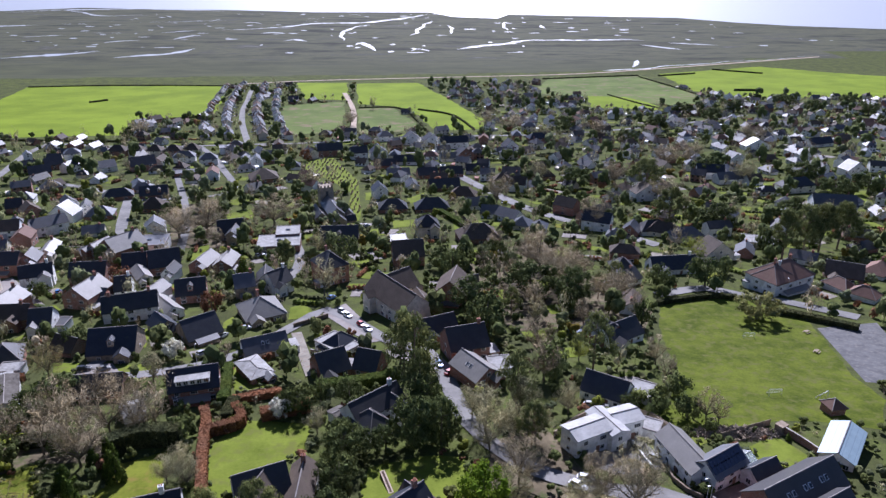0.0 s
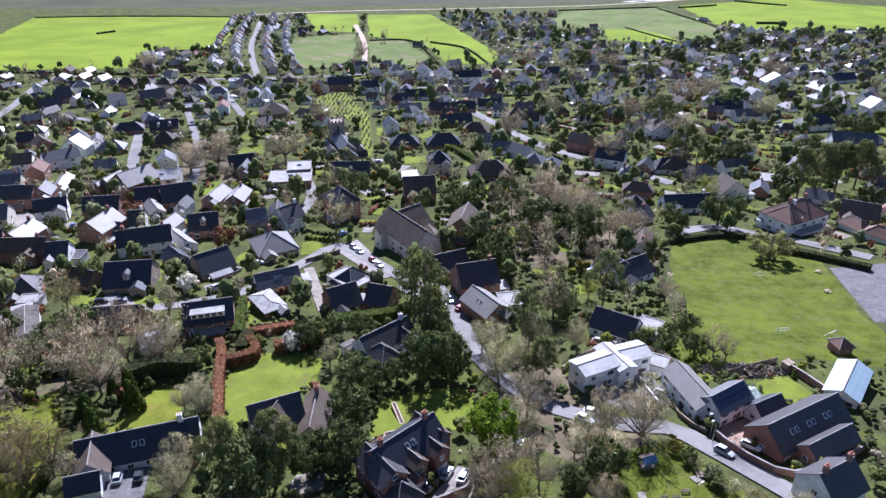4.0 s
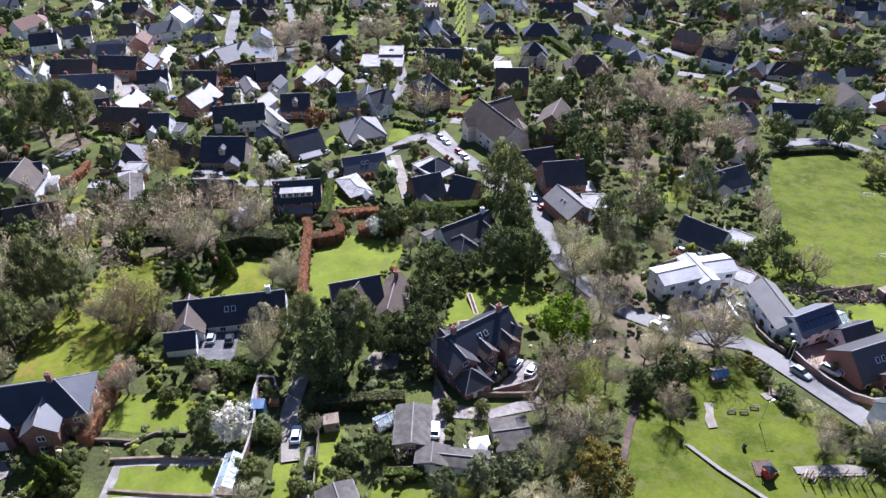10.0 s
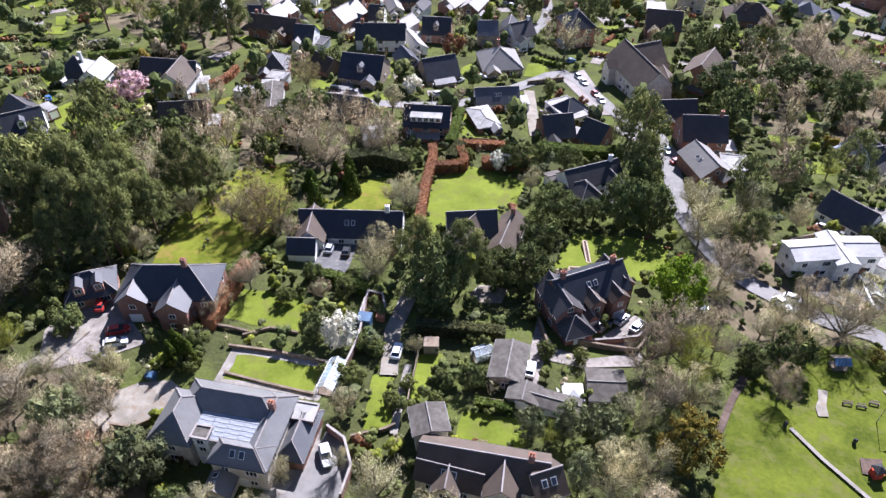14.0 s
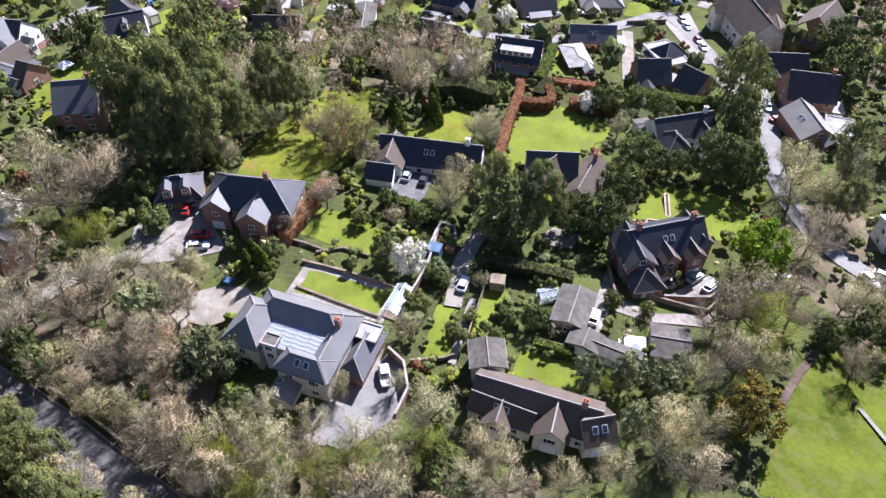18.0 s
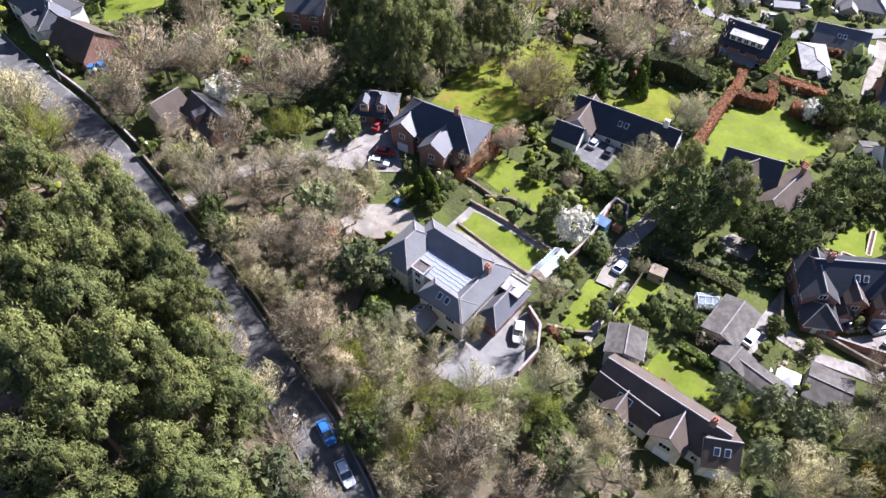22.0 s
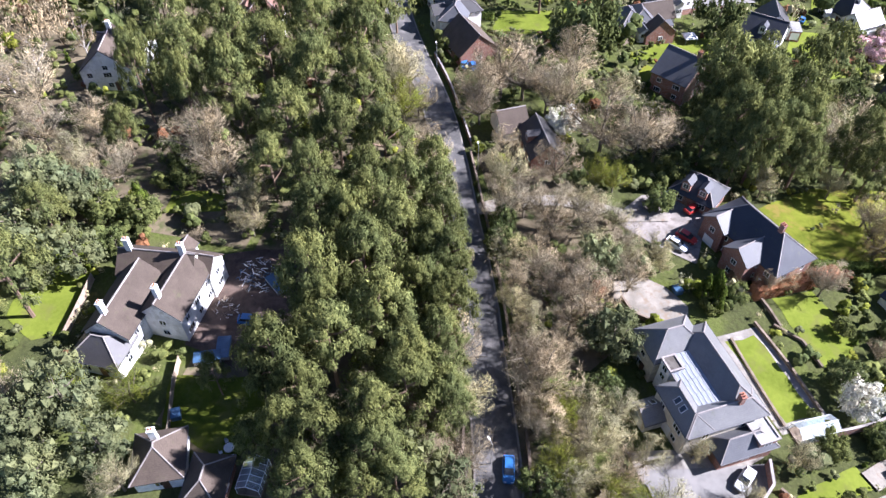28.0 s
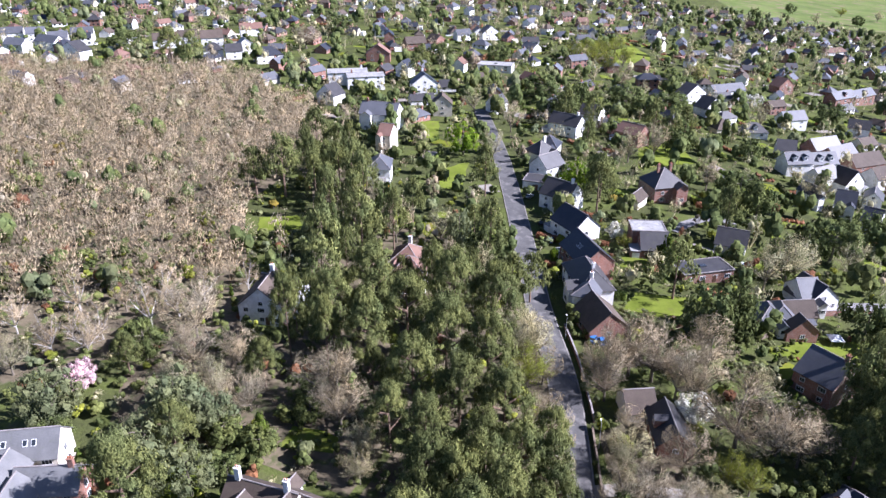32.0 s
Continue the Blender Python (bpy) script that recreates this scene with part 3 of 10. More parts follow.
WALL_WORD = {"W": "white rendered", "C": "cream rendered", "B": "red-brick", "S": "sandstone"}
TILE_WORD = {"K": "dark slate", "U": "blue-black slate", "G": "grey slate", "A": "pale grey slate", "V": "weathered grey slate", "F": "pale grey sheeted", "M": "off-white sheeted", "N": "brown tiled", "R": "red tiled", "L": "pale flat", "T": "blue-grey metal"}


def annexe(ob, pick, w, d, h, wall, tile, near):
    """A gabled bay, a lean-to or a side garage built on to a house."""
    sort = pick.random()
    if sort < 0.5:
        bw = min(4.4, w * 0.42)
        bh = h - pick.choice((0.0, 0.3))
        bay = gable_body(bw, 2.6, bh, bw * 0.38, "y").put("bay", WALL[wall], ob)
        bay.location = (pick.choice((-0.26, 0.26)) * w, -d / 2 - 1.28, 0)
        part("bay_roof", roof_build(bw, 3.4, bh, bw * 0.38, "gy", 0.25, 0.14)[0], TILE[tile], bay)
        shared("window", WIN["wide"][2], bay, 0, -1.305, 1.0, 0)
    elif sort < 0.8:
        side = pick.choice((-1, 1))
        gar = Build().box(-1.5, -2.6, -2.0, 1.5, 2.6, 2.45).put("side_garage", WALL[pick.choice((wall, "W", "B"))], ob)
        gar.location = (side * (w / 2 + 1.5), -d / 2 + 2.2, 0)
        part("garage_roof", Build().box(-1.62, -2.75, 2.451, 1.62, 2.7, 2.62), TILE["L"], gar)
        part("garage_door", Build().box(-1.1, -2.64, 0.0, 1.1, -2.58, 2.05), frame_mat, gar)
    else:
        lean = Build().box(-w * 0.3, -1.2, -2.0, w * 0.3, 1.2, 2.1).put("lean_to", WALL[wall], ob)
        lean.location = (0, -d / 2 - 1.19, 0)
        z = 2.11
        part("lean_to_roof", Build().slab([(-w * 0.32, -1.4, z), (w * 0.32, -1.4, z), (w * 0.32, 1.15, z + 0.75), (-w * 0.32, 1.15, z + 0.75)], 0.12), TILE[pick.choice((tile, "G", "A"))], lean)


def house(x, y, rot, w, d, h, kind, wall, tile, extra=""):
    """A house or outbuilding: walls, roof, ridge, gutter, chimneys, windows and a door."""
    away = math.hypot(x, y)
    near = away < 125
    small = h < 2.7 or w * d < 34
    span = w if kind == "gy" else d
    if kind == "hx" and w < d:
        kind = "hy"
    elif kind == "hy" and d < w:
        kind = "hx"
    if kind[0] == "h":
        span = min(w, d)
    pitch = {"V": 42, "A": 34, "K": 41, "U": 41, "G": 38, "N": 41, "R": 38, "L": 14, "T": 24, "F": 14, "M": 16}[tile]
    rise = 0.0 if kind == "flat" else min(span / 2 * math.tan(radians(pitch)), 5.2)
    storey = "single-storey" if h < 3.5 else ("two-storey" if h < 6.6 else "three-storey")
    name = "garage" if small and h < 2.7 else ("outbuilding" if small else ("bungalow" if h < 3.5 else "house"))
    shape = "flat" if kind == "flat" else ("hipped" if kind[0] == "h" else "gabled")
    roofword = "pale flat" if kind == "flat" else f"{TILE_WORD[tile].replace(' flat', ' felt')} {shape}"
    ob = tagged(thing(name, x, y, rot), f"{WALL_WORD[wall]} {storey} {name} with a {roofword} roof", name, "houses on the hillside" if name == "house" else name + "s on the hillside")
    BLOCK_ROUND.append((x, y, math.hypot(w, d) / 2 * 0.8))
    part("wall", gable_body(w - 0.02, d - 0.02, h, rise - 0.03, {"g": kind[1], "h": "h", "f": "f"}[kind[0]] if kind[0] == "g" else "f"), WALL[wall], ob)
    if kind == "flat":
        b = Build().box(-w / 2 - 0.15, -d / 2 - 0.15, h, w / 2 + 0.15, d / 2 + 0.15, h + 0.22)
        part("roof", b, TILE[tile], ob)
        p = Build()
        for s in (-1, 1):
            p.box(-w / 2 - 0.2, s * (d / 2 + 0.05) - 0.15, h + 0.221, w / 2 + 0.2, s * (d / 2 + 0.05) + 0.15, h + 0.4)
            p.box(s * (w / 2 + 0.05) - 0.15, -d / 2 + 0.1, h + 0.221, s * (w / 2 + 0.05) + 0.15, d / 2 - 0.1, h + 0.4)
        part("parapet", p, ridge_mat, ob)
        if w * d > 90:
            v = Build().box(-1.0, -0.7, h + 0.22, 1.0, 0.7, h + 0.55)
            part("rooflight", v, glass_mat, ob)
    else:
        b, rb, gb = roof_build(w, d, h, rise, kind)
        part("roof", b, TILE[tile], ob)
        if away < 330:
            part("ridge_tiles", rb, ridge_mat, ob)
        for g in gb if away < 95 else ():
            part("gutter", g, gutter_mat, ob)
    # windows, storey by storey
    levels = [1.0] if h < 3.5 else ([0.9, 3.4] if h < 6.6 else [0.9, 3.4, 5.9])
    if h < 2.7:
        levels = []
    for lv in levels:
        if lv + 1.3 > h:
            lv = h - 1.45
        for s, size in ((-1, w), (1, w)) if near else ((-1, w),):
            n = max(1, int(size / 3.4)) if away < 200 else max(1, int(size / (4.6 if away < 300 else 6.0)))
            for k in range(n):
                wx = -size / 2 + size * (k + 0.5) / n
                window("wide" if (k + int(lv)) % 2 == 0 else "mid", ob, wx, s * (d / 2 + 0.005), lv, 0 if s < 0 else math.pi, near)
        if near or (kind == "gx" and away < 300):
            for s in (-1, 1):
                n = max(1, int(d / 4.5)) if near else 1
                for k in range(n):
                    wy = -d / 2 + d * (k + 0.5) / n
                    window("tall" if k % 2 else "mid", ob, s * (w / 2 + 0.005), wy, lv, s * math.pi / 2, near)
    if kind == "gy" and rise > 2.2 and h > 2.7:
        window("mid", ob, 0, -d / 2 - 0.005, h + 0.2, 0, near)
    if near or (not small and away < 280):
        b = Build().box(-0.5, -0.06, 0, 0.5, 0.05, 2.1)
        dr = b.put("garage_door" if small else "door", door_mat if not small else frame_mat, ob)
        dr.location = (w * 0.12 if not small else 0, -d / 2 - 0.01, 0.05)
        if small:
            dr.scale = (2.3, 1, 1)
    # chimneys
    spots = [p for p in ((0.36, 0), (-0.36, 0))][: extra.count("c")]
    for fx, fy in spots:
        cx, cy = (w * fx, 0) if kind[1] == "x" else (0, d * fx)
        if kind[0] == "h":
            cx, cy = cx * 0.55, cy * 0.55
        chimney(ob, cx, cy, h + rise, WALL["B"] if (wall != "W" or extra.count("c") > 1) and "w" not in extra else WALL["W"], near, 2.3 if "w" in extra else 1.5)
    if kind == "flat":
        return ob
    # things on the slope that faces -y (or -x)
    slope = math.atan2(rise, span / 2)

    def on_slope(px, q):
        """A point px along the ridge and the share q up the slope, on the -y side."""
        return (px, -d / 2 * (1 - q), h + rise * q + 0.2) if kind[1] == "x" else (-w / 2 * (1 - q), px, h + rise * q + 0.2)

    face = 0 if kind[1] == "x" else -math.pi / 2
    length = w if kind[1] == "x" else d
    nd = extra.count("d")
    for k in range(nd):
        px = length * ((k + 0.5) / nd - 0.5) * 0.8
        b = gable_body(1.7, 2.6, 1.3, 0.7, "y", -0.6)
        dm = b.put("dormer", WALL[wall], ob)
        p = on_slope(px, 0.42)
        dm.location, dm.rotation_euler = (p[0], p[1], p[2] - 0.35), (0, 0, face)
        rr, rg, _ = roof_build(1.7, 2.6, 1.3, 0.7, "gy", 0.2, 0.1)
        part("dormer_roof", rr, TILE[tile], dm)
        shared("window", WIN["mid"][2], dm, 0, -1.31, 0.02, 0)
    if "D" in extra:
        p = on_slope(0, 0.3)
        b = Build().box(-length * 0.33, -1.2, 0, length * 0.33, 1.4, 1.35)
        dm = b.put("box_dormer", WALL["W"], ob)
        dm.location, dm.rotation_euler = p, (0, 0, face)
        part("dormer_roof", Build().box(-length * 0.35, -1.5, 1.352, length * 0.35, 1.6, 1.5), TILE["L"], dm)
        for k in range(5):
            shared("window", WIN["mid"][2], dm, length * 0.66 * ((k + 0.5) / 5 - 0.5), -1.205, 0.06, 0)
    ns = extra.count("s")
    for k in range(ns):
        px = length * ((k + 0.5) / ns - 0.5) * 0.7
        for dx in (-0.7, 0.7):
            b = Build().box(-0.42, -0.58, -0.06, 0.42, 0.58, 0.03)
            sk = b.put("skylight", frame_mat, ob)
            p = on_slope(px + dx, 0.5)
            sk.location, sk.rotation_euler = (p[0], p[1], p[2] + 0.02), (slope, 0, face) if kind[1] == "x" else (slope, 0, face)
            part("pane", Build().box(-0.34, -0.5, 0.031, 0.34, 0.5, 0.045), glass_mat, sk)
    if "v" in extra:
        for r in range(2):
            for k in range(9):
                b = Build().box(-0.52, -0.85, 0, 0.52, 0.85, 0.05)
                sp = b.put("solar_panel", solar_mat, ob)
                p = on_slope((k - 4) * 1.1, 0.36 + 0.36 * r)
                sp.location, sp.rotation_euler = (p[0], p[1], p[2] + 0.03), (slope, 0, face)
    if 165 < away < 330 and not small:
        annexe(ob, random.Random(int(abs(x * 13 + y * 7))), w, d, h, wall, tile, near)
    return ob


def joined(label, *ranges):
    """Makes several ranges of one building a single thing."""
    host = ranges[0]
    base = pose(*host.location, 0, 0, math.degrees(host.rotation_euler[2]))
    host.name = "house"
    for ob in ranges[1:]:
        rel = base.inverted() @ pose(*ob.location, 0, 0, math.degrees(ob.rotation_euler[2]))
        for child in list(ob.children):
            local = rel @ child.matrix_basis
            child.parent = host
            child.matrix_basis = local
        bpy.data.objects.remove(ob)
    return tagged(host, label, "house", "houses on the hillside")


# ---------------------------------------------------------------- trees
rng = np.random.default_rng(7)


def shards(centres, size, lean=None, thin=1.0):
    """One small leaf clump (a bent pair of triangles would cost double: one triangle) at every centre."""
    n = len(centres)
    a = rng.normal(size=(n, 3))
    a /= np.linalg.norm(a, axis=1)[:, None]
    if lean is not None:
        a = a * 0.55 + lean
        a /= np.linalg.norm(a, axis=1)[:, None]
    h = rng.normal(size=(n, 3))
    u = np.cross(a, h)
    u /= np.linalg.norm(u, axis=1)[:, None]
    w = np.cross(a, u)
    s = size * rng.uniform(0.6, 1.4, (n, 1))
    p = np.stack([centres + u * s, centres - u * s * 0.5 + w * s * 0.8 * thin, centres - u * s * 0.5 - w * s * 0.8 * thin], 1)
    return p.reshape(-1, 3)


def sticks(a, b, width):
    """Thin triangles from a to b: twigs."""
    d = b - a
    s = np.cross(d, rng.normal(size=d.shape))
    s /= np.linalg.norm(s, axis=1)[:, None] + 1e-9
    s *= width
    return np.stack([a - s, a + s, b], 1).reshape(-1, 3)


def face_out(pts, soft, share=0.72):
    """Turns each triangle to the side that its clump faces; gives the clump's rounded normals, one for each corner."""
    p = pts.reshape(-1, 3, 3)
    g = np.cross(p[:, 1] - p[:, 0], p[:, 2] - p[:, 0])
    g /= np.linalg.norm(g, axis=1)[:, None] + 1e-9
    q = soft / (np.linalg.norm(soft, axis=1)[:, None] + 1e-9)
    back = (g * q).sum(1) < 0
    p[back] = p[back][:, ::-1]
    g[back] *= -1
    q = q * share + g * (1 - share)
    return p.reshape(-1, 3), np.repeat(q / np.linalg.norm(q, axis=1)[:, None], 3, 0)


def tri_mesh(name, pts, mat, extra=None, soft=None, share=0.72):
    """Mesh of loose triangles, with a Build joined on; soft rounds the shading of the clumps."""
    n = len(pts) // 3
    if soft is not None:
        pts, soft = face_out(pts, soft, share)
    me = bpy.data.meshes.new(name)
    ev, ef = (extra.v, extra.f) if extra else ([], [])
    loops = np.concatenate([np.arange(3 * n), np.array([3 * n + i for q in ef for i in q], int)]).astype(np.int32)
    lens = np.concatenate([np.full(n, 3), np.array([len(q) for q in ef], int)]).astype(np.int32)
    me.vertices.add(3 * n + len(ev))
    co = np.concatenate([pts, np.array(ev, float).reshape(-1, 3)]) if ev else pts
    me.vertices.foreach_set("co", co.astype(np.float32).ravel())
    me.loops.add(len(loops))
    me.loops.foreach_set("vertex_index", loops)
    me.polygons.add(len(lens))
    me.polygons.foreach_set("loop_start", np.concatenate([[0], np.cumsum(lens)[:-1]]).astype(np.int32))
    me.update(calc_edges=True)
    me.materials.append(mat)
    if soft is not None and not ev:
        me.normals_split_custom_set_from_vertices(soft)
    return me


def build_mesh(name, b, mat):
    me = bpy.data.meshes.new(name)
    me.from_pydata(b.v, [], b.f)
    me.materials.append(mat)
    return me


def ball(n):
    p = rng.normal(size=(n, 3))
    return p / np.linalg.norm(p, axis=1)[:, None]


def crown_points(kind, n_clumps, per, r_clump):
    """Points of a unit crown (radius 1, from 0 to 1 high): clumps with gaps between them."""
    out, lean, heart = [], [], []
    for i in range(n_clumps):
        while True:
            c = rng.uniform(-1, 1, 3)
            if np.linalg.norm(c) < 1 and (np.linalg.norm(c) > 0.45 or rng.random() < 0.2):
                break
        z = (c[2] + 1) / 2
        if kind == "pine":                           # tufts in tiers at the ends of spreading boughs
            tier = rng.integers(0, 7)
            z = 0.4 + 0.58 * (tier / 6) + rng.normal(0, 0.015)
            a, reach = rng.uniform(0, 6.28), (0.98 - 0.72 * (tier / 6) ** 1.7) * rng.uniform(0.35, 1.08) ** 0.6
            c[:2] = math.cos(a) * reach, math.sin(a) * reach
        elif kind == "cone":
            z = z ** 1.3
            c[:2] = c[:2] / (np.linalg.norm(c[:2]) + 1e-6) * (1.02 - z) * rng.uniform(0.7, 1.0)
        elif kind == "weep":
            z = 0.1 + 0.9 * z
        else:
            z = 0.12 + 0.88 * z
            c[:2] *= rng.uniform(0.85, 1.12)
        q = ball(per) * rng.uniform(0.5, 1.0, (per, 1)) ** 0.5
        rc = r_clump * rng.uniform(0.7, 1.35)
        if kind == "pine":
            q = ball(per) * rng.uniform(0.35, 1.05, (per, 1)) ** 0.6
            q[:, 2] = np.abs(q[:, 2]) * rng.choice([1, 1, 1, -0.5], per) * 0.9
        out.append(np.array([c[0], c[1], z]) + q * np.array([rc, rc, rc * 0.55]))
        lean.append(q * 0.55 + np.array([c[0] * 0.35, c[1] * 0.35, 0.5]))
        heart.append((c[0], c[1], z, rc * (0.4 if kind == "pine" else 0.58)))
    return np.concatenate(out), np.concatenate(lean), heart


OCTA = np.array([(1, 0, 0), (0, 1, 0), (-1, 0, 0), (0, -1, 0), (0, 0, 1), (0, 0, -1)], float)
OCTA_FACES = np.array([(0, 1, 4), (1, 2, 4), (2, 3, 4), (3, 0, 4), (1, 0, 5), (2, 1, 5), (3, 2, 5), (0, 3, 5)])


def hearts(spots):
    """The dense inner mass of each clump: a small ragged eight-sided lump, and which way its faces look."""
    tri, soft = [], []
    for x, y, z, rx, rz in spots:
        p = OCTA @ np.array(Euler((rng.uniform(-0.6, 0.6), rng.uniform(-0.6, 0.6), rng.uniform(0, 3))).to_matrix()).T
        p = p * rng.uniform(0.8, 1.25, (6, 1))
        tri.append((p * np.array([rx, rx, rz]) + np.array([x, y, z]))[OCTA_FACES].reshape(-1, 3))
        soft.append(p[OCTA_FACES].mean(1) + np.array([0, 0, 0.25]))
    return np.concatenate(tri), np.concatenate(soft)


def limbs(n, z0, z1, reach, r0, lift=0.35):
    b = Build()
    for i in range(n):
        a = 2.4 * i + rng.uniform(-0.4, 0.4)
        z = z0 + (z1 - z0) * i / n
        m = (math.cos(a) * reach * 0.5, math.sin(a) * reach * 0.5, z + lift * 0.6)
        e = (math.cos(a + 0.2) * reach * rng.uniform(0.8, 1), math.sin(a + 0.2) * reach * rng.uniform(0.8, 1), z + lift * rng.uniform(0.8, 1.5))
        b.tube((0, 0, z), m, r0, r0 * 0.6, 4, 0, False).tube(m, e, r0 * 0.6, r0 * 0.15, 4, 0, False)
    return b


def leafy(kind, leaf, clumps, per, size, r_clump, bark, bole, far=False):
    """Trunk and crown meshes for a tree 1 high and 1 in radius; scaled when set."""
    pts, lean, heart = crown_points(kind, clumps, per, r_clump)
    k = 0.72 if far else 1.0
    lump, face = hearts([(x, y, z, r * k, r * 0.55 * k) for x, y, z, r in heart])
    leaves = shards(pts, size, lean, 0.27 if kind == "pine" else 0.75)
    crown = tri_mesh("crown", np.concatenate([leaves, lump]), LEAF[leaf], None, np.concatenate([lean, face]))
    t = Build().tube((0, 0, -0.05), (0.01, 0.01, 0.45), 0.075 * bole, 0.05 * bole, 6, 0, False).tube((0.01, 0.01, 0.45), (0, 0.02, 0.88), 0.05 * bole, 0.015 * bole, 5, 0, False)
    if not far:
        k = limbs(7, 0.35, 0.8, 0.6, 0.022 * bole, 0.12)
        t.add(k.v, k.f)
    return build_mesh("trunk", t, bark), crown


def bare(leaf, bark, twigs, far=False, weep=False):
    """A leafless or budding tree: forking limbs that carry boughs, and boughs that end in fans of fine twigs."""
    tall = 2.2
    t = Build()
    starts, ways = [], []

    def bend(p, d, length, r0, r1, steps, lift):
        """A curved limb; returns its points and ways."""
        line = [(p, d)]
        for k in range(steps):
            d = d + ball(1)[0] * 0.16 + np.array([0, 0, lift])
            d = d / np.linalg.norm(d)
            q = p + d * length / steps
            a, b = (r0 + (r1 - r0) * k / steps), (r0 + (r1 - r0) * (k + 1) / steps)
            t.tube((p[0], p[1], p[2] / tall), (q[0], q[1], q[2] / tall), a, b, 4 if r0 > 0.02 else 3, 0, False)
            p = q
            line.append((p, d))
        return line

    t.tube((0, 0, -0.05), (0.01, 0, 0.24), 0.06, 0.04, 6, 0, False)
    n = 6 if far else 9
    for i in range(n):
        a, el = 2.4 * i + rng.uniform(-0.35, 0.35), (rng.uniform(0.45, 1.0) if i < n - 2 else rng.uniform(1.15, 1.45))
        d = np.array([math.cos(a) * math.cos(el), math.sin(a) * math.cos(el), math.sin(el)])
        limb = bend(np.array([0.01, 0, tall * rng.uniform(0.16, 0.26)]), d, rng.uniform(0.9, 1.15) * (1.0 if el < 1.1 else 1.25), 0.025, 0.009, 3, 0.1)
        for j in range(4 if far else 7):
            k = rng.integers(1, 4) if j else 3
            p, d0 = limb[k]
            p = p - d0 * rng.uniform(0, 0.25) if k < 3 or j else p
            d1 = d0 * 0.75 + ball(1)[0] * 0.7 + np.array([0, 0, 0.1])
            bough = bend(p, d1 / np.linalg.norm(d1), rng.uniform(0.35, 0.62), 0.007, 0.003, 2, 0.12 if not weep else -0.2)
            for q, d2 in bough:
                for _ in range(2 if far else 3):
                    starts.append(q + rng.normal(0, 0.03, 3))
                    ways.append(d2)
    starts, ways = np.array(starts), np.array(ways)
    pick = rng.integers(0, len(starts), twigs)
    a = starts[pick]
    d = ways[pick] * 0.55 + ball(twigs) * 0.75 + np.array([0, 0, 0.2 if not weep else -0.75])
    a = a + d * rng.uniform(0.0, 0.2, (twigs, 1))
    b = a + d * rng.uniform(0.08, 0.24, (twigs, 1))
    core = np.array([0, 0, 0.55 * tall])
    egg = np.array([1.0, 1.0, 0.47 * tall])
    for p in (a, b):                                 # keeps the outline a full dome
        far_out = np.linalg.norm((p - core) / egg, axis=1)[:, None]
        p -= (p - core) * np.clip(1 - (1.02 + rng.normal(0, 0.03, far_out.shape)) / np.maximum(far_out, 1e-6), 0, 1)
    dome = (a - np.array([0, 0, 0.55 * tall])) * np.array([1.0, 1.0, 0.9]) + np.array([0, 0, 0.3]) + rng.normal(0, 0.3, a.shape)
    squash = np.array([1, 1, 1 / tall])
    top = max(1.0, float(np.percentile(b[:, 2], 98)) / tall)
    a, b = a * squash / np.array([1, 1, top]), b * squash / np.array([1, 1, top])
    return build_mesh("trunk", t, bark), tri_mesh("crown", sticks(a, b, 0.008 if far else 0.0042), LEAF[leaf], None, dome, 0.8)


KIND = {}


def variants(key, near, mid, n=3):
    KIND[key] = ([near() for _ in range(n)], [mid() for _ in range(2)])


variants("P", lambda: leafy("pine", "P", 84, 100, 0.04, 0.175, PINE_BARK, 0.8), lambda: leafy("pine", "P", 60, 30, 0.075, 0.2, PINE_BARK, 0.8, True), 6)
variants("D", lambda: leafy("round", "D", 62, 72, 0.034, 0.22, BARK, 0.9), lambda: leafy("round", "D", 36, 30, 0.075, 0.28, BARK, 0.9, True))
variants("Y", lambda: leafy("cone", "Y", 70, 36, 0.07, 0.25, BARK, 0.9), lambda: leafy("cone", "Y", 30, 20, 0.12, 0.3, BARK, 0.9, True), 2)
variants("O", lambda: leafy("round", "O", 62, 72, 0.031, 0.23, BARK, 0.9), lambda: leafy("round", "O", 36, 30, 0.075, 0.3, BARK, 0.9, True))
variants("S", lambda: leafy("round", "S", 56, 40, 0.06, 0.26, BARK, 0.9), lambda: leafy("round", "S", 20, 16, 0.14, 0.32, BARK, 0.9, True))
for key in "FGQWMR":
    variants(key, lambda: leafy("round", key, 74, 56, 0.036, 0.2, BARK, 0.9), lambda: leafy("round", key, 30, 20, 0.09, 0.26, BARK, 0.9, True), 2)
variants("Z", lambda: bare("Z", BARK, 3000, False, True), lambda: bare("Z", BARK, 900, True, True), 2)
for key, bk in (("L", BARK), ("B", BARK), ("K", BARK), ("A", BARK), ("T", BIRCH_BARK)):
    variants(key, lambda: bare(key, bk, 4000), lambda: bare(key, bk, 1300, True), 4)
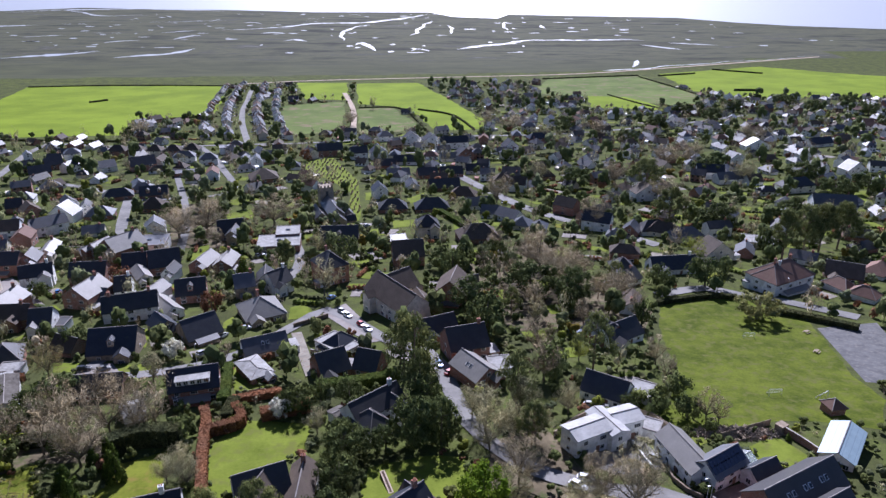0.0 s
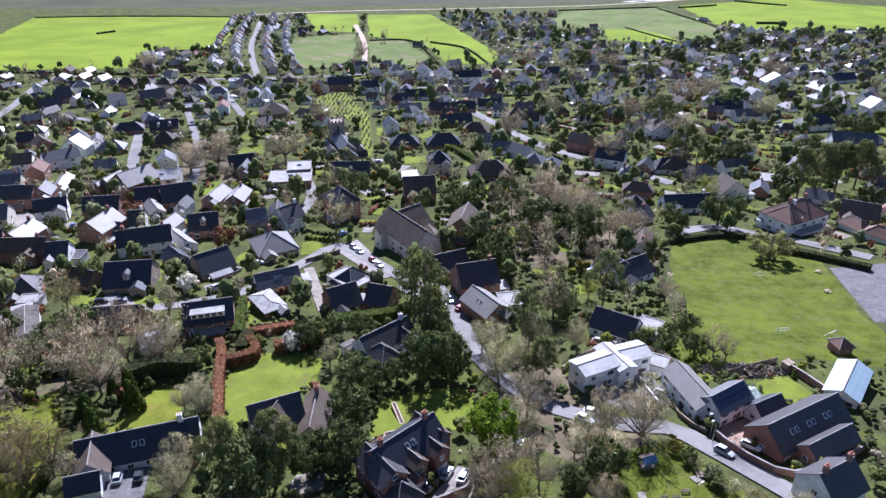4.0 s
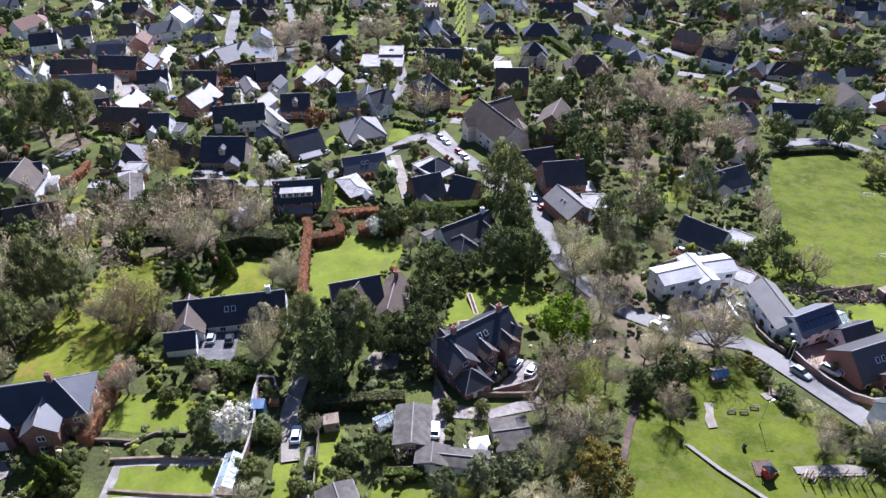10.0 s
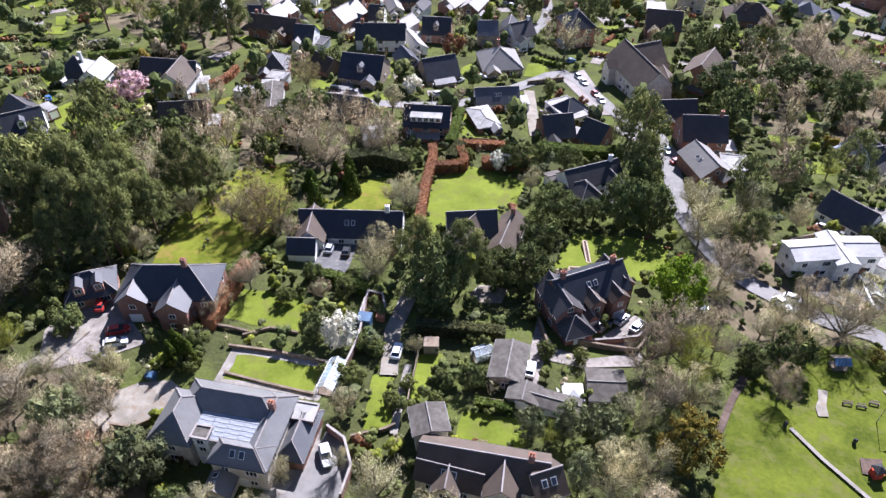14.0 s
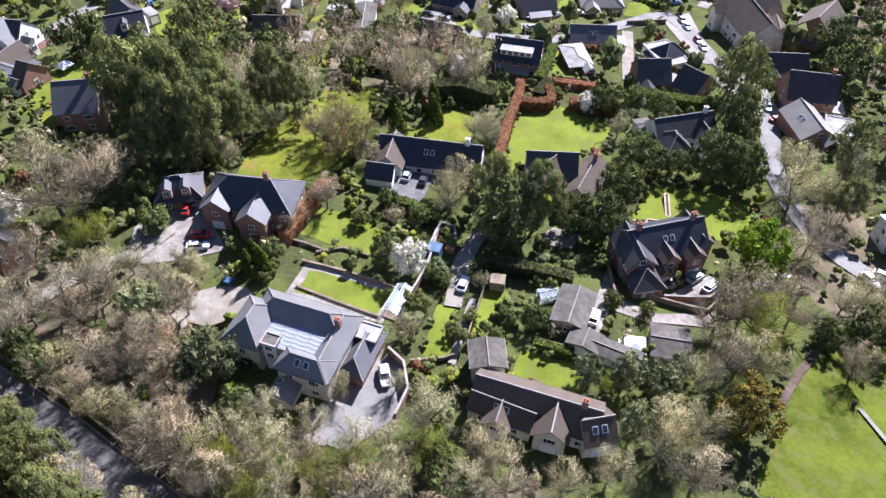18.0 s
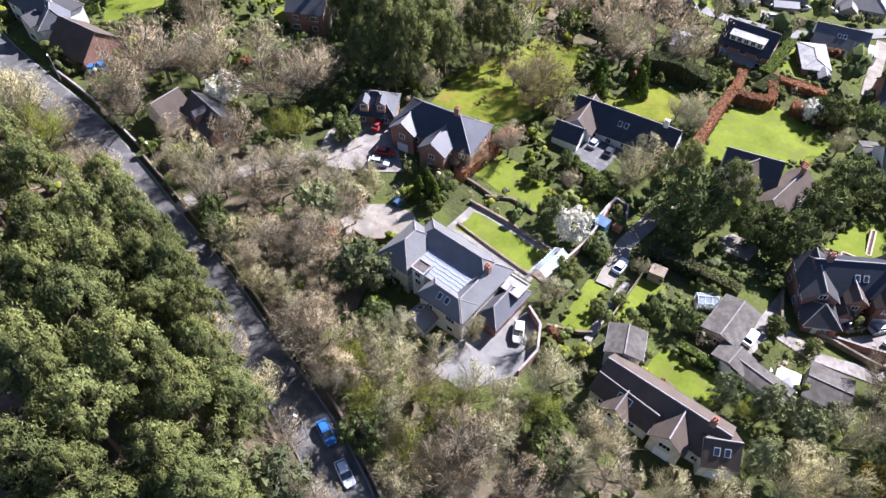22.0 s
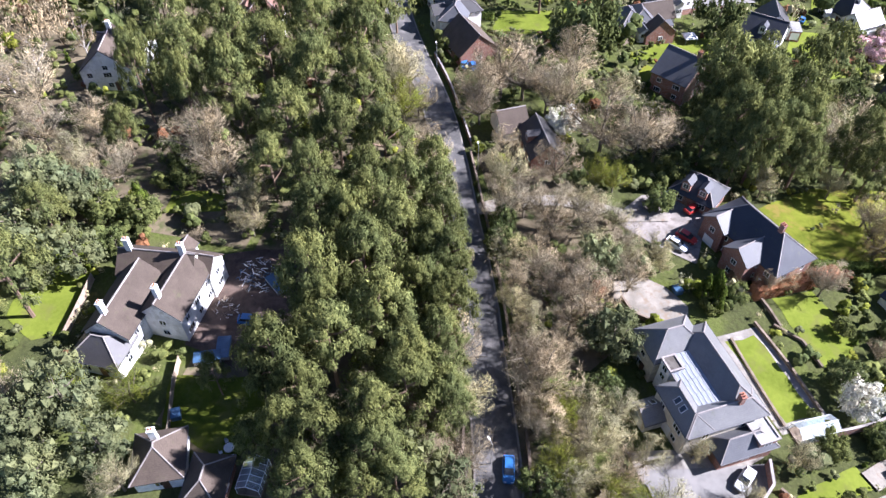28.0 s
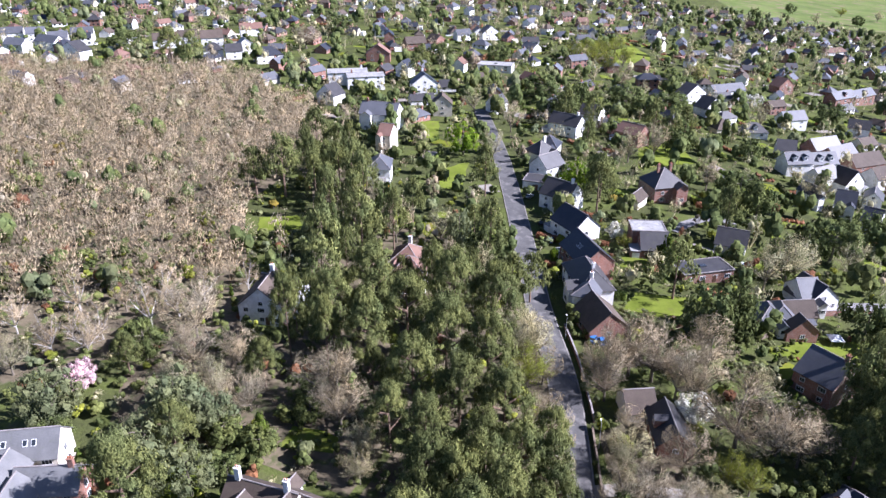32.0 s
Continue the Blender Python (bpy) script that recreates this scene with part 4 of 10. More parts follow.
TREE_WORD = {
    "P": ("pine_tree", "tall dark green pine tree with clumped needles", "pine"),
    "D": ("evergreen_tree", "dense dark evergreen tree with rounded crown", "tree"),
    "Y": ("conifer", "narrow green clipped garden conifer", "conifer"),
    "O": ("evergreen_tree", "grey-green leafy evergreen tree", "tree"),
    "S": ("shrub", "rounded green garden shrub", "shrub"),
    "F": ("tree", "bright fresh green broadleaf tree", "tree"),
    "L": ("tree", "lime green tree coming into leaf", "tree"),
    "G": ("tree", "golden-brown budding broadleaf tree", "tree"),
    "Q": ("tree", "round pale green budding willow tree", "tree"),
    "W": ("blossom_tree", "small tree covered in white blossom", "tree"),
    "M": ("blossom_tree", "small tree covered in pale pink blossom", "tree"),
    "R": ("tree", "small copper-leaved garden tree", "tree"),
    "Z": ("weeping_tree", "pale yellow-green weeping tree on the lawn", "tree"),
    "B": ("bare_tree", "leafless brown tree with fine twigs", "tree"),
    "K": ("bare_tree", "leafless tree with reddish-brown twigs", "tree"),
    "A": ("bare_tree", "budding grey-green tree with fine twigs", "tree"),
    "T": ("birch_tree", "leafless birch tree with tan twigs", "tree"),
}
planted, FAR_BIRCH = [], []


def tree(kind, x, y, r, h):
    """Sets one tree: an empty at its foot, with trunk and crown."""
    near = r > 7.5 or math.hypot(x, y) < (145 if kind == "P" else 420 if kind in "QZ" else 230 if kind in "FLGWMR" else 155)
    name, label, cat = TREE_WORD[kind]
    k = len(planted)
    plant(x, y, r)
    t, c = KIND[kind][0 if near else 1][(k * 7 + int(abs(x))) % len(KIND[kind][0 if near else 1])]
    ob = tagged(thing(name, x, y, (k * 137.5) % 360), label, cat, "trees on the hillside" if h > 3 else "garden shrubs")
    for part_name, me in (("trunk", t), ("crown", c)):
        o = new(part_name, me)
        o.parent = ob
        o.scale = (r, r, h * (1.12 if kind == "P" else 1.0))
    return ob


OX, OY = -1300, -700
taken = np.zeros((2100, 2000), bool)        # one cell a metre: what trees keep clear of
done = {"round": 0, "line": 0, "area": 0}


def stamp(x, y, r):
    i0, i1, j0, j1 = int(x - r - OX), int(x + r - OX) + 2, int(y - r - OY), int(y + r - OY) + 2
    if i0 < 0 or j0 < 0 or i1 >= taken.shape[0] or j1 >= taken.shape[1]:
        return
    gi, gj = np.mgrid[i0:i1, j0:j1]
    taken[i0:i1, j0:j1] |= (gi + OX + 0.5 - x) ** 2 + (gj + OY + 0.5 - y) ** 2 < r * r


def mark_taken():
    for a, b, r in BLOCK_ROUND[done["round"]:]:
        stamp(a, b, r)
    for pts, w in BLOCK_LINE[done["line"]:]:
        for p, q in zip(pts, pts[1:]):
            n = int(math.hypot(q[0] - p[0], q[1] - p[1]) / 1.5) + 1
            for k in range(n):
                stamp(p[0] + (q[0] - p[0]) * k / n, p[1] + (q[1] - p[1]) * k / n, w)
    for poly, x0, x1, y0, y1 in BLOCK_AREA[done["area"]:]:
        i0, i1, j0, j1 = max(0, int(x0 - OX)), min(taken.shape[0], int(x1 - OX) + 1), max(0, int(y0 - OY)), min(taken.shape[1], int(y1 - OY) + 1)
        if i1 <= i0 or j1 <= j0:
            continue
        gi, gj = np.mgrid[i0:i1, j0:j1]
        px, py = gi + OX + 0.5, gj + OY + 0.5
        c = np.zeros(px.shape, bool)
        for (xi, yi), (xj, yj) in zip(poly, poly[-1:] + poly[:-1]):
            if yi != yj:
                c ^= ((yi > py) != (yj > py)) & (px < (xj - xi) * (py - yi) / (yj - yi) + xi)
        taken[i0:i1, j0:j1] |= c
    done.update(round=len(BLOCK_ROUND), line=len(BLOCK_LINE), area=len(BLOCK_AREA))


def blocked(x, y, margin):
    for dx, dy in ((0, 0), (margin, 0), (-margin, 0), (0, margin), (0, -margin)):
        i, j = int(x + dx - OX), int(y + dy - OY)
        if 0 <= i < taken.shape[0] and 0 <= j < taken.shape[1] and taken[i, j]:
            return True
    return False


cells = {}


def crowded(x, y, r):
    for i in range(int(x // 12) - 1, int(x // 12) + 2):
        for j in range(int(y // 12) - 1, int(y // 12) + 2):
            if any((x - a) ** 2 + (y - b) ** 2 < (0.75 * (r + c)) ** 2 for a, b, c in cells.get((i, j), ())):
                return True
    return False


def plant(x, y, r):
    planted.append((x, y, r))
    cells.setdefault((int(x // 12), int(y // 12)), []).append((x, y, r))


MIX = {
    "birch": ("T" * 14 + "BBKKAO", 3.4, 5.0, 8, 11.5),
    "pines": ("P" * 12 + "BAOD", 3.4, 5.2, 12, 17),
    "brown": ("BBKKAAALOD", 2.8, 4.6, 7, 11),
    "mixed": ("PPBBKAADDOL", 2.8, 4.6, 6, 12),
}


def wood(kind, spacing, poly):
    """Fills an area with trees of a mix, in a jittered grid, clear of houses, roads and lawns."""
    mark_taken()
    drape("leaf_litter", poly, 0.015 + 0.0015 * (len(planted) % 7), GROUND["litter"], "brown leaf litter and rough grass under the trees", "ground")
    rnd = random.Random(len(planted) + 5)
    keys, r0, r1, h0, h1 = MIX[kind]
    x0, x1 = min(p[0] for p in poly), max(p[0] for p in poly)
    y0, y1 = min(p[1] for p in poly), max(p[1] for p in poly)
    yy = y0
    while yy < y1:
        xx = x0
        while xx < x1:
            x, y = xx + rnd.uniform(-0.4, 0.4) * spacing, yy + rnd.uniform(-0.4, 0.4) * spacing
            r = rnd.uniform(r0, r1)
            k = rnd.choice(keys)
            h = rnd.uniform(h0, h1)
            if inside(x, y, poly) and not blocked(x, y, r * (1.5 if k == "P" else 1.1 if kind != "birch" else 0.5)) and not crowded(x, y, r * 0.9):
                if kind == "birch" and math.hypot(x, y) > 172:
                    FAR_BIRCH.append((x, y, r, h))
                    plant(x, y, r * 0.6)
                    continue
                tree(k, x, y, r, h * (1.1 if k == "P" else 1.0))
            xx += spacing
        yy += spacing


def hedge(kind, width, height, pts):
    """A clipped hedge: a body with a rough leafy skin."""
    c = curve_points(pts, 2.0)
    far = math.hypot(*pts[0]) > 400
    if far:
        width, height = width * 0.6, height * 0.6
    b = Build()
    pos, lean = [], []
    for i in range(len(c) - 1):
        p, q = c[i], c[i + 1]
        d = (q - p).normalized()
        n = Vector((-d.y, d.x, 0)) * width / 2
        zp, zq = ground_z(p.x, p.y), ground_z(q.x, q.y)
        v = []
        for o, z in ((p, zp), (q, zq)):
            for s, top in ((-0.9, -0.4), (0.9, -0.4), (0.8, height - 0.12), (-0.8, height - 0.12)):
                v.append((o.x + n.x * s, o.y + n.y * s, z + top))
        b.add(v, [(0, 1, 2, 3), (7, 6, 5, 4), (3, 2, 6, 7), (1, 5, 6, 2), (4, 0, 3, 7)])
        m = max(3, int((q - p).length * (width + 2 * height) * (3 if far else 16) / (4 if far else 1)))
        t, s = rng.random(m), rng.uniform(-1, 1, m)
        top = rng.random(m) < width / (width + 2 * height) + 0.15
        side = np.where(top, s, np.sign(s))
        z = np.where(top, height + rng.normal(0, 0.08, m), rng.uniform(0.05, 1, m) * height)
        pos.append(np.stack([p.x + (q.x - p.x) * t + n.x * side, p.y + (q.y - p.y) * t + n.y * side, zp + (zq - zp) * t + z], 1))
        lean.append(np.where(top[:, None], np.array([[0, 0, 1.0]]), np.array([[n.x, n.y, 0.3]]) * np.sign(side)[:, None]))
    me = tri_mesh("hedge", shards(np.concatenate(pos), 0.7 if far else 0.24, np.concatenate(lean)), LEAF[kind], b)
    BLOCK_LINE.append(([(q.x, q.y) for q in c], width / 2))
    word = {"beech": "russet-leaved clipped beech hedge", "green": "green leafy garden hedge", "dark": "dark green dense boundary hedge"}[kind]
    return tagged(new("hedge", me), word, "hedge", "garden hedges")
# ---------------------------------------------------------------- lawns, fields, yards and roads
patch("field", [(78.6, 225.5), (109.7, 233.7), (120.9, 221.9), (123.7, 209.2), (121.4, 194.9), (115.5, 168.5), (115.6, 153.4), (105.9, 138.5), (92.6, 141.8), (81.8, 142.5), (65.3, 135.0), (53.8, 134.5), (53.0, 144.1), (61.8, 157.6), (67.7, 172.0), (69.1, 188.2), (72.5, 206.9)])
patch("tarmac", [(123.7, 203.3), (146.4, 208.2), (133.2, 160.6), (116.7, 164.0)])
patch("field", [(19.4, 82.1), (22.2, 88.9), (33.5, 104.3), (43.5, 108.1), (53.5, 92.9), (61.5, 79.0), (65.2, 71.9), (61.6, 63.6), (16.9, 57.4), (19.2, 75.5)])
patch("lawn", [(-47.1, 108.5), (-53.9, 129.2), (-49.4, 142.8), (-32.2, 141.1), (-31.5, 129.7), (-39.5, 117.3), (-42.7, 110.8)])
patch("dry", [(-91.9, 73.7), (-98.5, 90.7), (-98.7, 108.5), (-89.7, 122.9), (-79.9, 106.3), (-74.4, 84.9), (-78.2, 79.0)])
patch("lawn", [(-69.5, 67.2), (-70.8, 75.5), (-60.4, 78.6), (-56.0, 74.9), (-55.2, 69.3), (-61.2, 67.9)])
patch("path", [(-63.6, 61.6), (-45.4, 65.4), (-43.8, 56.4), (-61.8, 52.6)])
patch("lawn", [(-60.8, 55.0), (-62.0, 60.2), (-46.6, 63.4), (-45.6, 57.8)])
patch("lawn", [(-34.7, 53.9), (-38.2, 64.9), (-34.7, 65.5), (-30.4, 55.4)])
patch("lawn", [(-20.2, 57.6), (-21.3, 63.8), (-10.1, 66.0), (-9.7, 59.0)])
patch("lawn", [(-31.4, 59.6), (-32.5, 72.5), (-28.6, 74.7), (-28.8, 63.0)])
patch("dry", [(-71.0, 107.6), (-71.2, 123.5), (-62.6, 128.9), (-57.2, 112.3)])
patch("lawn", [(-17.5, 107.0), (-16.5, 122.0), (-3.2, 126.9), (5.2, 126.6), (4.0, 111.0), (-0.6, 110.7), (-6.0, 112.4), (-10.4, 110.9)])
patch("dry", [(-92.8, 94.1), (-99.4, 114.5), (-89.4, 123.5), (-86.0, 116.8), (-82.0, 110.8), (-79.6, 98.1), (-71.8, 77.0), (-79.6, 74.1)])
patch("dry", [(-116.7, 131.4), (-111.9, 133.4), (-106.3, 125.5), (-112.2, 123.4)])
patch("dry", [(-105.8, 135.8), (-99.3, 137.2), (-96.1, 131.8), (-101.8, 130.2)])
patch("dry", [(-137.5, 144.1), (-130.6, 148.6), (-127.0, 153.6), (-124.6, 148.6), (-131.5, 141.6)])
patch("lawn", [(-76.7, -60.9), (-87.6, -59.4), (-89.6, -51.5), (-86.7, -48.4), (-72.2, -50.5), (-71.6, -55.3)])
patch("lawn", [(-99.1, -40.1), (-104.6, -36.2), (-103.3, -28.8), (-98.4, -29.4)])
patch("lawn", [(69.6, 124.6), (70.4, 130.6), (78.6, 136.3), (82.0, 127.0), (79.4, 123.4), (74.0, 121.8)])
patch("lawn", [(49.2, 122.6), (50.2, 121.2), (53.0, 112.2), (51.4, 112.6), (49.4, 117.0)])
patch("lawn", [(-114.1, 176.0), (-106.4, 176.3), (-104.4, 170.3), (-111.0, 170.0)])
patch("lawn", [(-95.7, 173.5), (-84.9, 176.4), (-82.1, 171.3), (-93.7, 168.8)])
patch("lawn", [(-74.2, 208.0), (-71.6, 215.0), (-67.4, 203.2), (-73.1, 202.9)])
patch("lawn", [(-60.6, 172.2), (-58.7, 174.3), (-53.2, 163.0), (-47.2, 161.5), (-55.7, 157.6)])
patch("lawn", [(-54.2, 222.4), (-49.7, 225.5), (-43.7, 214.6), (-52.8, 210.5)])
patch("lawn", [(-98.5, 201.8), (-96.6, 204.4), (-92.0, 187.8), (-93.8, 187.7)])
patch("lawn", [(44.9, 145.9), (54.0, 150.8), (52.3, 136.3), (63.7, 134.1), (55.4, 128.7)])
patch("crop", [(-427.3, 617.4), (-518.1, 758.1), (-585.4, 1000.8), (-305.8, 1013.2), (-248.0, 758.1), (-322.5, 730.6), (-294.6, 632.4)])
patch("crop", [(-215.3, 1045.5), (-141.3, 1045.5), (-117.5, 876.5), (-172.5, 881.3)])
patch("crop", [(-125.6, 1038.9), (-36.6, 1045.5), (17.6, 839.9), (56.7, 674.7), (-7.5, 657.8), (-27.0, 758.1), (-48.8, 818.5), (-100.7, 839.9)])
patch("pasture", [(-189.1, 826.9), (-119.2, 862.5), (-99.4, 681.7), (-118.1, 644.8), (-147.7, 635.4)])
patch("pasture", [(-98.7, 810.2), (-54.9, 810.2), (-17.3, 661.1), (-75.6, 641.7)])
patch("pasture", [(130.1, 982.7), (169.0, 1116.3), (314.3, 1147.4), (330.6, 937.5), (316.0, 862.5), (274.4, 818.5), (224.6, 886.2), (130.5, 926.8)])
patch("crop", [(350.3, 1162.0), (551.8, 1248.2), (743.1, 1094.1), (618.1, 901.0), (392.2, 896.0), (339.9, 954.0)])
patch("crop", [(186.8, 911.1), (231.8, 901.0), (266.7, 794.0), (174.6, 814.3)])
patch("lawn", [(-104.1, 513.2), (-87.7, 537.1), (-57.0, 450.6), (-44.6, 359.8), (-44.9, 323.2), (-48.8, 323.1), (-56.9, 413.8), (-77.3, 455.4), (-96.2, 474.8)])
patch("lawn", [(-120.6, 358.1), (-107.1, 371.4), (-100.3, 351.1), (-116.2, 343.6)])
patch("lawn", [(-48.2, 414.0), (-36.5, 420.8), (-33.1, 398.7), (-46.0, 393.9)])
patch("lawn", [(-21.3, 399.0), (-11.6, 414.9), (-9.4, 394.8), (-20.6, 384.4)])
patch("lawn", [(-26.1, 345.7), (-14.3, 348.3), (-13.8, 334.6), (-25.1, 331.1)])
patch("lawn", [(5.0, 342.9), (19.9, 346.7), (21.4, 321.6), (6.1, 316.2)])
patch("lawn", [(199.3, 439.3), (220.7, 446.6), (215.3, 426.6), (201.9, 420.0)])
patch("lawn", [(255.5, 416.5), (268.0, 421.5), (252.6, 390.8), (242.0, 386.3)])
patch("pasture", [(-1269.3, 328.4), (-1731.4, 899.3), (-989.3, 527.8), (-946.4, 304.9)])
patch("lawn", [(-298.8, -38.6), (-322.8, -41.5), (-325.8, -30.5), (-297.4, -27.9)])
patch("lawn", [(-200.2, -76.4), (-204.1, -64.6), (-194.6, -61.1), (-189.8, -73.8)])
patch("lawn", [(-258.9, -23.6), (-269.6, -13.2), (-235.5, -14.4), (-240.4, -23.0)])
patch("lawn", [(-305.5, 60.1), (-323.7, 81.4), (-293.5, 82.2), (-275.6, 55.3)])
patch("lawn", [(-557.8, 81.5), (-596.5, 102.6), (-558.8, 109.7), (-528.2, 104.3), (-506.0, 76.7)])
patch("lawn", [(-146.9, 65.5), (-157.0, 80.2), (-158.0, 91.9), (-150.4, 91.3), (-144.5, 70.0)])
patch("lawn", [(-99.2, -39.5), (-105.0, -38.4), (-103.8, -30.3), (-100.8, -28.6)])
patch("lawn", [(-88.2, -55.8), (-95.0, -57.8), (-95.6, -53.8), (-89.1, -49.1), (-84.9, -51.3)])
patch("lawn", [(-147.6, 63.7), (-156.2, 78.9), (-158.1, 90.9), (-146.8, 87.8), (-148.6, 79.2)])
patch("lawn", [(-151.8, 111.1), (-165.9, 120.1), (-165.4, 128.7), (-148.5, 119.5)])
patch("lawn", [(-159.3, 32.7), (-170.6, 36.2), (-170.0, 51.6), (-157.8, 47.2)])
patch("gravel", [(-75.3, 39.9), (-75.4, 46.3), (-68.5, 51.1), (-64.5, 49.6), (-64.6, 43.0), (-68.3, 40.7), (-71.7, 38.8)])
patch("paving", [(-96.6, 51.9), (-97.2, 58.3), (-90.3, 63.2), (-77.9, 56.3), (-82.7, 50.3), (-90.5, 43.8)])
patch("dirt", [(-68.6, -32.0), (-87.7, -27.5), (-88.2, -15.8), (-66.1, -15.4), (-62.5, -23.0)])
patch("path", [(-43.5, 32.2), (-42.7, 45.7), (-40.6, 52.0), (-37.6, 44.0), (-38.5, 33.0)])
patch("pale", [(-40.5, 33.2), (-39.7, 45.7), (-39.6, 52.4), (-36.6, 51.2), (-33.4, 47.3), (-32.1, 42.6), (-35.2, 33.8)])
patch("tarmac", [(-59.2, 81.8), (-56.9, 91.7), (-55.2, 87.2), (-60.0, 84.4)])
patch("gravel", [(-30.0, 90.2), (-29.6, 96.1), (-23.7, 96.4), (-23.6, 91.7)])
patch("brickpave", [(54.6, 112.6), (63.2, 116.6), (66.0, 113.2), (63.2, 110.6), (57.6, 106.2), (55.6, 107.8)])
patch("paving", [(-15.0, 82.1), (-15.9, 90.1), (-10.7, 83.7), (-4.5, 83.7), (4.4, 89.4), (3.9, 85.3), (-5.5, 80.8), (-11.9, 80.2), (-11.5, 71.8), (-12.8, 71.3)])
patch("paving", [(-4.7, 88.4), (1.2, 99.3), (4.1, 97.7), (0.9, 89.3)])
patch("tarmac", [(33.0, 127.6), (38.6, 129.4), (41.6, 132.8), (46.0, 134.6), (48.4, 127.6), (48.6, 122.6), (44.6, 119.6), (37.0, 119.4), (31.4, 124.0)])
# tarmac parking, given the pale court colour to look sunlit
patch("court", [(-42.0, 216.3), (-35.3, 226.1), (-18.2, 193.3), (-23.4, 190.8)])
patch("court", [(-106.3, 174.3), (-96.8, 175.9), (-88.0, 165.2), (-101.6, 164.6)])
patch("court", [(-176.1, 248.2), (-173.2, 255.3), (-143.0, 224.2), (-160.7, 229.5)])
road("asphalt", 6.2, [(-4.0, 3.0), (-25.3, 9.6), (-42.3, 13.2), (-59.0, 14.3), (-77.5, 15.4), (-97.5, 15.6), (-114.9, 15.6), (-131.3, 14.9), (-154.6, 11.5), (-182.6, 9.1), (-219.7, 5.8), (-258.2, 2.1), (-289.3, -1.7), (-318.0, -6.3), (-352.1, -11.9)])
road("pale", 4.8, [(73.7, 72.9), (64.3, 88.9), (59.9, 95.2), (54.1, 102.6), (48.5, 109.8), (44.6, 112.6), (36.5, 113.3), (28.6, 116.2), (18.2, 122.4), (11.1, 131.9), (6.0, 142.7), (1.7, 161.8), (-0.8, 174.9), (-5.3, 185.0), (-17.3, 193.3), (-33.6, 213.5), (-41.6, 220.2), (-48.3, 207.6), (-59.7, 184.8), (-70.6, 174.6), (-85.2, 168.4), (-100.4, 165.4)])
road("gravel", 3.4, [(-47.6, 199.1), (-42.3, 183.4), (-36.9, 167.5)])
road("pale", 6.0, [(-165.0, 582.0), (-170.1, 598.5), (-200.0, 692.7), (-226.0, 789.1), (-242.5, 874.4), (-258.0, 950.0), (-268.5, 1025.0)])
road("pale", 6, [(-292.4, 408.9), (-307.9, 468.9), (-332.0, 546.7), (-338.4, 597.5)])
road("asphalt", 5, [(-206.3, 580.0), (-178.0, 530.0), (-154.8, 479.6)])
road("pale", 7, [(0.0, 481.0), (7.4, 475.2), (19.0, 445.0), (31.5, 412.0), (46.5, 375.0), (62.0, 350.0), (80.0, 328.0), (100.0, 300.0)])
road("pale", 5, [(-139.0, 405.0), (-133.0, 423.3), (-140.8, 448.8), (-154.8, 479.6)])
road("pale", 5.5, [(-152.0, 305.0), (-164.9, 336.4), (-175.0, 363.0), (-187.0, 396.0)])
road("pale", 5, [(-250.0, 440.0), (-215.0, 420.0), (-187.0, 396.0), (-160.0, 398.0), (-139.0, 405.0)])
road("pale", 5, [(-168.0, 586.0), (-120.0, 592.0), (-60.0, 612.0), (20.0, 628.0), (110.0, 640.0), (220.0, 690.0), (330.0, 760.0)])
road("pale", 5, [(-168.0, 586.0), (-250.0, 574.0), (-340.0, 590.0)])
road("pale", 6, [(80.3, 235.4), (100.2, 242.4), (110.3, 235.5), (125.3, 227.5), (142.8, 212.5)])
road("sand", 7, [(-290.8, 1032.3), (-190.8, 1072.7), (-21.1, 1108.8), (197.4, 1154.8), (351.4, 1216.5), (522.9, 1288.3), (714.5, 1368.6)])
road("asphalt", 6, [(-403.4, 185.8), (-391.9, 194.9), (-374.8, 211.0)])
road("pale", 4, [(-230.1, 81.0), (-228.0, 68.8), (-214.9, 56.5)])
road("pale", 4, [(-170.6, 83.9), (-178.1, 97.6), (-183.0, 115.7)])
road("gravel", 3.0, [(-95.2, 18.6), (-96.6, 24.0), (-96.8, 28.7), (-96.2, 35.6), (-93.7, 41.7), (-90.7, 47.6), (-90.4, 55.0)])
road("path", 1.3, [(-29.7, 55.0), (-31.6, 62.0), (-33.4, 69.4)])
road("gravel", 3, [(-35.5, 65.8), (-39.5, 76.2), (-40.9, 87.9), (-41.9, 93.4)])
road("path", 0.7, [(28.9, 81.0), (33.4, 76.3), (39.3, 71.4), (47.5, 65.4)])
road("dirt", 1.2, [(18.0, 75.3), (19.7, 83.5), (21.6, 90.4)])
road("pale", 4.2, [(-100.4, 202.7), (-99.5, 191.6), (-101.9, 172.0)])
road("pale", 4.6, [(-62.5, 246.6), (-61.3, 275.3), (-70.6, 309.5)])
road("sand", 6, [(-130.4, 937.5), (-102.4, 798.0), (-86.2, 664.5)])
road("asphalt", 4, [(-187.4, 474.6), (-139.0, 357.7), (-114.9, 277.7)])
patch("gravel", [(33.6, 92.2), (35.4, 92.4), (34.9, 85.9), (33.2, 85.4)])
patch("gravel", [(44.5, 96.6), (48.4, 98.7), (49.1, 96.8), (45.4, 95.0)])
patch("dirt", [(39.2, 78.9), (42.3, 79.8), (42.0, 75.9), (39.3, 75.8)])
patch("gravel", [(45.9, 78.7), (51.5, 80.5), (57.7, 80.9), (57.3, 78.9), (51.3, 77.3), (46.0, 77.2)])
patch("tarmac", [(-64.1, 86.2), (-67.3, 95.9), (-58.1, 99.4), (-55.4, 88.9)])
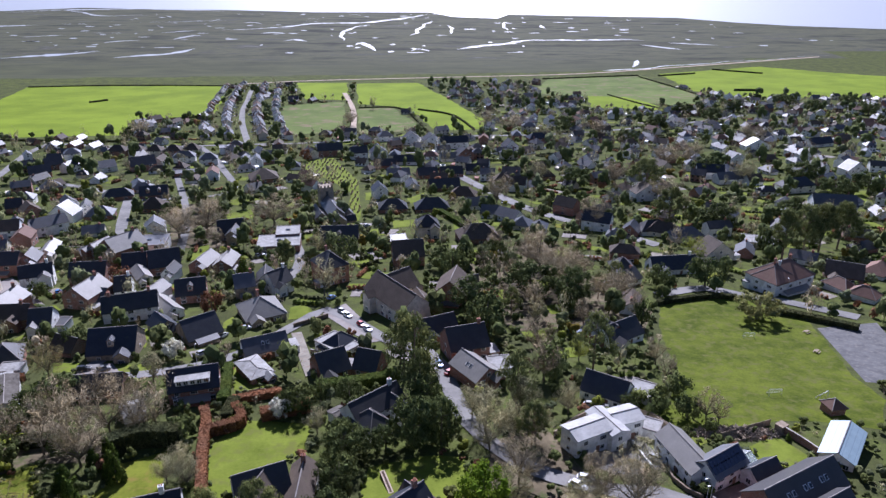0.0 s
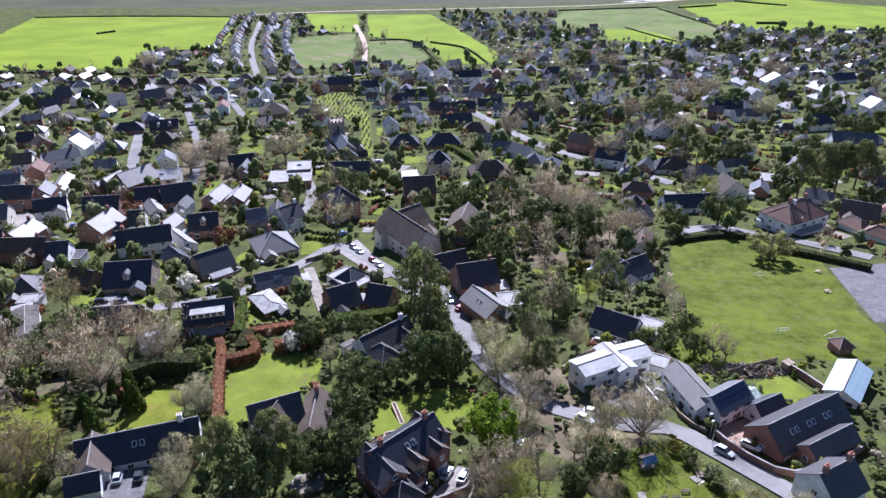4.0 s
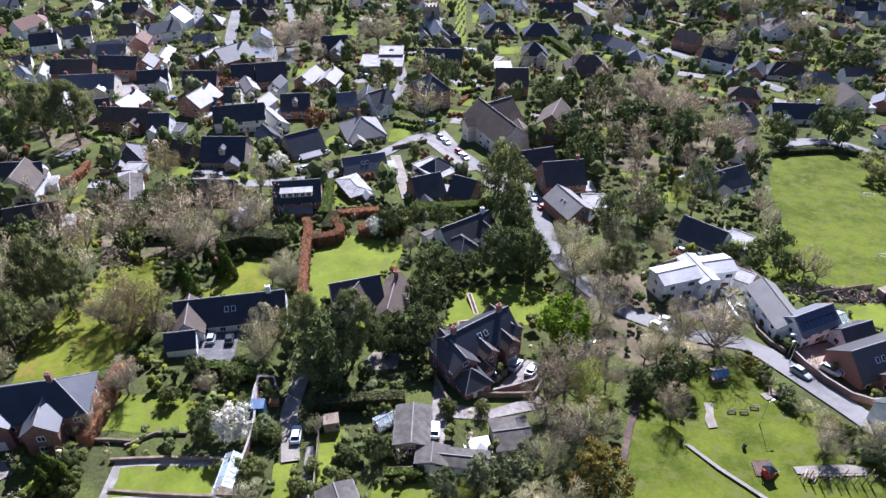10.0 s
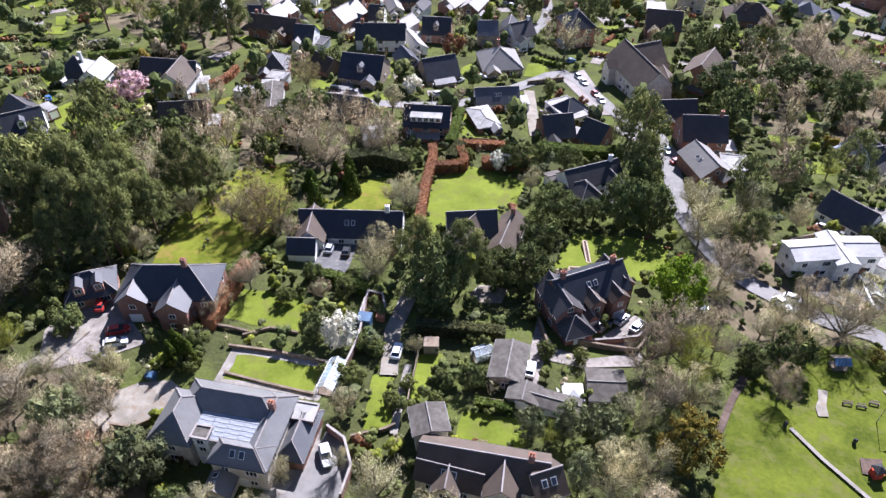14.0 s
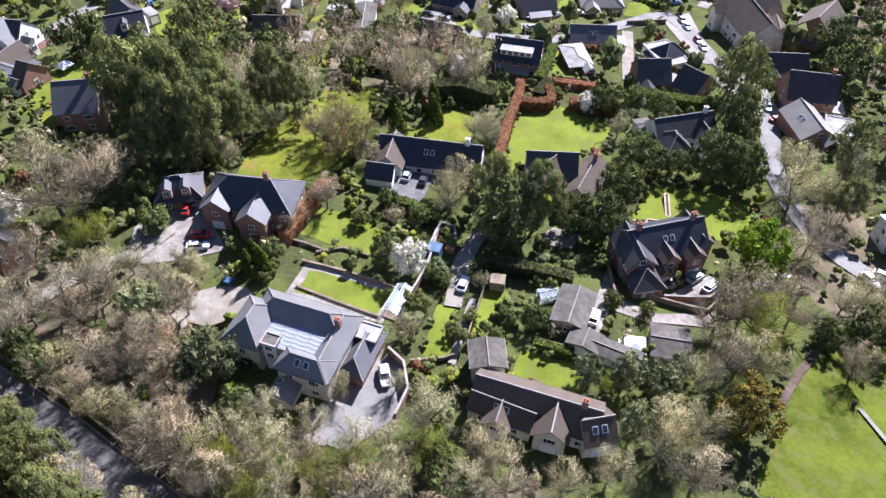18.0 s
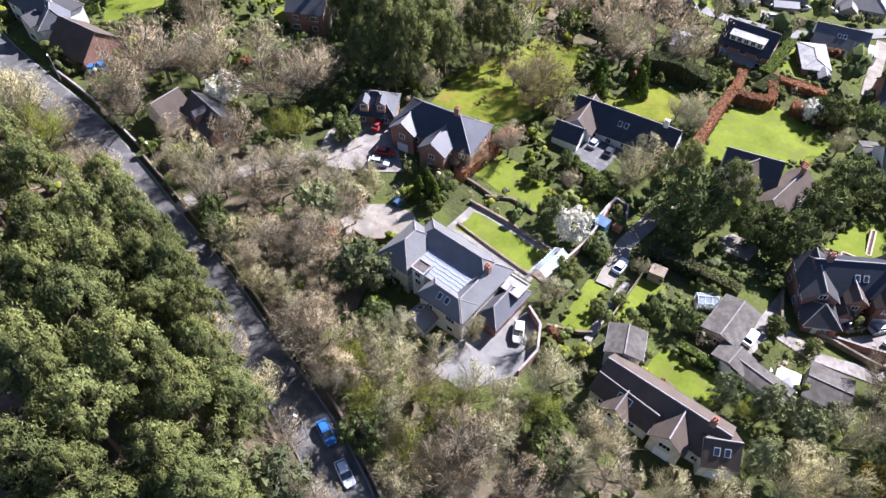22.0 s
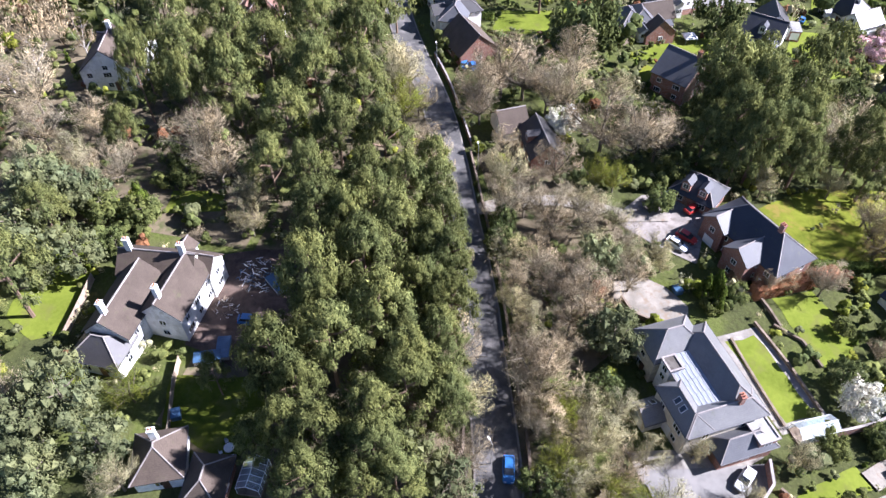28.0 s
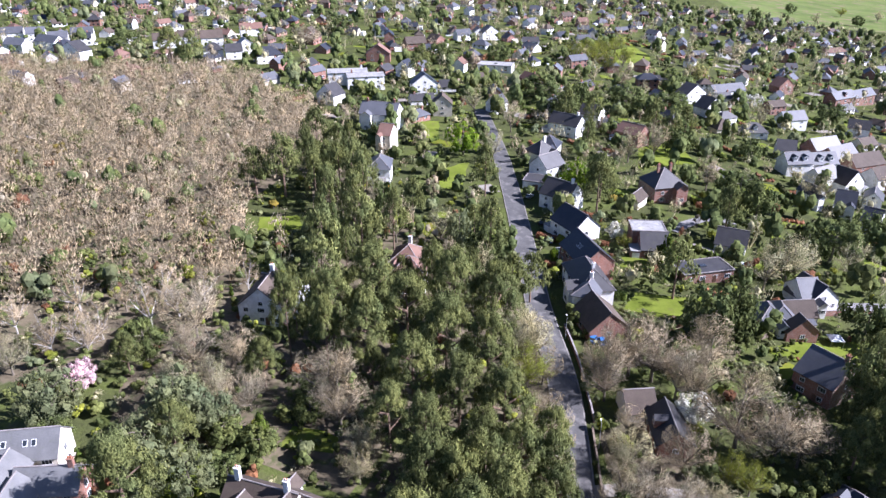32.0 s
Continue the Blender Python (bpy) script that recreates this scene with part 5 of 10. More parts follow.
# garden lawn in the darker field grass, which stands in for the pines' shade
patch("field", [(-63.0, -33.8), (-61.1, -19.8), (-51.4, -18.5), (-47.8, -23.8), (-52.0, -30.2), (-53.5, -33.6)])
patch("tarmac", [(-53.1, -65.6), (-55.8, -63.9), (-62.5, -63.8), (-68.6, -66.9), (-73.1, -67.0), (-72.7, -63.7), (-66.8, -59.8), (-59.8, -58.0), (-53.5, -57.2)])
flat_water([(-3200, 2420), (-1825, 2424), (-1482, 2471), (-1270, 2623), (-1029, 2570), (-740, 2520), (-416, 2424), (-45, 2424), (28, 2252), (162, 2193), (208, 2335), (380, 2292), (707, 2212), (821, 2067), (936, 1970), (1139, 1881), (1415, 1800), (2400, 1600), (4800, 1600), (4800, 4900), (-4800, 4900), (-4800, 2420)], "bright open estuary water shining in the sun")
creek([(-43, 2356), (-109, 2212), (-213, 2067), (-351, 2034), (-425, 1939), (-500, 1881), (-564, 1853)], 18)
creek([(-191, 2001), (-230, 1939), (-249, 1826), (-236, 1701), (-231, 1634)], 10)
creek([(-39, 2102), (-51, 1939), (-64, 1800), (-75, 1725)], 8)
creek([(30, 1476), (79, 1532), (130, 1571), (185, 1634), (226, 1656)], 16)
creek([(198, 1634), (289, 1644), (406, 1656), (452, 1634)], 14)
creek([(418, 1551), (455, 1513), (485, 1476)], 10)
creek([(9, 1986), (23, 1881), (15, 1774)], 7)
creek([(188, 2102), (161, 1970), (160, 1853)], 7)
creek([(-828, 1346), (-781, 1376), (-732, 1408), (-694, 1459)], 24)
creek([(-623, 1361), (-568, 1384), (-525, 1416), (-512, 1495)], 18)
creek([(-1233, 1939), (-1160, 1970), (-1104, 2001)], 20)
creek([(-995, 1701), (-941, 1725), (-900, 1749)], 10)
creek([(-748, 1591), (-718, 1623), (-692, 1644)], 12)
creek([(-609, 1656), (-599, 1701), (-588, 1749)], 10)
creek([(-688, 1800), (-646, 1840), (-629, 1853)], 9)
creek([(-445, 1774), (-423, 1800), (-387, 1774)], 14)
creek([(-352, 1623), (-327, 1656), (-295, 1623)], 12)
creek([(-186, 1551), (-172, 1591), (-160, 1532), (-132, 1459)], 12)
creek([(-67, 1459), (-45, 1485), (-27, 1459)], 8)
creek([(-1454, 2424), (-1279, 2520), (-1029, 2570), (-726, 2471)], 30)
creek([(130, 1433), (165, 1442)], 9)
creek([(321, 1248), (346, 1288), (358, 1316)], 9)
creek([(-715, 1066), (-513, 1109), (-327, 1073), (-197, 1109), (14, 1124), (200, 1169), (413, 1261), (726, 1392)], 6)
creek([(490, 1591), (545, 1571), (587, 1551)], 9)
creek([(269, 1986), (267, 1910)], 6)
creek([(-850, 2067), (-734, 2102), (-631, 2137)], 6)
creek([(-1279, 2520), (-1062, 2292), (-937, 2335)], 12)
pool_rnd = random.Random(4)
pv, pf = [], []
for k in range(150):                                 # small shining pools, too many to count
    cx, cy = pool_rnd.uniform(-1100, 900), pool_rnd.uniform(1420, 2350)
    if cy < shore(cx) + 150 or cx > 900 - (cy - 1700) * 0.2:
        continue
    a, b = pool_rnd.uniform(3, 24) * pool_rnd.random() + 2, pool_rnd.uniform(2, 9)
    pf.append(tuple(range(len(pv), len(pv) + 12)))
    pv += [(cx + math.cos(t) * a * pool_rnd.uniform(0.6, 1.2), cy + math.sin(t) * b * pool_rnd.uniform(0.6, 1.2), 0.14) for t in (math.pi * i / 6 for i in range(12))]
tagged(mesh_ob("marsh_pools", pv, pf, WATER), "many small shining pools in the salt marsh", "water", kind="stuff")

# ---------------------------------------------------------------- houses
def around(x, y, rot):
    """Plan points and headings of ranges given in a building's own axes."""
    m = pose(x, y, 0, 0, 0, rot)
    return lambda u, v, turn=0.0: (*(m @ Vector((u, v, 0))).xy, rot + turn)


# the large cream house: hipped ranges round a flat lead roof, with a brick garage
at = around(-51.5, 44.5, 10.0)
lead = house(*at(0.5, -1.5), 9.4, 4.4, 5.9, "flat", "C", "L")
for strip in range(6):                               # lead sheets laid in steps, with rolls between
    for row in range(4):
        sheet = part("lead_sheet", Build().box(-1.12, -0.34, 0, 1.12, 0.34, 0.05), lead_mat, lead)
        sheet.location = (-3.45 + row * 2.3, -1.85 + strip * 0.72, 6.14 + 0.05 * strip)
joined(
    "large cream rendered house with slate hips round a flat lead roof",
    house(*at(-0.2, 3.1), 15.6, 6.0, 6.0, "hx", "C", "V"),
    house(*at(-7.0, -0.6), 6.0, 8.6, 6.0, "hy", "C", "V"),
    house(*at(6.4, -0.2), 3.7, 12.4, 6.0, "hy", "C", "V", "c"),
    house(*at(4.1, -4.8), 8.0, 3.6, 5.9, "hx", "C", "V", "s"),
    lead,
    house(*at(-2.4, -3.2), 2.4, 2.0, 6.7, "flat", "W", "F"),
    house(*at(9.9, 1.9), 3.9, 8.8, 3.0, "hy", "B", "G"),
    house(*at(9.9, 4.9), 3.6, 3.0, 4.4, "flat", "B", "L"),
    house(*at(1.8, -8.2), 3.4, 3.4, 2.6, "gy", "C", "A", "s"),
)
# the low brown cottage
joined(
    "long low cream cottage with a brown tiled roof",
    house(-14.3, 53.0, 10.4, 18.6, 6.2, 4.0, "gx", "C", "N", "c"),
    house(-18.3, 49.9, 6.0, 9.6, 3.6, 3.6, "gx", "C", "N", "s"),
    house(-18.2, 48.3, 10.0, 3.4, 3.4, 3.6, "gy", "C", "N"),
    house(-10.8, 50.9, 12.0, 4.6, 5.0, 4.2, "gy", "C", "N"),
    house(-5.4, 53.6, 40.0, 4.6, 5.2, 4.2, "gx", "C", "N", "s"),
    house(-24.5, 57.0, 32.0, 5.0, 5.0, 4.4, "gy", "C", "F"),
)
# barn and sheds
house(-17.0, 74.6, 8.0, 5.2, 8.0, 3.2, "gy", "S", "F")
house(-12.8, 69.4, 4.0, 4.6, 3.6, 2.4, "gy", "S", "F")
house(-7.8, 69.6, 2.0, 8.2, 3.0, 2.3, "gx", "S", "F")
house(-0.6, 76.0, 18.0, 6.0, 6.0, 2.8, "gx", "S", "F")
# red-brick house with two front wings, and its garage
joined(
    "large red-brick house with blue-black slate roof and two gabled wings",
    house(-79.8, 67.4, 21.0, 17.2, 9.0, 5.5, "hx", "B", "U", "c"),
    house(-84.0, 62.8, 21.0, 5.0, 5.6, 5.3, "gy", "B", "G"),
    house(-76.2, 64.0, 21.0, 5.2, 6.6, 5.3, "gy", "B", "G"),
)
house(-95.3, 62.9, 43.0, 8.6, 7.0, 2.9, "hx", "B", "U", "dd")
# white house with a dark roof round a parking court
wing = []
wing.append(house(-60.6, 101.4, 19.0, 22.0, 8.4, 3.0, "gx", "W", "U", "cs"))
wing.append(house(-67.6, 96.6, 19.0, 6.0, 9.0, 3.0, "gy", "W", "N"))
wing.append(house(-66.2, 90.2, 19.0, 5.6, 4.6, 2.6, "gx", "W", "U"))
joined("white bungalow with dark slate roof round a parking court", *wing)
# brick house with gables above the parked cars
joined(
    "red-brick house with dark gabled roofs above a parking court",
    house(-9.2, 98.8, 44.0, 15.0, 8.4, 5.3, "gx", "B", "U", "ccs"),
    house(-12.9, 93.0, 41.0, 5.2, 9.0, 5.2, "gy", "B", "K"),
    house(-7.4, 95.6, 44.0, 3.0, 5.0, 5.2, "gy", "B", "N"),
    house(-3.7, 99.2, 44.0, 3.4, 5.2, 5.2, "gy", "B", "N"),
    house(-6.9, 92.9, 44.0, 2.4, 3.0, 2.9, "gy", "B", "K"),
    house(-4.8, 104.0, 44.0, 5.4, 7.0, 5.2, "gy", "B", "N"),
)
# white house among the pines, being repaired
joined(
    "white rendered house with brown roofs, under repair among pines",
    house(-75.2, -33.0, -19.0, 10.6, 6.6, 5.8, "gx", "W", "N", "cw"),
    house(-73.6, -40.3, -18.0, 12.4, 7.0, 5.4, "gx", "W", "N", "cw"),
    house(-81.3, -36.0, 76.0, 12.4, 6.0, 5.7, "gx", "W", "N", "ccw"),
    house(-66.8, -43.0, 71.0, 7.6, 5.6, 3.6, "hx", "W", "K"),
    house(-81.0, -29.9, -19.0, 4.8, 5.4, 5.4, "gy", "W", "N"),
    house(-86.2, -33.8, -19.0, 4.4, 2.6, 3.2, "gx", "W", "N"),
)
house(-158.1, 247.7, 23.1, 11.6, 8.0, 5.0, "gx", "W", "K", "c")
house(-180.3, 260.9, 5.8, 16.6, 9.0, 5.5, "gx", "B", "K", "cc")
house(-170.4, 265.1, 11.2, 7.2, 9.0, 5.5, "gy", "B", "K")
house(-170.5, 280.2, 13.6, 6.1, 14.0, 5.0, "gy", "C", "A", "c")
house(-195.3, 280.3, 16.8, 12.2, 9.0, 5.0, "gx", "C", "G", "c")
house(-147.4, 278.4, -19.6, 6.7, 10.0, 7.0, "gy", "B", "A")
house(-137.9, 279.0, -36.1, 13.0, 15.0, 7.5, "gy", "B", "A", "c")
house(-132.8, 293.9, 9.3, 15.3, 13.0, 4.5, "flat", "W", "G")
house(-125.8, 262.1, 16.0, 9.1, 11.0, 4.0, "gx", "B", "K", "c")
house(-114.5, 264.0, 20.9, 12.0, 12.0, 4.5, "gx", "B", "K")
house(-108.3, 254.0, -4.0, 5.1, 8.0, 4.0, "gy", "W", "K")
house(-119.6, 252.2, 35.5, 5.7, 12.0, 3.0, "gy", "C", "A")
house(-138.3, 249.6, 8.7, 13.3, 9.0, 5.0, "gx", "B", "K", "cc")
house(-128.0, 226.6, -15.0, 10.8, 13.0, 5.5, "gy", "B", "A", "c")
house(-124.3, 227.2, -6.3, 6.3, 8.0, 3.0, "gx", "B", "G")
house(-150.5, 215.8, -8.7, 9.2, 12.0, 5.5, "gy", "B", "A", "c")
house(-145.4, 205.2, 4.5, 18.0, 8.0, 4.5, "gx", "B", "N", "cc")
house(-129.8, 200.8, 11.6, 6.9, 8.0, 5.0, "gx", "W", "K")
house(-126.1, 203.2, 2.0, 5.3, 6.0, 2.5, "flat", "W", "K")
house(-117.5, 232.7, 16.4, 5.7, 9.0, 5.0, "gx", "W", "K", "c")
house(-104.3, 227.9, -13.3, 6.9, 10.0, 5.0, "gy", "W", "A")
house(-106.9, 213.8, 20.1, 17.5, 9.0, 5.0, "gx", "W", "K", "cc")
house(-96.9, 217.3, 44.2, 6.9, 15.0, 3.0, "gy", "W", "A")
house(-92.4, 231.5, 14.7, 10.5, 10.0, 4.0, "gx", "B", "K", "d")
house(-99.0, 266.4, -10.2, 8.0, 12.0, 4.0, "gy", "B", "A")
house(-89.9, 266.2, -2.2, 7.8, 12.0, 4.0, "gy", "B", "A", "c")
house(-99.1, 184.6, 9.0, 13.6, 13.0, 3.2, "gx", "S", "U", "ds")
house(-77.8, 196.0, 40.0, 11.2, 11.0, 2.8, "gx", "S", "U")
house(-91.4, 200.9, 45.0, 6.7, 9.0, 2.8, "gy", "S", "U")
house(-62.6, 214.2, 29.0, 13.4, 14.0, 3.0, "hx", "S", "A", "c")
house(-74.3, 236.4, 20.8, 7.4, 9.0, 5.0, "gx", "S", "G", "c")
house(-67.8, 243.1, 10.2, 6.9, 9.0, 5.0, "gy", "W", "K")
house(-62.8, 240.1, 46.3, 8.4, 9.0, 5.0, "gx", "W", "K", "c")
house(-53.0, 168.2, 38.4, 6.4, 11.0, 2.8, "hx", "B", "L")
house(-53.9, 183.6, 25.9, 13.1, 8.0, 3.0, "gx", "W", "G", "s")
house(-65.5, 156.6, 15.6, 12.6, 9.0, 4.6, "gx", "B", "U", "D")
house(-127.3, 175.9, 23.5, 8.6, 10.0, 3.0, "hx", "B", "K")
house(-121.4, 168.6, 7.7, 6.1, 5.0, 2.5, "flat", "W", "L")
house(-113.3, 184.2, -19.6, 8.3, 7.0, 2.6, "gx", "B", "N")
house(-91.3, 157.2, 7.9, 13.2, 7.0, 3.0, "gx", "B", "K")
house(-114.0, 153.5, -61.0, 15.0, 6.0, 2.8, "gx", "W", "F")
house(-122.4, 154.8, 7.0, 9.0, 4.0, 2.4, "flat", "W", "L")
house(-76.9, 144.7, 29.9, 5.2, 6.0, 2.6, "gx", "W", "L")
house(-74.5, 295.2, 7.9, 18.8, 14.0, 4.0, "flat", "B", "L")
house(-72.5, 305.8, 9.4, 10.7, 11.0, 6.0, "flat", "B", "L")
house(-47.9, 302.7, 4.2, 17.1, 12.0, 4.0, "gx", "S", "K", "d")
house(-44.7, 252.6, 36.1, 10.3, 12.0, 8.0, "hx", "B", "K", "c")
house(-16.1, 218.0, -53.5, 24.2, 12.0, 6.5, "gx", "C", "N")
house(-16.5, 233.2, 42.8, 10.7, 11.0, 6.0, "gx", "C", "N")
house(3.8, 231.1, -11.6, 11.5, 14.0, 5.5, "gy", "B", "N")
house(9.3, 239.2, 9.0, 7.7, 9.0, 3.0, "gx", "B", "N")
house(-7.9, 222.2, 20.1, 6.9, 9.0, 3.0, "gy", "B", "N")
house(-31.2, 184.5, -34.9, 8.8, 10.0, 3.0, "hx", "S", "U")
house(-31.8, 183.6, 47.8, 7.8, 12.0, 3.6, "flat", "W", "L")
house(-32.0, 170.4, 30.7, 8.6, 10.0, 2.8, "gx", "B", "K")
house(-20.8, 171.8, -18.0, 7.0, 9.0, 2.8, "gx", "B", "K")
house(-2.5, 197.5, 25.2, 12.8, 9.0, 3.0, "gx", "B", "K")
house(6.5, 183.2, 17.7, 12.0, 11.0, 5.0, "gx", "B", "K", "c")
house(8.9, 165.5, 35.6, 8.6, 12.0, 4.0, "gy", "B", "A", "s")
house(16.2, 170.5, 9.8, 6.5, 7.0, 3.0, "flat", "W", "L")
joined("white house of joined ranges with dark slate roofs",
    house(-17.2, 143.7, 42.5, 14.5, 7.2, 4.6, "gx", "W", "K", "c"),
    house(-11.8, 144.4, 42.5, 4.2, 9.4, 4.6, "gy", "W", "K"),
    house(-17.0, 137.4, 42.5, 6.6, 8.0, 3.2, "hx", "W", "K"),
)
house(-25.4, 142.2, 42.0, 3.6, 4.6, 2.6, "gx", "W", "F")
house(-36.0, 109.2, 25.7, 10.3, 9.0, 5.0, "gx", "C", "K")
house(-35.8, 106.6, -16.1, 7.3, 8.0, 5.0, "gy", "C", "N")
house(-28.0, 109.3, 2.0, 5.0, 12.0, 5.0, "gy", "C", "N", "c")
house(-8.9, 88.9, 40.0, 5.4, 5.2, 2.7, "hx", "B", "K")
house(32.6, 130.6, 27.0, 9.6, 6.0, 5.5, "gx", "W", "M")
house(37.9, 133.6, 25.0, 4.4, 10.0, 5.5, "gy", "W", "M")
house(42.6, 136.6, 21.0, 7.0, 6.0, 5.5, "gx", "W", "M")
house(48.9, 136.6, -28.0, 5.0, 4.6, 2.6, "flat", "W", "L")
house(43.0, 155.2, -32.0, 11.5, 8.4, 3.0, "gx", "W", "U")
house(51.9, 155.0, -32.0, 6.0, 7.0, 2.8, "flat", "W", "L")
joined("white two-storey house of two joined pale-roofed ranges",
    house(52.5, 122.35, -73.8, 13.6, 6.4, 4.4, "gx", "W", "A"),
    house(58.2, 118.2, 32.6, 10.2, 6.2, 4.4, "gx", "W", "G", "v"),
)
house(66.8, 117.2, 28.4, 7.6, 4.8, 2.8, "gx", "W", "U")
joined("dark brick house with long slate roof and lower front range",
    house(70.4, 110.2, 28.8, 20.6, 9.0, 3.4, "gx", "B", "K", "sss"),
    house(73.6, 104.6, 28.8, 12.6, 4.8, 2.9, "gx", "B", "K"),
)
house(89.8, 128.0, -37.7, 6.9, 14.0, 3.0, "gy", "W", "T")
house(67.4, 91.6, 27.8, 8.6, 8.0, 4.4, "gx", "W", "K", "cc")
house(129.6, 244.7, 28.3, 21.4, 14.0, 6.0, "hx", "W", "R", "cc")
house(125.4, 240.9, -57.6, 10.5, 12.0, 6.0, "hx", "W", "R", "c")
house(151.2, 240.5, -64.9, 10.2, 7.0, 2.6, "hx", "W", "R")
house(155.0, 230.9, -47.2, 9.3, 7.0, 2.6, "hx", "W", "R")
house(159.5, 253.5, -24.4, 13.4, 10.0, 3.0, "gx", "B", "N")
house(55.0, 193.2, 33.2, 14.0, 9.0, 3.0, "gx", "W", "K")
house(51.3, 195.2, -55.7, 10.5, 9.0, 3.0, "gx", "B", "K")
house(94.3, 263.6, 6.7, 19.3, 9.0, 3.0, "gx", "W", "U", "c")
house(73.3, 261.7, 2.0, 9.0, 9.0, 3.0, "hx", "B", "K")
house(103.3, 322.1, 9.9, 15.5, 9.0, 3.0, "hx", "W", "K")
house(115.8, 310.7, 12.6, 14.7, 9.0, 3.0, "hx", "C", "G")
house(117.7, 280.9, 16.4, 14.1, 10.0, 4.0, "gy", "C", "N")
house(147.0, 300.0, -16.4, 16.2, 10.0, 3.0, "flat", "C", "L")
house(-176.1, 143.4, 12.6, 10.6, 10.0, 3.0, "hx", "W", "K", "c")
house(-169.6, 143.9, 15.5, 7.3, 9.0, 3.0, "gy", "W", "G")
house(-152.4, 154.0, 13.6, 13.2, 10.0, 3.0, "gx", "B", "K")
house(-143.6, 149.1, 14.2, 9.6, 11.0, 4.5, "gy", "W", "N")
house(-143.3, 154.4, 26.2, 4.9, 8.0, 4.5, "gx", "W", "K")
house(-126.7, 130.7, 28.3, 12.6, 9.0, 3.4, "gx", "B", "N")
house(-48.4, -32.5, 93.3, 6.3, 7.0, 3.0, "hx", "W", "N", "c")
house(-44.1, -25.9, 78.8, 5.0, 7.0, 3.0, "hx", "B", "N")
house(-119.3, 29.6, 100.0, 6.2, 7.0, 2.6, "gx", "W", "N")
house(-111.4, 34.6, 3.0, 10.5, 6.8, 3.0, "gx", "B", "K", "d")
house(-133.7, 73.1, 37.6, 9.0, 11.0, 5.5, "gx", "B", "G", "c")
house(-161.5, 69.2, 94.4, 6.9, 9.0, 3.0, "hx", "W", "G")
house(-165.3, 78.1, 99.4, 8.1, 7.0, 3.0, "gx", "C", "N")
house(-159.4, 107.4, 49.8, 10.4, 9.0, 3.0, "gx", "W", "U", "d")
house(-166.2, 113.5, 72.2, 8.1, 9.0, 3.0, "gy", "W", "K")
house(-144.8, -55.4, 87.2, 11.3, 11.0, 5.0, "gy", "W", "N", "c")
house(-148.0, -53.0, 79.0, 10.2, 9.0, 5.0, "gx", "W", "N")
house(-151.3, 25.6, 17.6, 11.2, 10.0, 3.0, "gx", "B", "N")
house(-160.7, 23.6, 70.3, 6.2, 9.0, 5.5, "hx", "W", "G", "c")
house(-164.5, -23.6, 90.9, 9.4, 9.0, 5.5, "hx", "W", "R")
house(-171.5, -24.5, 84.2, 8.9, 10.0, 5.5, "hx", "W", "R", "c")
house(-242.9, -44.6, 95.0, 8.1, 12.0, 6.0, "hx", "W", "G")
joined(
    "large brick and cream house with pale slate gables and roof lights",
    house(-87.6, -81.0, 103.0, 14.0, 7.4, 5.0, "gx", "C", "V", "ss"),
    house(-81.2, -71.6, 98.0, 10.5, 6.4, 4.6, "gx", "B", "V", "c"),
    house(-74.6, -75.0, 8.0, 9.0, 6.4, 4.8, "gx", "C", "V"),
    house(-80.0, -79.5, 8.0, 8.0, 6.0, 4.8, "gx", "C", "V", "c"),
)
house(-168.2, 24.1, 12.3, 16.1, 9.0, 5.5, "hx", "W", "K", "c")
house(-182.6, 25.2, 19.4, 14.9, 10.0, 5.5, "gx", "B", "U", "s")
house(-204.0, 23.6, 31.4, 12.1, 10.0, 5.5, "gx", "W", "U")
house(-228.9, 21.0, 52.5, 11.5, 10.0, 5.5, "gx", "W", "K", "c")
house(-248.0, 13.1, 74.7, 8.5, 8.0, 3.0, "flat", "W", "K")
house(-259.1, 17.4, 134.7, 10.1, 9.0, 5.5, "gx", "W", "K")
house(-275.1, 15.5, 129.0, 9.0, 9.0, 5.5, "hx", "W", "K", "c")
house(-202.9, 45.6, 90.3, 10.1, 8.0, 6.0, "flat", "B", "L")
house(-197.1, 46.6, 89.7, 8.2, 9.0, 3.0, "gx", "B", "K")
house(-246.4, 58.6, 108.3, 12.2, 12.0, 6.0, "hx", "B", "K", "cc")
house(-235.4, 47.6, 57.9, 5.2, 8.0, 3.0, "gy", "C", "N")
house(-206.5, 72.9, 68.6, 9.1, 9.0, 3.0, "gx", "W", "K")
house(-176.3, 86.2, 112.0, 10.3, 9.0, 3.4, "gy", "W", "K")
house(-163.2, 73.3, 82.0, 6.0, 9.0, 3.0, "hx", "W", "G")
house(-184.3, 58.3, 107.6, 15.5, 8.0, 3.0, "flat", "B", "K")
house(-388.1, -87.5, 102.9, 21.6, 10.0, 7.0, "gx", "W", "L", "c")
house(-381.1, -76.3, 107.3, 19.9, 10.0, 7.0, "gx", "W", "L", "cc")
house(-310.5, -55.4, 79.2, 17.5, 11.0, 7.0, "gx", "W", "G", "cc")
house(-276.5, -47.1, 78.0, 5.4, 9.0, 8.0, "gx", "C", "R")
house(-380.8, -44.0, 106.2, 13.9, 9.0, 5.5, "gy", "W", "U", "c")
house(-339.1, -30.2, 95.0, 9.6, 9.0, 6.0, "gy", "C", "N")
house(-451.5, -6.0, 80.9, 21.5, 12.0, 4.0, "flat", "W", "L")
house(-351.2, -3.6, 48.2, 7.8, 8.0, 5.0, "gy", "W", "K")
house(-416.9, -59.1, 71.5, 8.1, 9.0, 6.0, "gy", "W", "U")
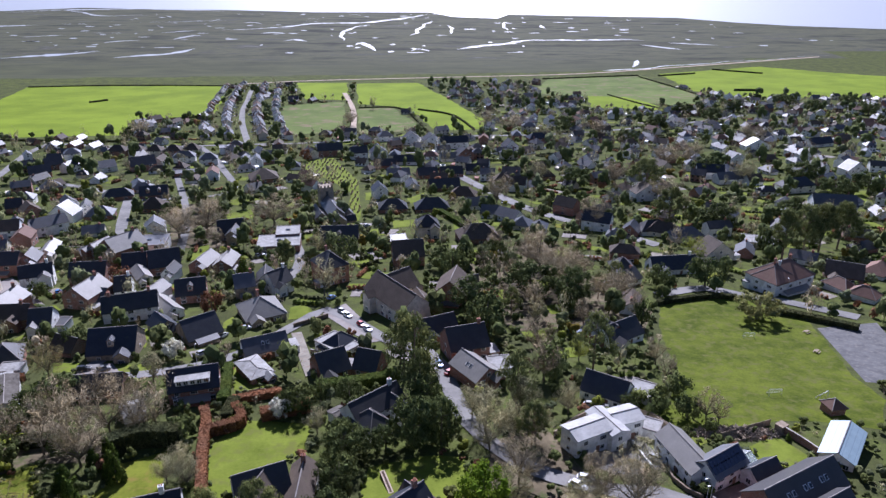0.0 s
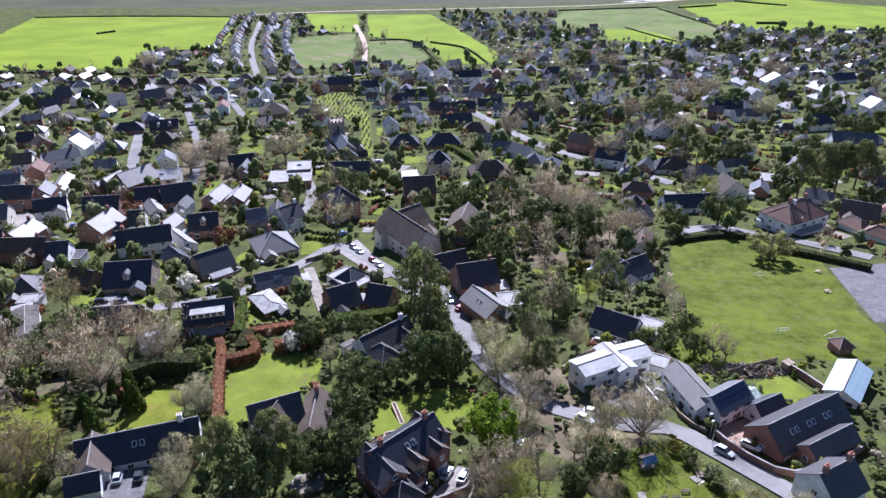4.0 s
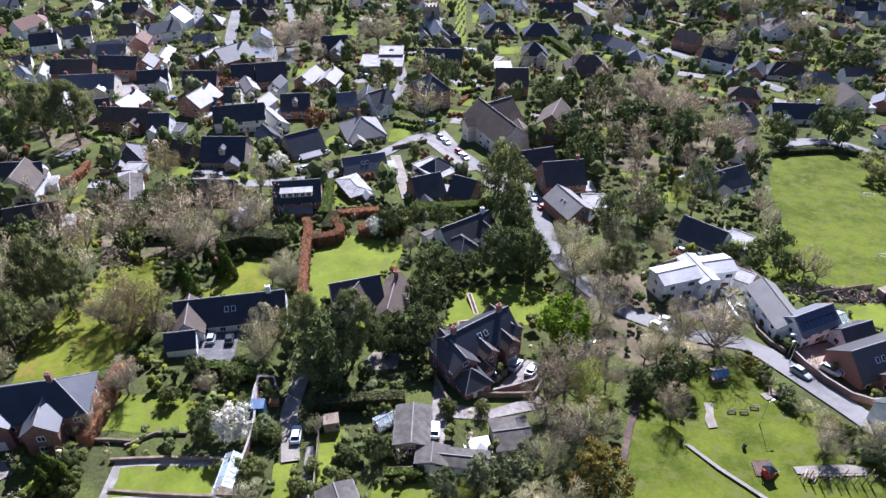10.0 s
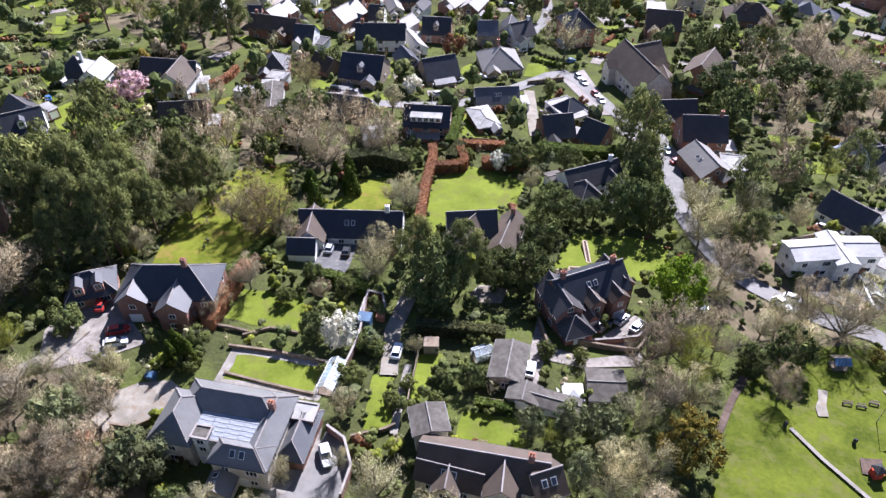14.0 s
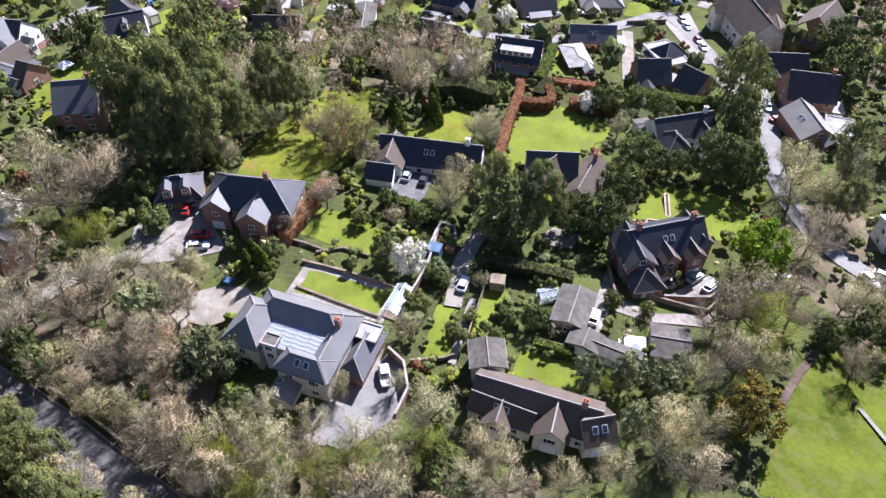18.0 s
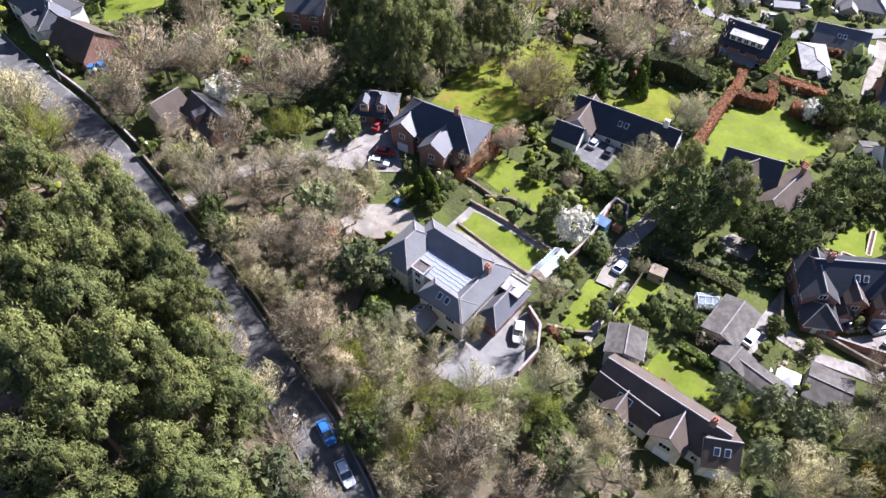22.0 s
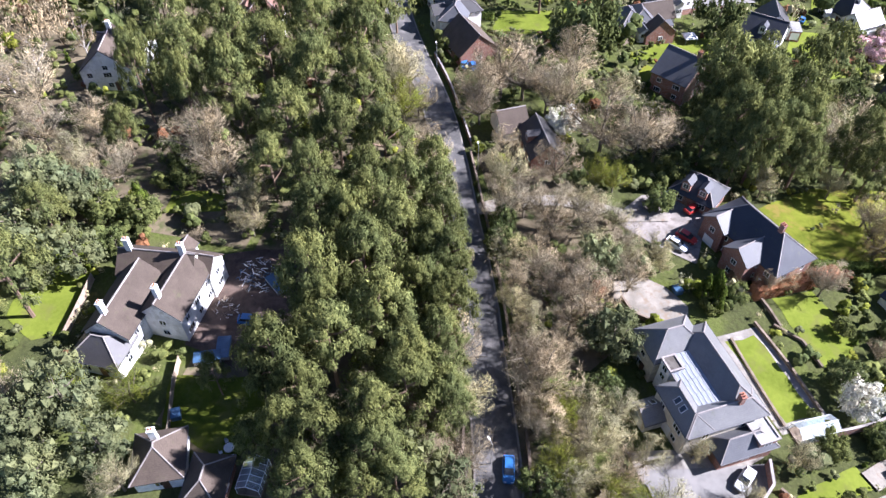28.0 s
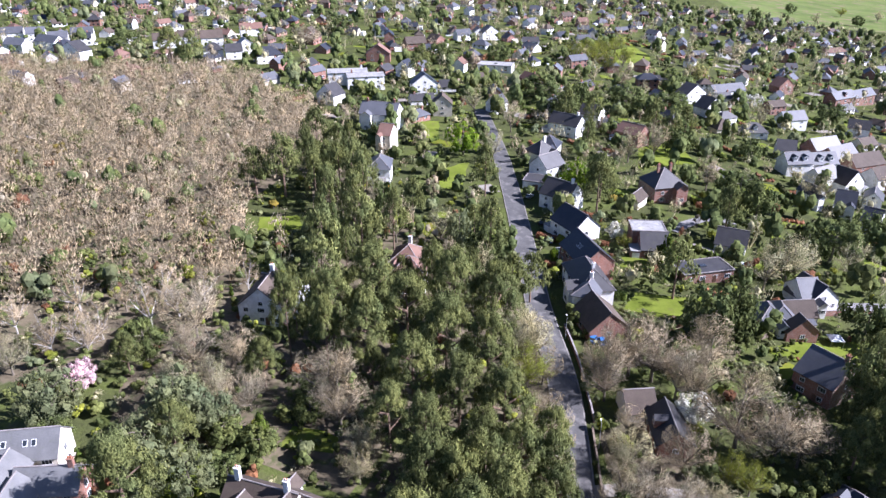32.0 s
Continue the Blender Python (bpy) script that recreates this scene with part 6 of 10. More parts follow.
house(-454.8, -81.5, 95.0, 15.1, 9.0, 5.5, "gy", "B", "R")
house(-284.4, 19.4, 73.6, 8.3, 9.0, 5.5, "hx", "W", "U")
house(-319.2, 29.2, 56.0, 14.7, 9.0, 5.5, "gx", "W", "K", "c")
house(-339.6, 42.7, 64.0, 9.9, 9.0, 5.5, "gx", "W", "K")
house(-312.1, 58.0, 47.5, 11.8, 9.0, 5.5, "gx", "B", "R")
house(-417.5, 107.9, 121.6, 15.2, 9.0, 5.5, "gy", "W", "K")
house(-442.9, 134.9, 113.7, 22.8, 9.0, 5.5, "gx", "W", "G")
house(-389.7, 111.2, 122.9, 12.7, 9.0, 5.0, "gy", "W", "K")
house(-359.0, 126.0, 95.0, 12.8, 9.0, 3.0, "hx", "W", "K", "d")
house(-355.9, 109.4, 107.2, 9.4, 9.0, 3.0, "hx", "C", "N")
house(-325.6, 130.7, 77.6, 8.3, 9.0, 5.0, "gx", "W", "K")
house(-302.2, 126.4, 102.3, 11.6, 9.0, 6.0, "gx", "W", "U", "dd")
house(-308.8, 139.9, 102.3, 11.9, 9.0, 6.0, "gx", "W", "U", "dd")
house(-338.2, 152.0, 114.6, 15.5, 10.0, 5.5, "gx", "B", "K")
house(-327.4, 155.4, 124.1, 16.7, 10.0, 5.5, "gx", "B", "K")
house(-320.4, 163.4, 115.1, 17.9, 10.0, 5.5, "gx", "B", "N")
house(-475.9, 218.1, 122.3, 19.6, 9.0, 6.0, "gx", "B", "U", "d")
house(-492.5, 238.1, 124.7, 22.0, 9.0, 6.0, "gx", "B", "U", "d")
house(-391.0, 156.5, 108.8, 14.1, 9.0, 5.5, "gx", "W", "U")
house(-397.7, 196.3, 64.9, 10.9, 9.0, 5.0, "gx", "W", "K")
house(-491.8, 185.9, 118.1, 12.6, 9.0, 5.5, "gy", "B", "R")
house(-720.3, 313.1, 113.6, 27.5, 9.0, 3.0, "hx", "W", "R")
house(-344.6, -86.8, 62.8, 11.0, 9.0, 5.0, "gy", "W", "K")
house(-564.8, -13.5, 117.1, 14.5, 8.0, 5.5, "gy", "W", "K")
house(-554.0, -33.8, 121.0, 12.1, 8.0, 5.0, "gx", "W", "G")
house(-502.6, -63.9, 113.5, 14.4, 9.0, 5.0, "gx", "B", "N")
house(-467.2, -229.1, 113.3, 14.2, 9.0, 5.5, "gx", "W", "N")
house(-482.1, -219.2, 116.4, 12.9, 9.0, 5.5, "gx", "W", "N")
house(-480.4, -201.4, 113.3, 14.7, 10.0, 5.5, "gx", "W", "N")
house(-438.3, -184.0, 114.1, 11.9, 9.0, 5.0, "hx", "W", "K")
house(-436.2, -169.9, 116.9, 10.2, 9.0, 5.0, "gx", "W", "K")
house(-453.4, -168.7, 117.7, 10.7, 9.0, 5.5, "gy", "W", "G")
house(-428.8, -145.7, 122.8, 15.7, 10.0, 5.0, "hx", "W", "U")
house(-521.6, -187.9, 114.4, 16.1, 9.0, 5.5, "gx", "W", "R")
house(-480.1, -345.0, 115.7, 13.9, 9.0, 5.5, "gx", "W", "G")
house(-482.1, -329.1, 118.7, 12.2, 9.0, 5.5, "gx", "W", "G")
house(-466.5, -303.0, 117.5, 12.0, 9.0, 5.5, "gx", "W", "G")
house(-451.1, -299.6, 68.6, 19.4, 9.0, 5.5, "gx", "W", "G")
house(-486.4, -297.3, 115.1, 14.4, 9.0, 5.5, "gx", "W", "G")
house(-422.9, -265.6, 69.3, 17.5, 9.0, 5.5, "gy", "W", "K")
house(-438.9, -313.8, 78.8, 14.8, 9.0, 5.5, "gx", "W", "G")
house(-193.6, 321.7, 43.3, 16.0, 9.0, 5.5, "gx", "W", "G", "cc")
house(-182.8, 351.8, 11.6, 14.0, 10.0, 3.0, "hx", "B", "G")
house(-198.4, 346.1, -2.7, 13.6, 10.0, 5.0, "gy", "W", "G")
house(-193.3, 396.7, 22.4, 17.0, 9.0, 3.0, "hx", "B", "K")
house(-174.0, 402.5, 16.3, 15.9, 10.0, 3.0, "gx", "B", "K", "dd")
house(-160.8, 368.8, 8.8, 13.4, 11.0, 3.0, "hx", "B", "N")
house(-140.3, 319.1, 19.4, 9.5, 9.0, 5.0, "gy", "W", "G")
house(-101.7, 313.8, 18.3, 12.2, 10.0, 5.0, "gx", "S", "K")
house(-98.5, 307.7, 0.9, 5.3, 10.0, 5.0, "gy", "S", "G")
house(-119.8, 450.3, 20.7, 18.2, 16.0, 3.5, "hx", "B", "N")
house(-177.8, 467.0, 20.4, 15.8, 9.0, 3.0, "flat", "B", "K")
house(-255.1, 537.4, 0.9, 14.0, 9.0, 5.0, "hx", "B", "N")
house(-240.0, 537.8, 0.9, 11.8, 9.0, 5.0, "hx", "C", "N")
house(-226.0, 538.1, 0.9, 11.8, 9.0, 5.0, "hx", "C", "N")
house(-212.4, 539.5, 9.0, 11.9, 9.0, 5.0, "hx", "B", "N")
house(-198.5, 543.4, 0.9, 11.5, 9.0, 5.0, "hx", "C", "N")
house(-194.9, 514.4, 12.3, 15.7, 9.0, 5.0, "hx", "W", "G")
house(-174.2, 506.4, 14.7, 12.8, 9.0, 5.0, "hx", "W", "G")
house(-173.4, 548.2, 20.3, 10.4, 9.0, 5.5, "flat", "W", "G")
house(-147.2, 505.1, 0.9, 6.2, 9.0, 5.0, "gy", "W", "G")
house(-137.0, 500.2, 10.6, 8.8, 9.0, 5.0, "gy", "W", "G")
house(-133.8, 527.7, 16.6, 11.8, 9.0, 3.0, "gx", "W", "G")
house(-130.9, 549.4, 9.8, 11.0, 9.0, 3.0, "gx", "W", "N")
house(-312.7, 547.4, 29.3, 7.2, 9.0, 5.0, "hx", "B", "K")
house(-285.6, 526.2, 25.3, 11.7, 9.0, 5.0, "hx", "W", "G")
house(-316.1, 519.2, 34.7, 5.7, 8.0, 5.0, "gy", "W", "G")
house(-276.0, 463.1, 29.6, 13.7, 10.0, 4.0, "gx", "B", "U")
house(-281.3, 490.8, 30.5, 11.7, 10.0, 4.0, "gx", "B", "U")
house(-239.3, 482.6, 38.8, 11.4, 10.0, 4.0, "gx", "W", "G")
house(-215.1, 486.4, 30.8, 17.1, 12.0, 5.0, "gx", "B", "U")
house(-207.0, 366.9, 40.8, 8.8, 9.0, 5.0, "gy", "W", "K")
house(-194.7, 361.3, 19.9, 5.6, 9.0, 5.0, "gy", "W", "K")
house(-235.7, 365.1, 20.5, 8.3, 9.0, 4.0, "gx", "B", "K")
house(-221.4, 354.3, 40.9, 9.6, 9.0, 4.0, "gy", "B", "N")
house(-240.8, 385.4, 14.9, 8.3, 9.0, 4.0, "hx", "W", "G")
house(-243.3, 416.2, 38.0, 11.2, 9.0, 4.0, "hx", "B", "K")
house(-208.0, 315.1, 16.0, 8.6, 9.0, 5.0, "gx", "W", "N")
house(-27.8, 367.5, 7.7, 15.4, 10.0, 3.0, "hx", "B", "K")
house(-6.2, 368.5, 6.6, 18.6, 11.0, 3.0, "hx", "B", "K")
house(-7.7, 319.2, 8.8, 10.9, 10.0, 6.0, "hx", "C", "K")
house(16.4, 308.9, 11.5, 18.9, 13.0, 3.4, "hx", "B", "N")
house(-21.0, 303.2, 10.9, 7.9, 9.0, 3.0, "flat", "B", "K")
house(-15.1, 275.8, 8.7, 13.1, 12.0, 5.0, "gx", "B", "N")
house(-38.2, 401.9, 15.4, 8.5, 9.0, 5.5, "gy", "W", "U")
house(0.5, 423.8, 10.8, 19.6, 10.0, 3.0, "gx", "B", "K")
house(12.3, 400.0, -10.8, 15.2, 10.0, 3.0, "hx", "C", "N")
house(19.6, 375.3, 14.0, 12.4, 9.0, 3.0, "gx", "W", "G")
house(25.3, 355.5, -10.1, 9.0, 9.0, 3.0, "gx", "W", "G")
house(35.0, 347.5, -40.5, 12.7, 9.0, 3.0, "gx", "W", "G")
house(40.0, 331.4, -20.1, 8.6, 9.0, 3.0, "hx", "C", "G")
house(47.7, 324.8, -16.7, 7.5, 9.0, 3.0, "hx", "C", "G")
house(-10.8, 461.9, 11.9, 13.5, 9.0, 3.0, "gx", "B", "K")
house(5.5, 465.9, 10.5, 15.6, 9.0, 3.0, "gx", "B", "K")
house(23.8, 475.6, 0.9, 15.6, 9.0, 3.0, "gx", "W", "K")
house(47.1, 421.1, -17.7, 10.6, 9.0, 5.5, "gx", "W", "N")
house(37.8, 432.0, 0.9, 10.7, 9.0, 5.5, "hx", "W", "N")
house(66.8, 455.6, 14.5, 16.0, 9.0, 3.0, "hx", "B", "N")
house(67.6, 362.1, -36.6, 11.8, 9.0, 5.5, "gx", "B", "N")
house(74.5, 337.5, -62.1, 9.1, 9.0, 5.5, "gy", "B", "N")
house(77.5, 329.5, -25.4, 14.0, 9.0, 5.5, "gx", "W", "U")
house(91.9, 319.3, -26.0, 8.1, 9.0, 3.0, "gy", "B", "U")
house(107.4, 318.4, -21.0, 15.6, 9.0, 3.0, "hx", "C", "N")
house(119.9, 395.7, 12.1, 15.9, 9.0, 5.5, "gy", "W", "N", "c")
house(181.3, 459.7, -11.5, 17.8, 10.0, 5.5, "gx", "W", "U")
house(188.1, 444.2, 8.8, 17.5, 9.0, 4.0, "gx", "W", "G")
house(202.6, 440.4, 14.2, 10.3, 9.0, 3.0, "gx", "W", "N")
house(219.7, 418.2, 15.3, 22.2, 10.0, 5.0, "hx", "W", "U")
house(216.0, 367.9, -10.7, 22.4, 12.0, 5.0, "gx", "W", "G")
house(252.3, 610.1, 13.4, 27.3, 11.0, 3.5, "gx", "W", "L")
house(257.5, 566.1, 10.0, 22.2, 9.0, 4.0, "gy", "W", "K")
house(214.9, 504.8, 15.4, 11.8, 9.0, 5.0, "gy", "W", "G")
house(275.2, 520.6, 0.9, 8.4, 9.0, 5.0, "gy", "W", "G")
house(317.0, 580.6, 18.9, 23.4, 10.0, 3.0, "gx", "W", "U")
house(283.7, 469.7, 15.8, 15.3, 10.0, 5.0, "gy", "W", "K")
house(-26.9, 589.9, 16.0, 14.7, 9.0, 5.5, "gy", "W", "K")
house(-10.1, 582.2, 15.8, 14.6, 9.0, 5.5, "gy", "W", "K")
house(8.9, 572.8, 9.8, 23.5, 10.0, 5.5, "gx", "W", "U")
house(-50.0, 528.0, 15.2, 13.1, 9.0, 5.5, "gy", "W", "U")
house(-65.0, 527.7, 15.3, 13.0, 9.0, 5.5, "gx", "W", "K")
house(-88.9, 539.0, 10.7, 19.5, 10.0, 5.5, "gx", "B", "K")
house(-51.0, 606.0, 19.3, 12.6, 9.0, 5.0, "hx", "W", "G")
house(-25.4, 507.2, 0.9, 22.8, 9.0, 3.0, "gx", "W", "K")
house(8.3, 520.3, 9.2, 21.5, 9.0, 3.0, "gx", "W", "G")
house(15.9, 522.1, 21.0, 13.8, 9.0, 5.0, "gy", "B", "K")
house(54.1, 556.0, 17.6, 12.1, 9.0, 5.0, "gy", "W", "K")
house(83.0, 596.6, 17.1, 20.8, 9.0, 5.0, "hx", "B", "U")
house(-41.9, 493.1, 0.9, 16.1, 9.0, 3.0, "gx", "B", "K")
house(-30.6, 461.5, 10.6, 15.3, 9.0, 3.0, "gx", "W", "G")
house(-262.9, 314.1, 71.3, 12.7, 10.0, 5.5, "gx", "W", "R")
house(-234.7, 288.4, 28.7, 11.7, 9.0, 5.5, "gx", "W", "U", "c")
house(-228.2, 303.6, 32.8, 12.3, 9.0, 5.5, "gx", "W", "U")
house(-199.2, 283.1, 33.7, 15.3, 9.0, 5.5, "gx", "W", "G")
house(-211.6, 242.0, 49.4, 4.2, 10.0, 5.5, "gy", "W", "G")
house(-206.1, 246.1, 26.3, 3.5, 12.0, 5.5, "gy", "W", "G")
house(-195.7, 252.1, 11.4, 16.9, 9.0, 5.5, "gx", "B", "N", "cc")
house(-177.6, 234.3, 14.7, 20.7, 10.0, 5.5, "gx", "C", "G", "cc")
house(-177.0, 215.7, 18.8, 4.8, 8.0, 5.0, "gy", "W", "G")
house(-159.1, 213.8, 24.4, 4.7, 8.0, 4.0, "gx", "B", "K")
house(-176.0, 83.8, 98.3, 5.7, 10.0, 4.0, "gx", "W", "G")
house(-155.7, 75.6, 8.7, 3.3, 8.0, 3.0, "gx", "B", "N")
house(98.3, 147.1, 12.3, 4.0, 4.0, 2.4, "hx", "B", "R")
house(-287.6, 132.4, 122.4, 11.6, 9.0, 5.5, "gx", "W", "K")
house(-286.6, 141.7, 121.7, 11.6, 9.0, 5.5, "gy", "W", "N")
house(-258.7, 129.9, 66.3, 6.9, 9.0, 5.5, "gx", "W", "U")
house(-269.7, 145.5, 62.4, 6.5, 9.0, 5.5, "gy", "W", "K")
house(-242.6, 132.6, 54.3, 6.1, 9.0, 5.5, "gx", "W", "U")
house(-263.4, 118.9, 116.8, 6.3, 8.0, 5.5, "gy", "W", "K")
house(-302.8, 163.2, 116.1, 11.6, 9.0, 5.5, "gx", "W", "N")
# ---------------------------------------------------------------- the parish church and its graveyard
def church(x, y, rot):
    ob = tagged(thing("church", x, y, rot), "dark sandstone parish church with square battlemented tower", "church")
    t = Build().box(-3.6, -3.6, -3, 3.6, 3.6, 15.5)
    tw = part("tower", t, WALL["S"], ob)
    for s in (-1, 1):
        for k in range(4):
            u = -2.9 + k * 1.93
            part("merlon", Build().box(u - 0.5, s * 3.5 - 0.2, 15.5, u + 0.5, s * 3.5 + 0.2, 16.6), WALL["S"], tw)
            if 0 < k < 3:
                part("merlon", Build().box(s * 3.5 - 0.2, u - 0.5, 15.5, s * 3.5 + 0.2, u + 0.5, 16.6), WALL["S"], tw)
    for s in (0, 1, 2, 3):
        b = Build().box(-0.7, -3.66, 10.5, 0.7, -3.5, 13.5)
        o = part("louvre", b, gutter_mat, tw)
        o.rotation_euler = (0, 0, s * math.pi / 2)
    for nm, cx, cy, w, d, h, kind, tile in (("nave", 0, -15.0, 8.0, 22.0, 7.5, "gy", "G"), ("aisle", -7.0, -13.0, 6.0, 16.0, 5.0, "gy", "K"), ("aisle", 7.0, -13.0, 6.0, 16.0, 5.0, "gy", "G"), ("chancel", 0, -29.0, 6.6, 7.0, 6.0, "gy", "G"), ("vestry", 7.5, -24.0, 5.0, 5.0, 3.6, "gx", "K")):
        rise = (w if kind == "gy" else d) / 2 * math.tan(radians(42))
        a = gable_body(w, d, h, rise - 0.03, kind[1])
        o = a.put(nm, WALL["S"], ob)
        o.location = (cx, cy, 0)
        rf, rg, _ = roof_build(w, d, h, rise, kind, 0.3, 0.18)
        part("roof", rf, TILE[tile], o)
        part("ridge_tiles", rg, ridge_mat, o)
        for k in range(max(1, int(d / 5))):
            for s in (-1, 1):
                shared("window", WIN["tall"][2], o, s * (w / 2 + 0.01), -d / 2 + 2.5 + k * 5.0, 1.6, s * math.pi / 2, (1.2, 1, 1.8))
    BLOCK_ROUND.append((x, y, 8))


church(-64.0, 364.0, 21.5)

# hedges
hedge("beech", 2.2, 3, [(-46.7, 105.1), (-53.1, 124.7), (-57.0, 139.5), (-59.7, 145.4)])
hedge("beech", 2.2, 3, [(-55.7, 135.2), (-48.9, 139.8), (-52.4, 147.3)])
hedge("green", 3, 2.6, [(-61.7, 172.1), (-56.4, 150.4)])
hedge("beech", 2, 2, [(-54.5, 151.6), (-42.7, 156.2)])
hedge("beech", 2, 2.2, [(-147.0, 150.0), (-140.5, 153.0), (-136.4, 157.6), (-136.6, 164.4), (-138.5, 170.6)])
hedge("beech", 1.8, 2, [(-130.2, 161.6), (-115.9, 165.0)])
hedge("dark", 2.6, 2.6, [(-98.4, 130.4), (-94.0, 130.9), (-88.6, 132.6)])
hedge("dark", 3.5, 5, [(-75.2, 126.3), (-69.3, 131.3), (-60.6, 131.7)])
for k, at_side in enumerate(curve_points([(42.8, 107.1), (49.5, 94.5), (54.7, 89.3), (59.8, 80.8), (65.2, 73.6)], 2.4)):
    tree("AGSAOSA"[k % 7], at_side.x + (k * 37 % 5 - 2) * 0.22, at_side.y + (k * 53 % 5 - 2) * 0.22, 1.5 + (k * 29 % 7) * 0.12, 2.2 + (k * 17 % 5) * 0.3)
hedge("green", 1.6, 2, [(-76.1, 77.6), (-75.3, 86.1), (-76.1, 97.1), (-76.9, 104.3)])
hedge("green", 2, 2.2, [(-61.8, 83.9), (-53.8, 85.0), (-48.2, 83.4)])
hedge("dark", 2, 3, [(-35.5, 77.7), (-24.8, 80.9), (-19.8, 82.0)])
hedge("green", 1.4, 1.6, [(-19.9, 65.5), (-13.6, 66.5)])
hedge("dark", 1.8, 1.8, [(77.1, 224.9), (96.2, 231.5), (108.2, 230.9)])
hedge("dark", 2.5, 2, [(113.0, 218.3), (123.6, 212.0), (136.1, 201.3)])
hedge("dark", 2.5, 3, [(-409.3, 606.1), (-336.8, 600.3), (-276.5, 597.5)])
hedge("dark", 2.2, 2.4, [(-581.2, 994.3), (-454.6, 1013.1), (-303.7, 1006.8)])
hedge("dark", 2.75, 3.0, [(152.1, 1090.3), (311.1, 1136.4)])
hedge("dark", 2.2, 3.0, [(307.0, 1120.6), (330.2, 926.3), (318.6, 851.5)])
hedge("dark", 1.65, 2.4, [(214.1, 920.0), (235.3, 846.4), (261.5, 778.6)])
hedge("dark", 2.2, 3.0, [(-28.3, 799.4), (9.8, 758.6), (30.2, 662.9)])
hedge("dark", 2.2, 2.4, [(-97.4, 811.5), (-47.9, 803.2), (-12.6, 643.3)])
hedge("dark", 2.75, 3.6, [(340.9, 1130.9), (409.5, 1162.0)])
hedge("dark", 2.75, 3.6, [(454.6, 1211.3), (519.7, 1162.0)])
hedge("dark", 4.4, 4.8, [(393.9, 957.7), (432.1, 957.7)])
hedge("green", 3, 2.5, [(-10.8, 384.2), (7.9, 339.5), (20.6, 308.0)])
hedge("beech", 3, 3, [(-44.8, 143.0), (-33.5, 148.1)])
hedge("green", 3, 3, [(-33.7, 158.2), (-18.7, 162.4), (-12.7, 166.4)])
hedge("dark", 3, 2.6, [(-53.6, 151.2), (-53.1, 141.8)])
hedge("green", 1.5, 1.8, [(-68.2, 23.8), (-57.3, 20.0)])
hedge("dark", 3, 5, [(-61.1, -21.1), (-60.5, -14.5)])
hedge("beech", 2.4, 2.8, [(-69.9, 63.2), (-71.6, 71.8), (-73.7, 81.3)])
hedge("dark", 5, 3, [(-428.0, 851.5), (-414.6, 870.3)])
hedge("dark", 2, 2.5, [(-319.8, 713.8), (-287.7, 733.7), (-242.0, 749.6)])
hedge("beech", 1.6, 1.6, [(-202.5, 11.8), (-200.2, 18.7)])
hedge("beech", 1.6, 1.6, [(-200.1, 28.3), (-198.5, 33.8)])
hedge("beech", 1.4, 1.6, [(-183.0, 13.5), (-181.8, 19.2)])
hedge("beech", 1.6, 1.8, [(-222.1, 27.6), (-218.3, 34.0)])
hedge("green", 2, 2, [(-171.0, 24.6), (-166.2, 34.5)])
hedge("dark", 2.4, 2.6, [(-164.9, 146.8), (-169.8, 164.7), (-160.8, 172.1)])
hedge("green", 2, 2.2, [(-185.8, 156.4), (-174.8, 168.3)])
hedge("dark", 2.2, 3, [(-210.0, 217.1), (-213.2, 227.8), (-203.1, 235.7)])
# trees that stand alone, then the woods
for lane in ((-62.5, 22.0, 2.6, 6.5), (-66.0, 22.6, 3.0, 7.5), (-88.5, 22.5, 2.8, 7.0), (-92.5, 23.4, 3.2, 8.0), (-101.0, 23.2, 2.8, 6.5), (-106.0, 23.0, 2.4, 6.0), (-52.0, 21.4, 2.6, 6.0), (-46.0, 21.4, 2.8, 6.5)):
    tree("D" if -90 < lane[0] < -80 else "A", *lane)
for k, (x, y) in enumerate(((-34.0, 7.2), (-43.0, 8.8), (-52.0, 9.4), (-61.0, 9.9), (-79.5, 10.8), (-94.5, 11.0), (-103.0, 11.0), (-108.0, 11.0), (-126.0, 10.6), (-136.0, 9.6))):
    tree("BKABBAKBBA"[k % 10], x, y, 3.9 + (k * 7 % 5) * 0.2, 9.6 + (k * 5 % 4) * 0.5)
tree("P", -52.4, -13.0, 4.6, 14.5)
tree("P", -59.5, -11.5, 4.8, 15.0)
tree("P", -46.6, -14.6, 4.4, 14.0)
tree("P", -66.8, -9.6, 4.6, 15.0)
for x, y in ((-66.0, 9.8), (-74.6, 10.2), (-83.6, 10.6), (-91.2, 10.6), (-98.2, 10.4)):
    tree("P", x, y, 4.5, 13.6)
tree("A", -26.8, 43.2, 5.0, 9.6)
tree("A", -16.8, 42.0, 4.8, 9.4)
tree("A", -33.8, 34.4, 3.8, 7.6)
tree("B", -29.2, 36.2, 3.8, 7.8)
tree("K", -28.0, 25.0, 6.0, 11.4)
tree("D", -22.0, 37.6, 3.2, 6.0)
tree("D", -36.1, 88.4, 7.0, 14.0)
tree("P", -41.2, 92.7, 5.2, 13.6)
tree("P", -32.2, 93.3, 5.6, 14.7)
tree("D", -21.2, 98.9, 5.3, 10.6)
tree("D", -21.2, 110.7, 4.8, 9.5)
tree("D", -26.3, 96.7, 4.2, 8.4)
tree("F", 7.6, 104.1, 5.9, 11.8)
tree("L", 12.1, 85.4, 5.8, 12.1)
tree("K", 5.1, 85.1, 5.2, 12.1)
tree("K", 8.4, 90.0, 5.9, 13.5)
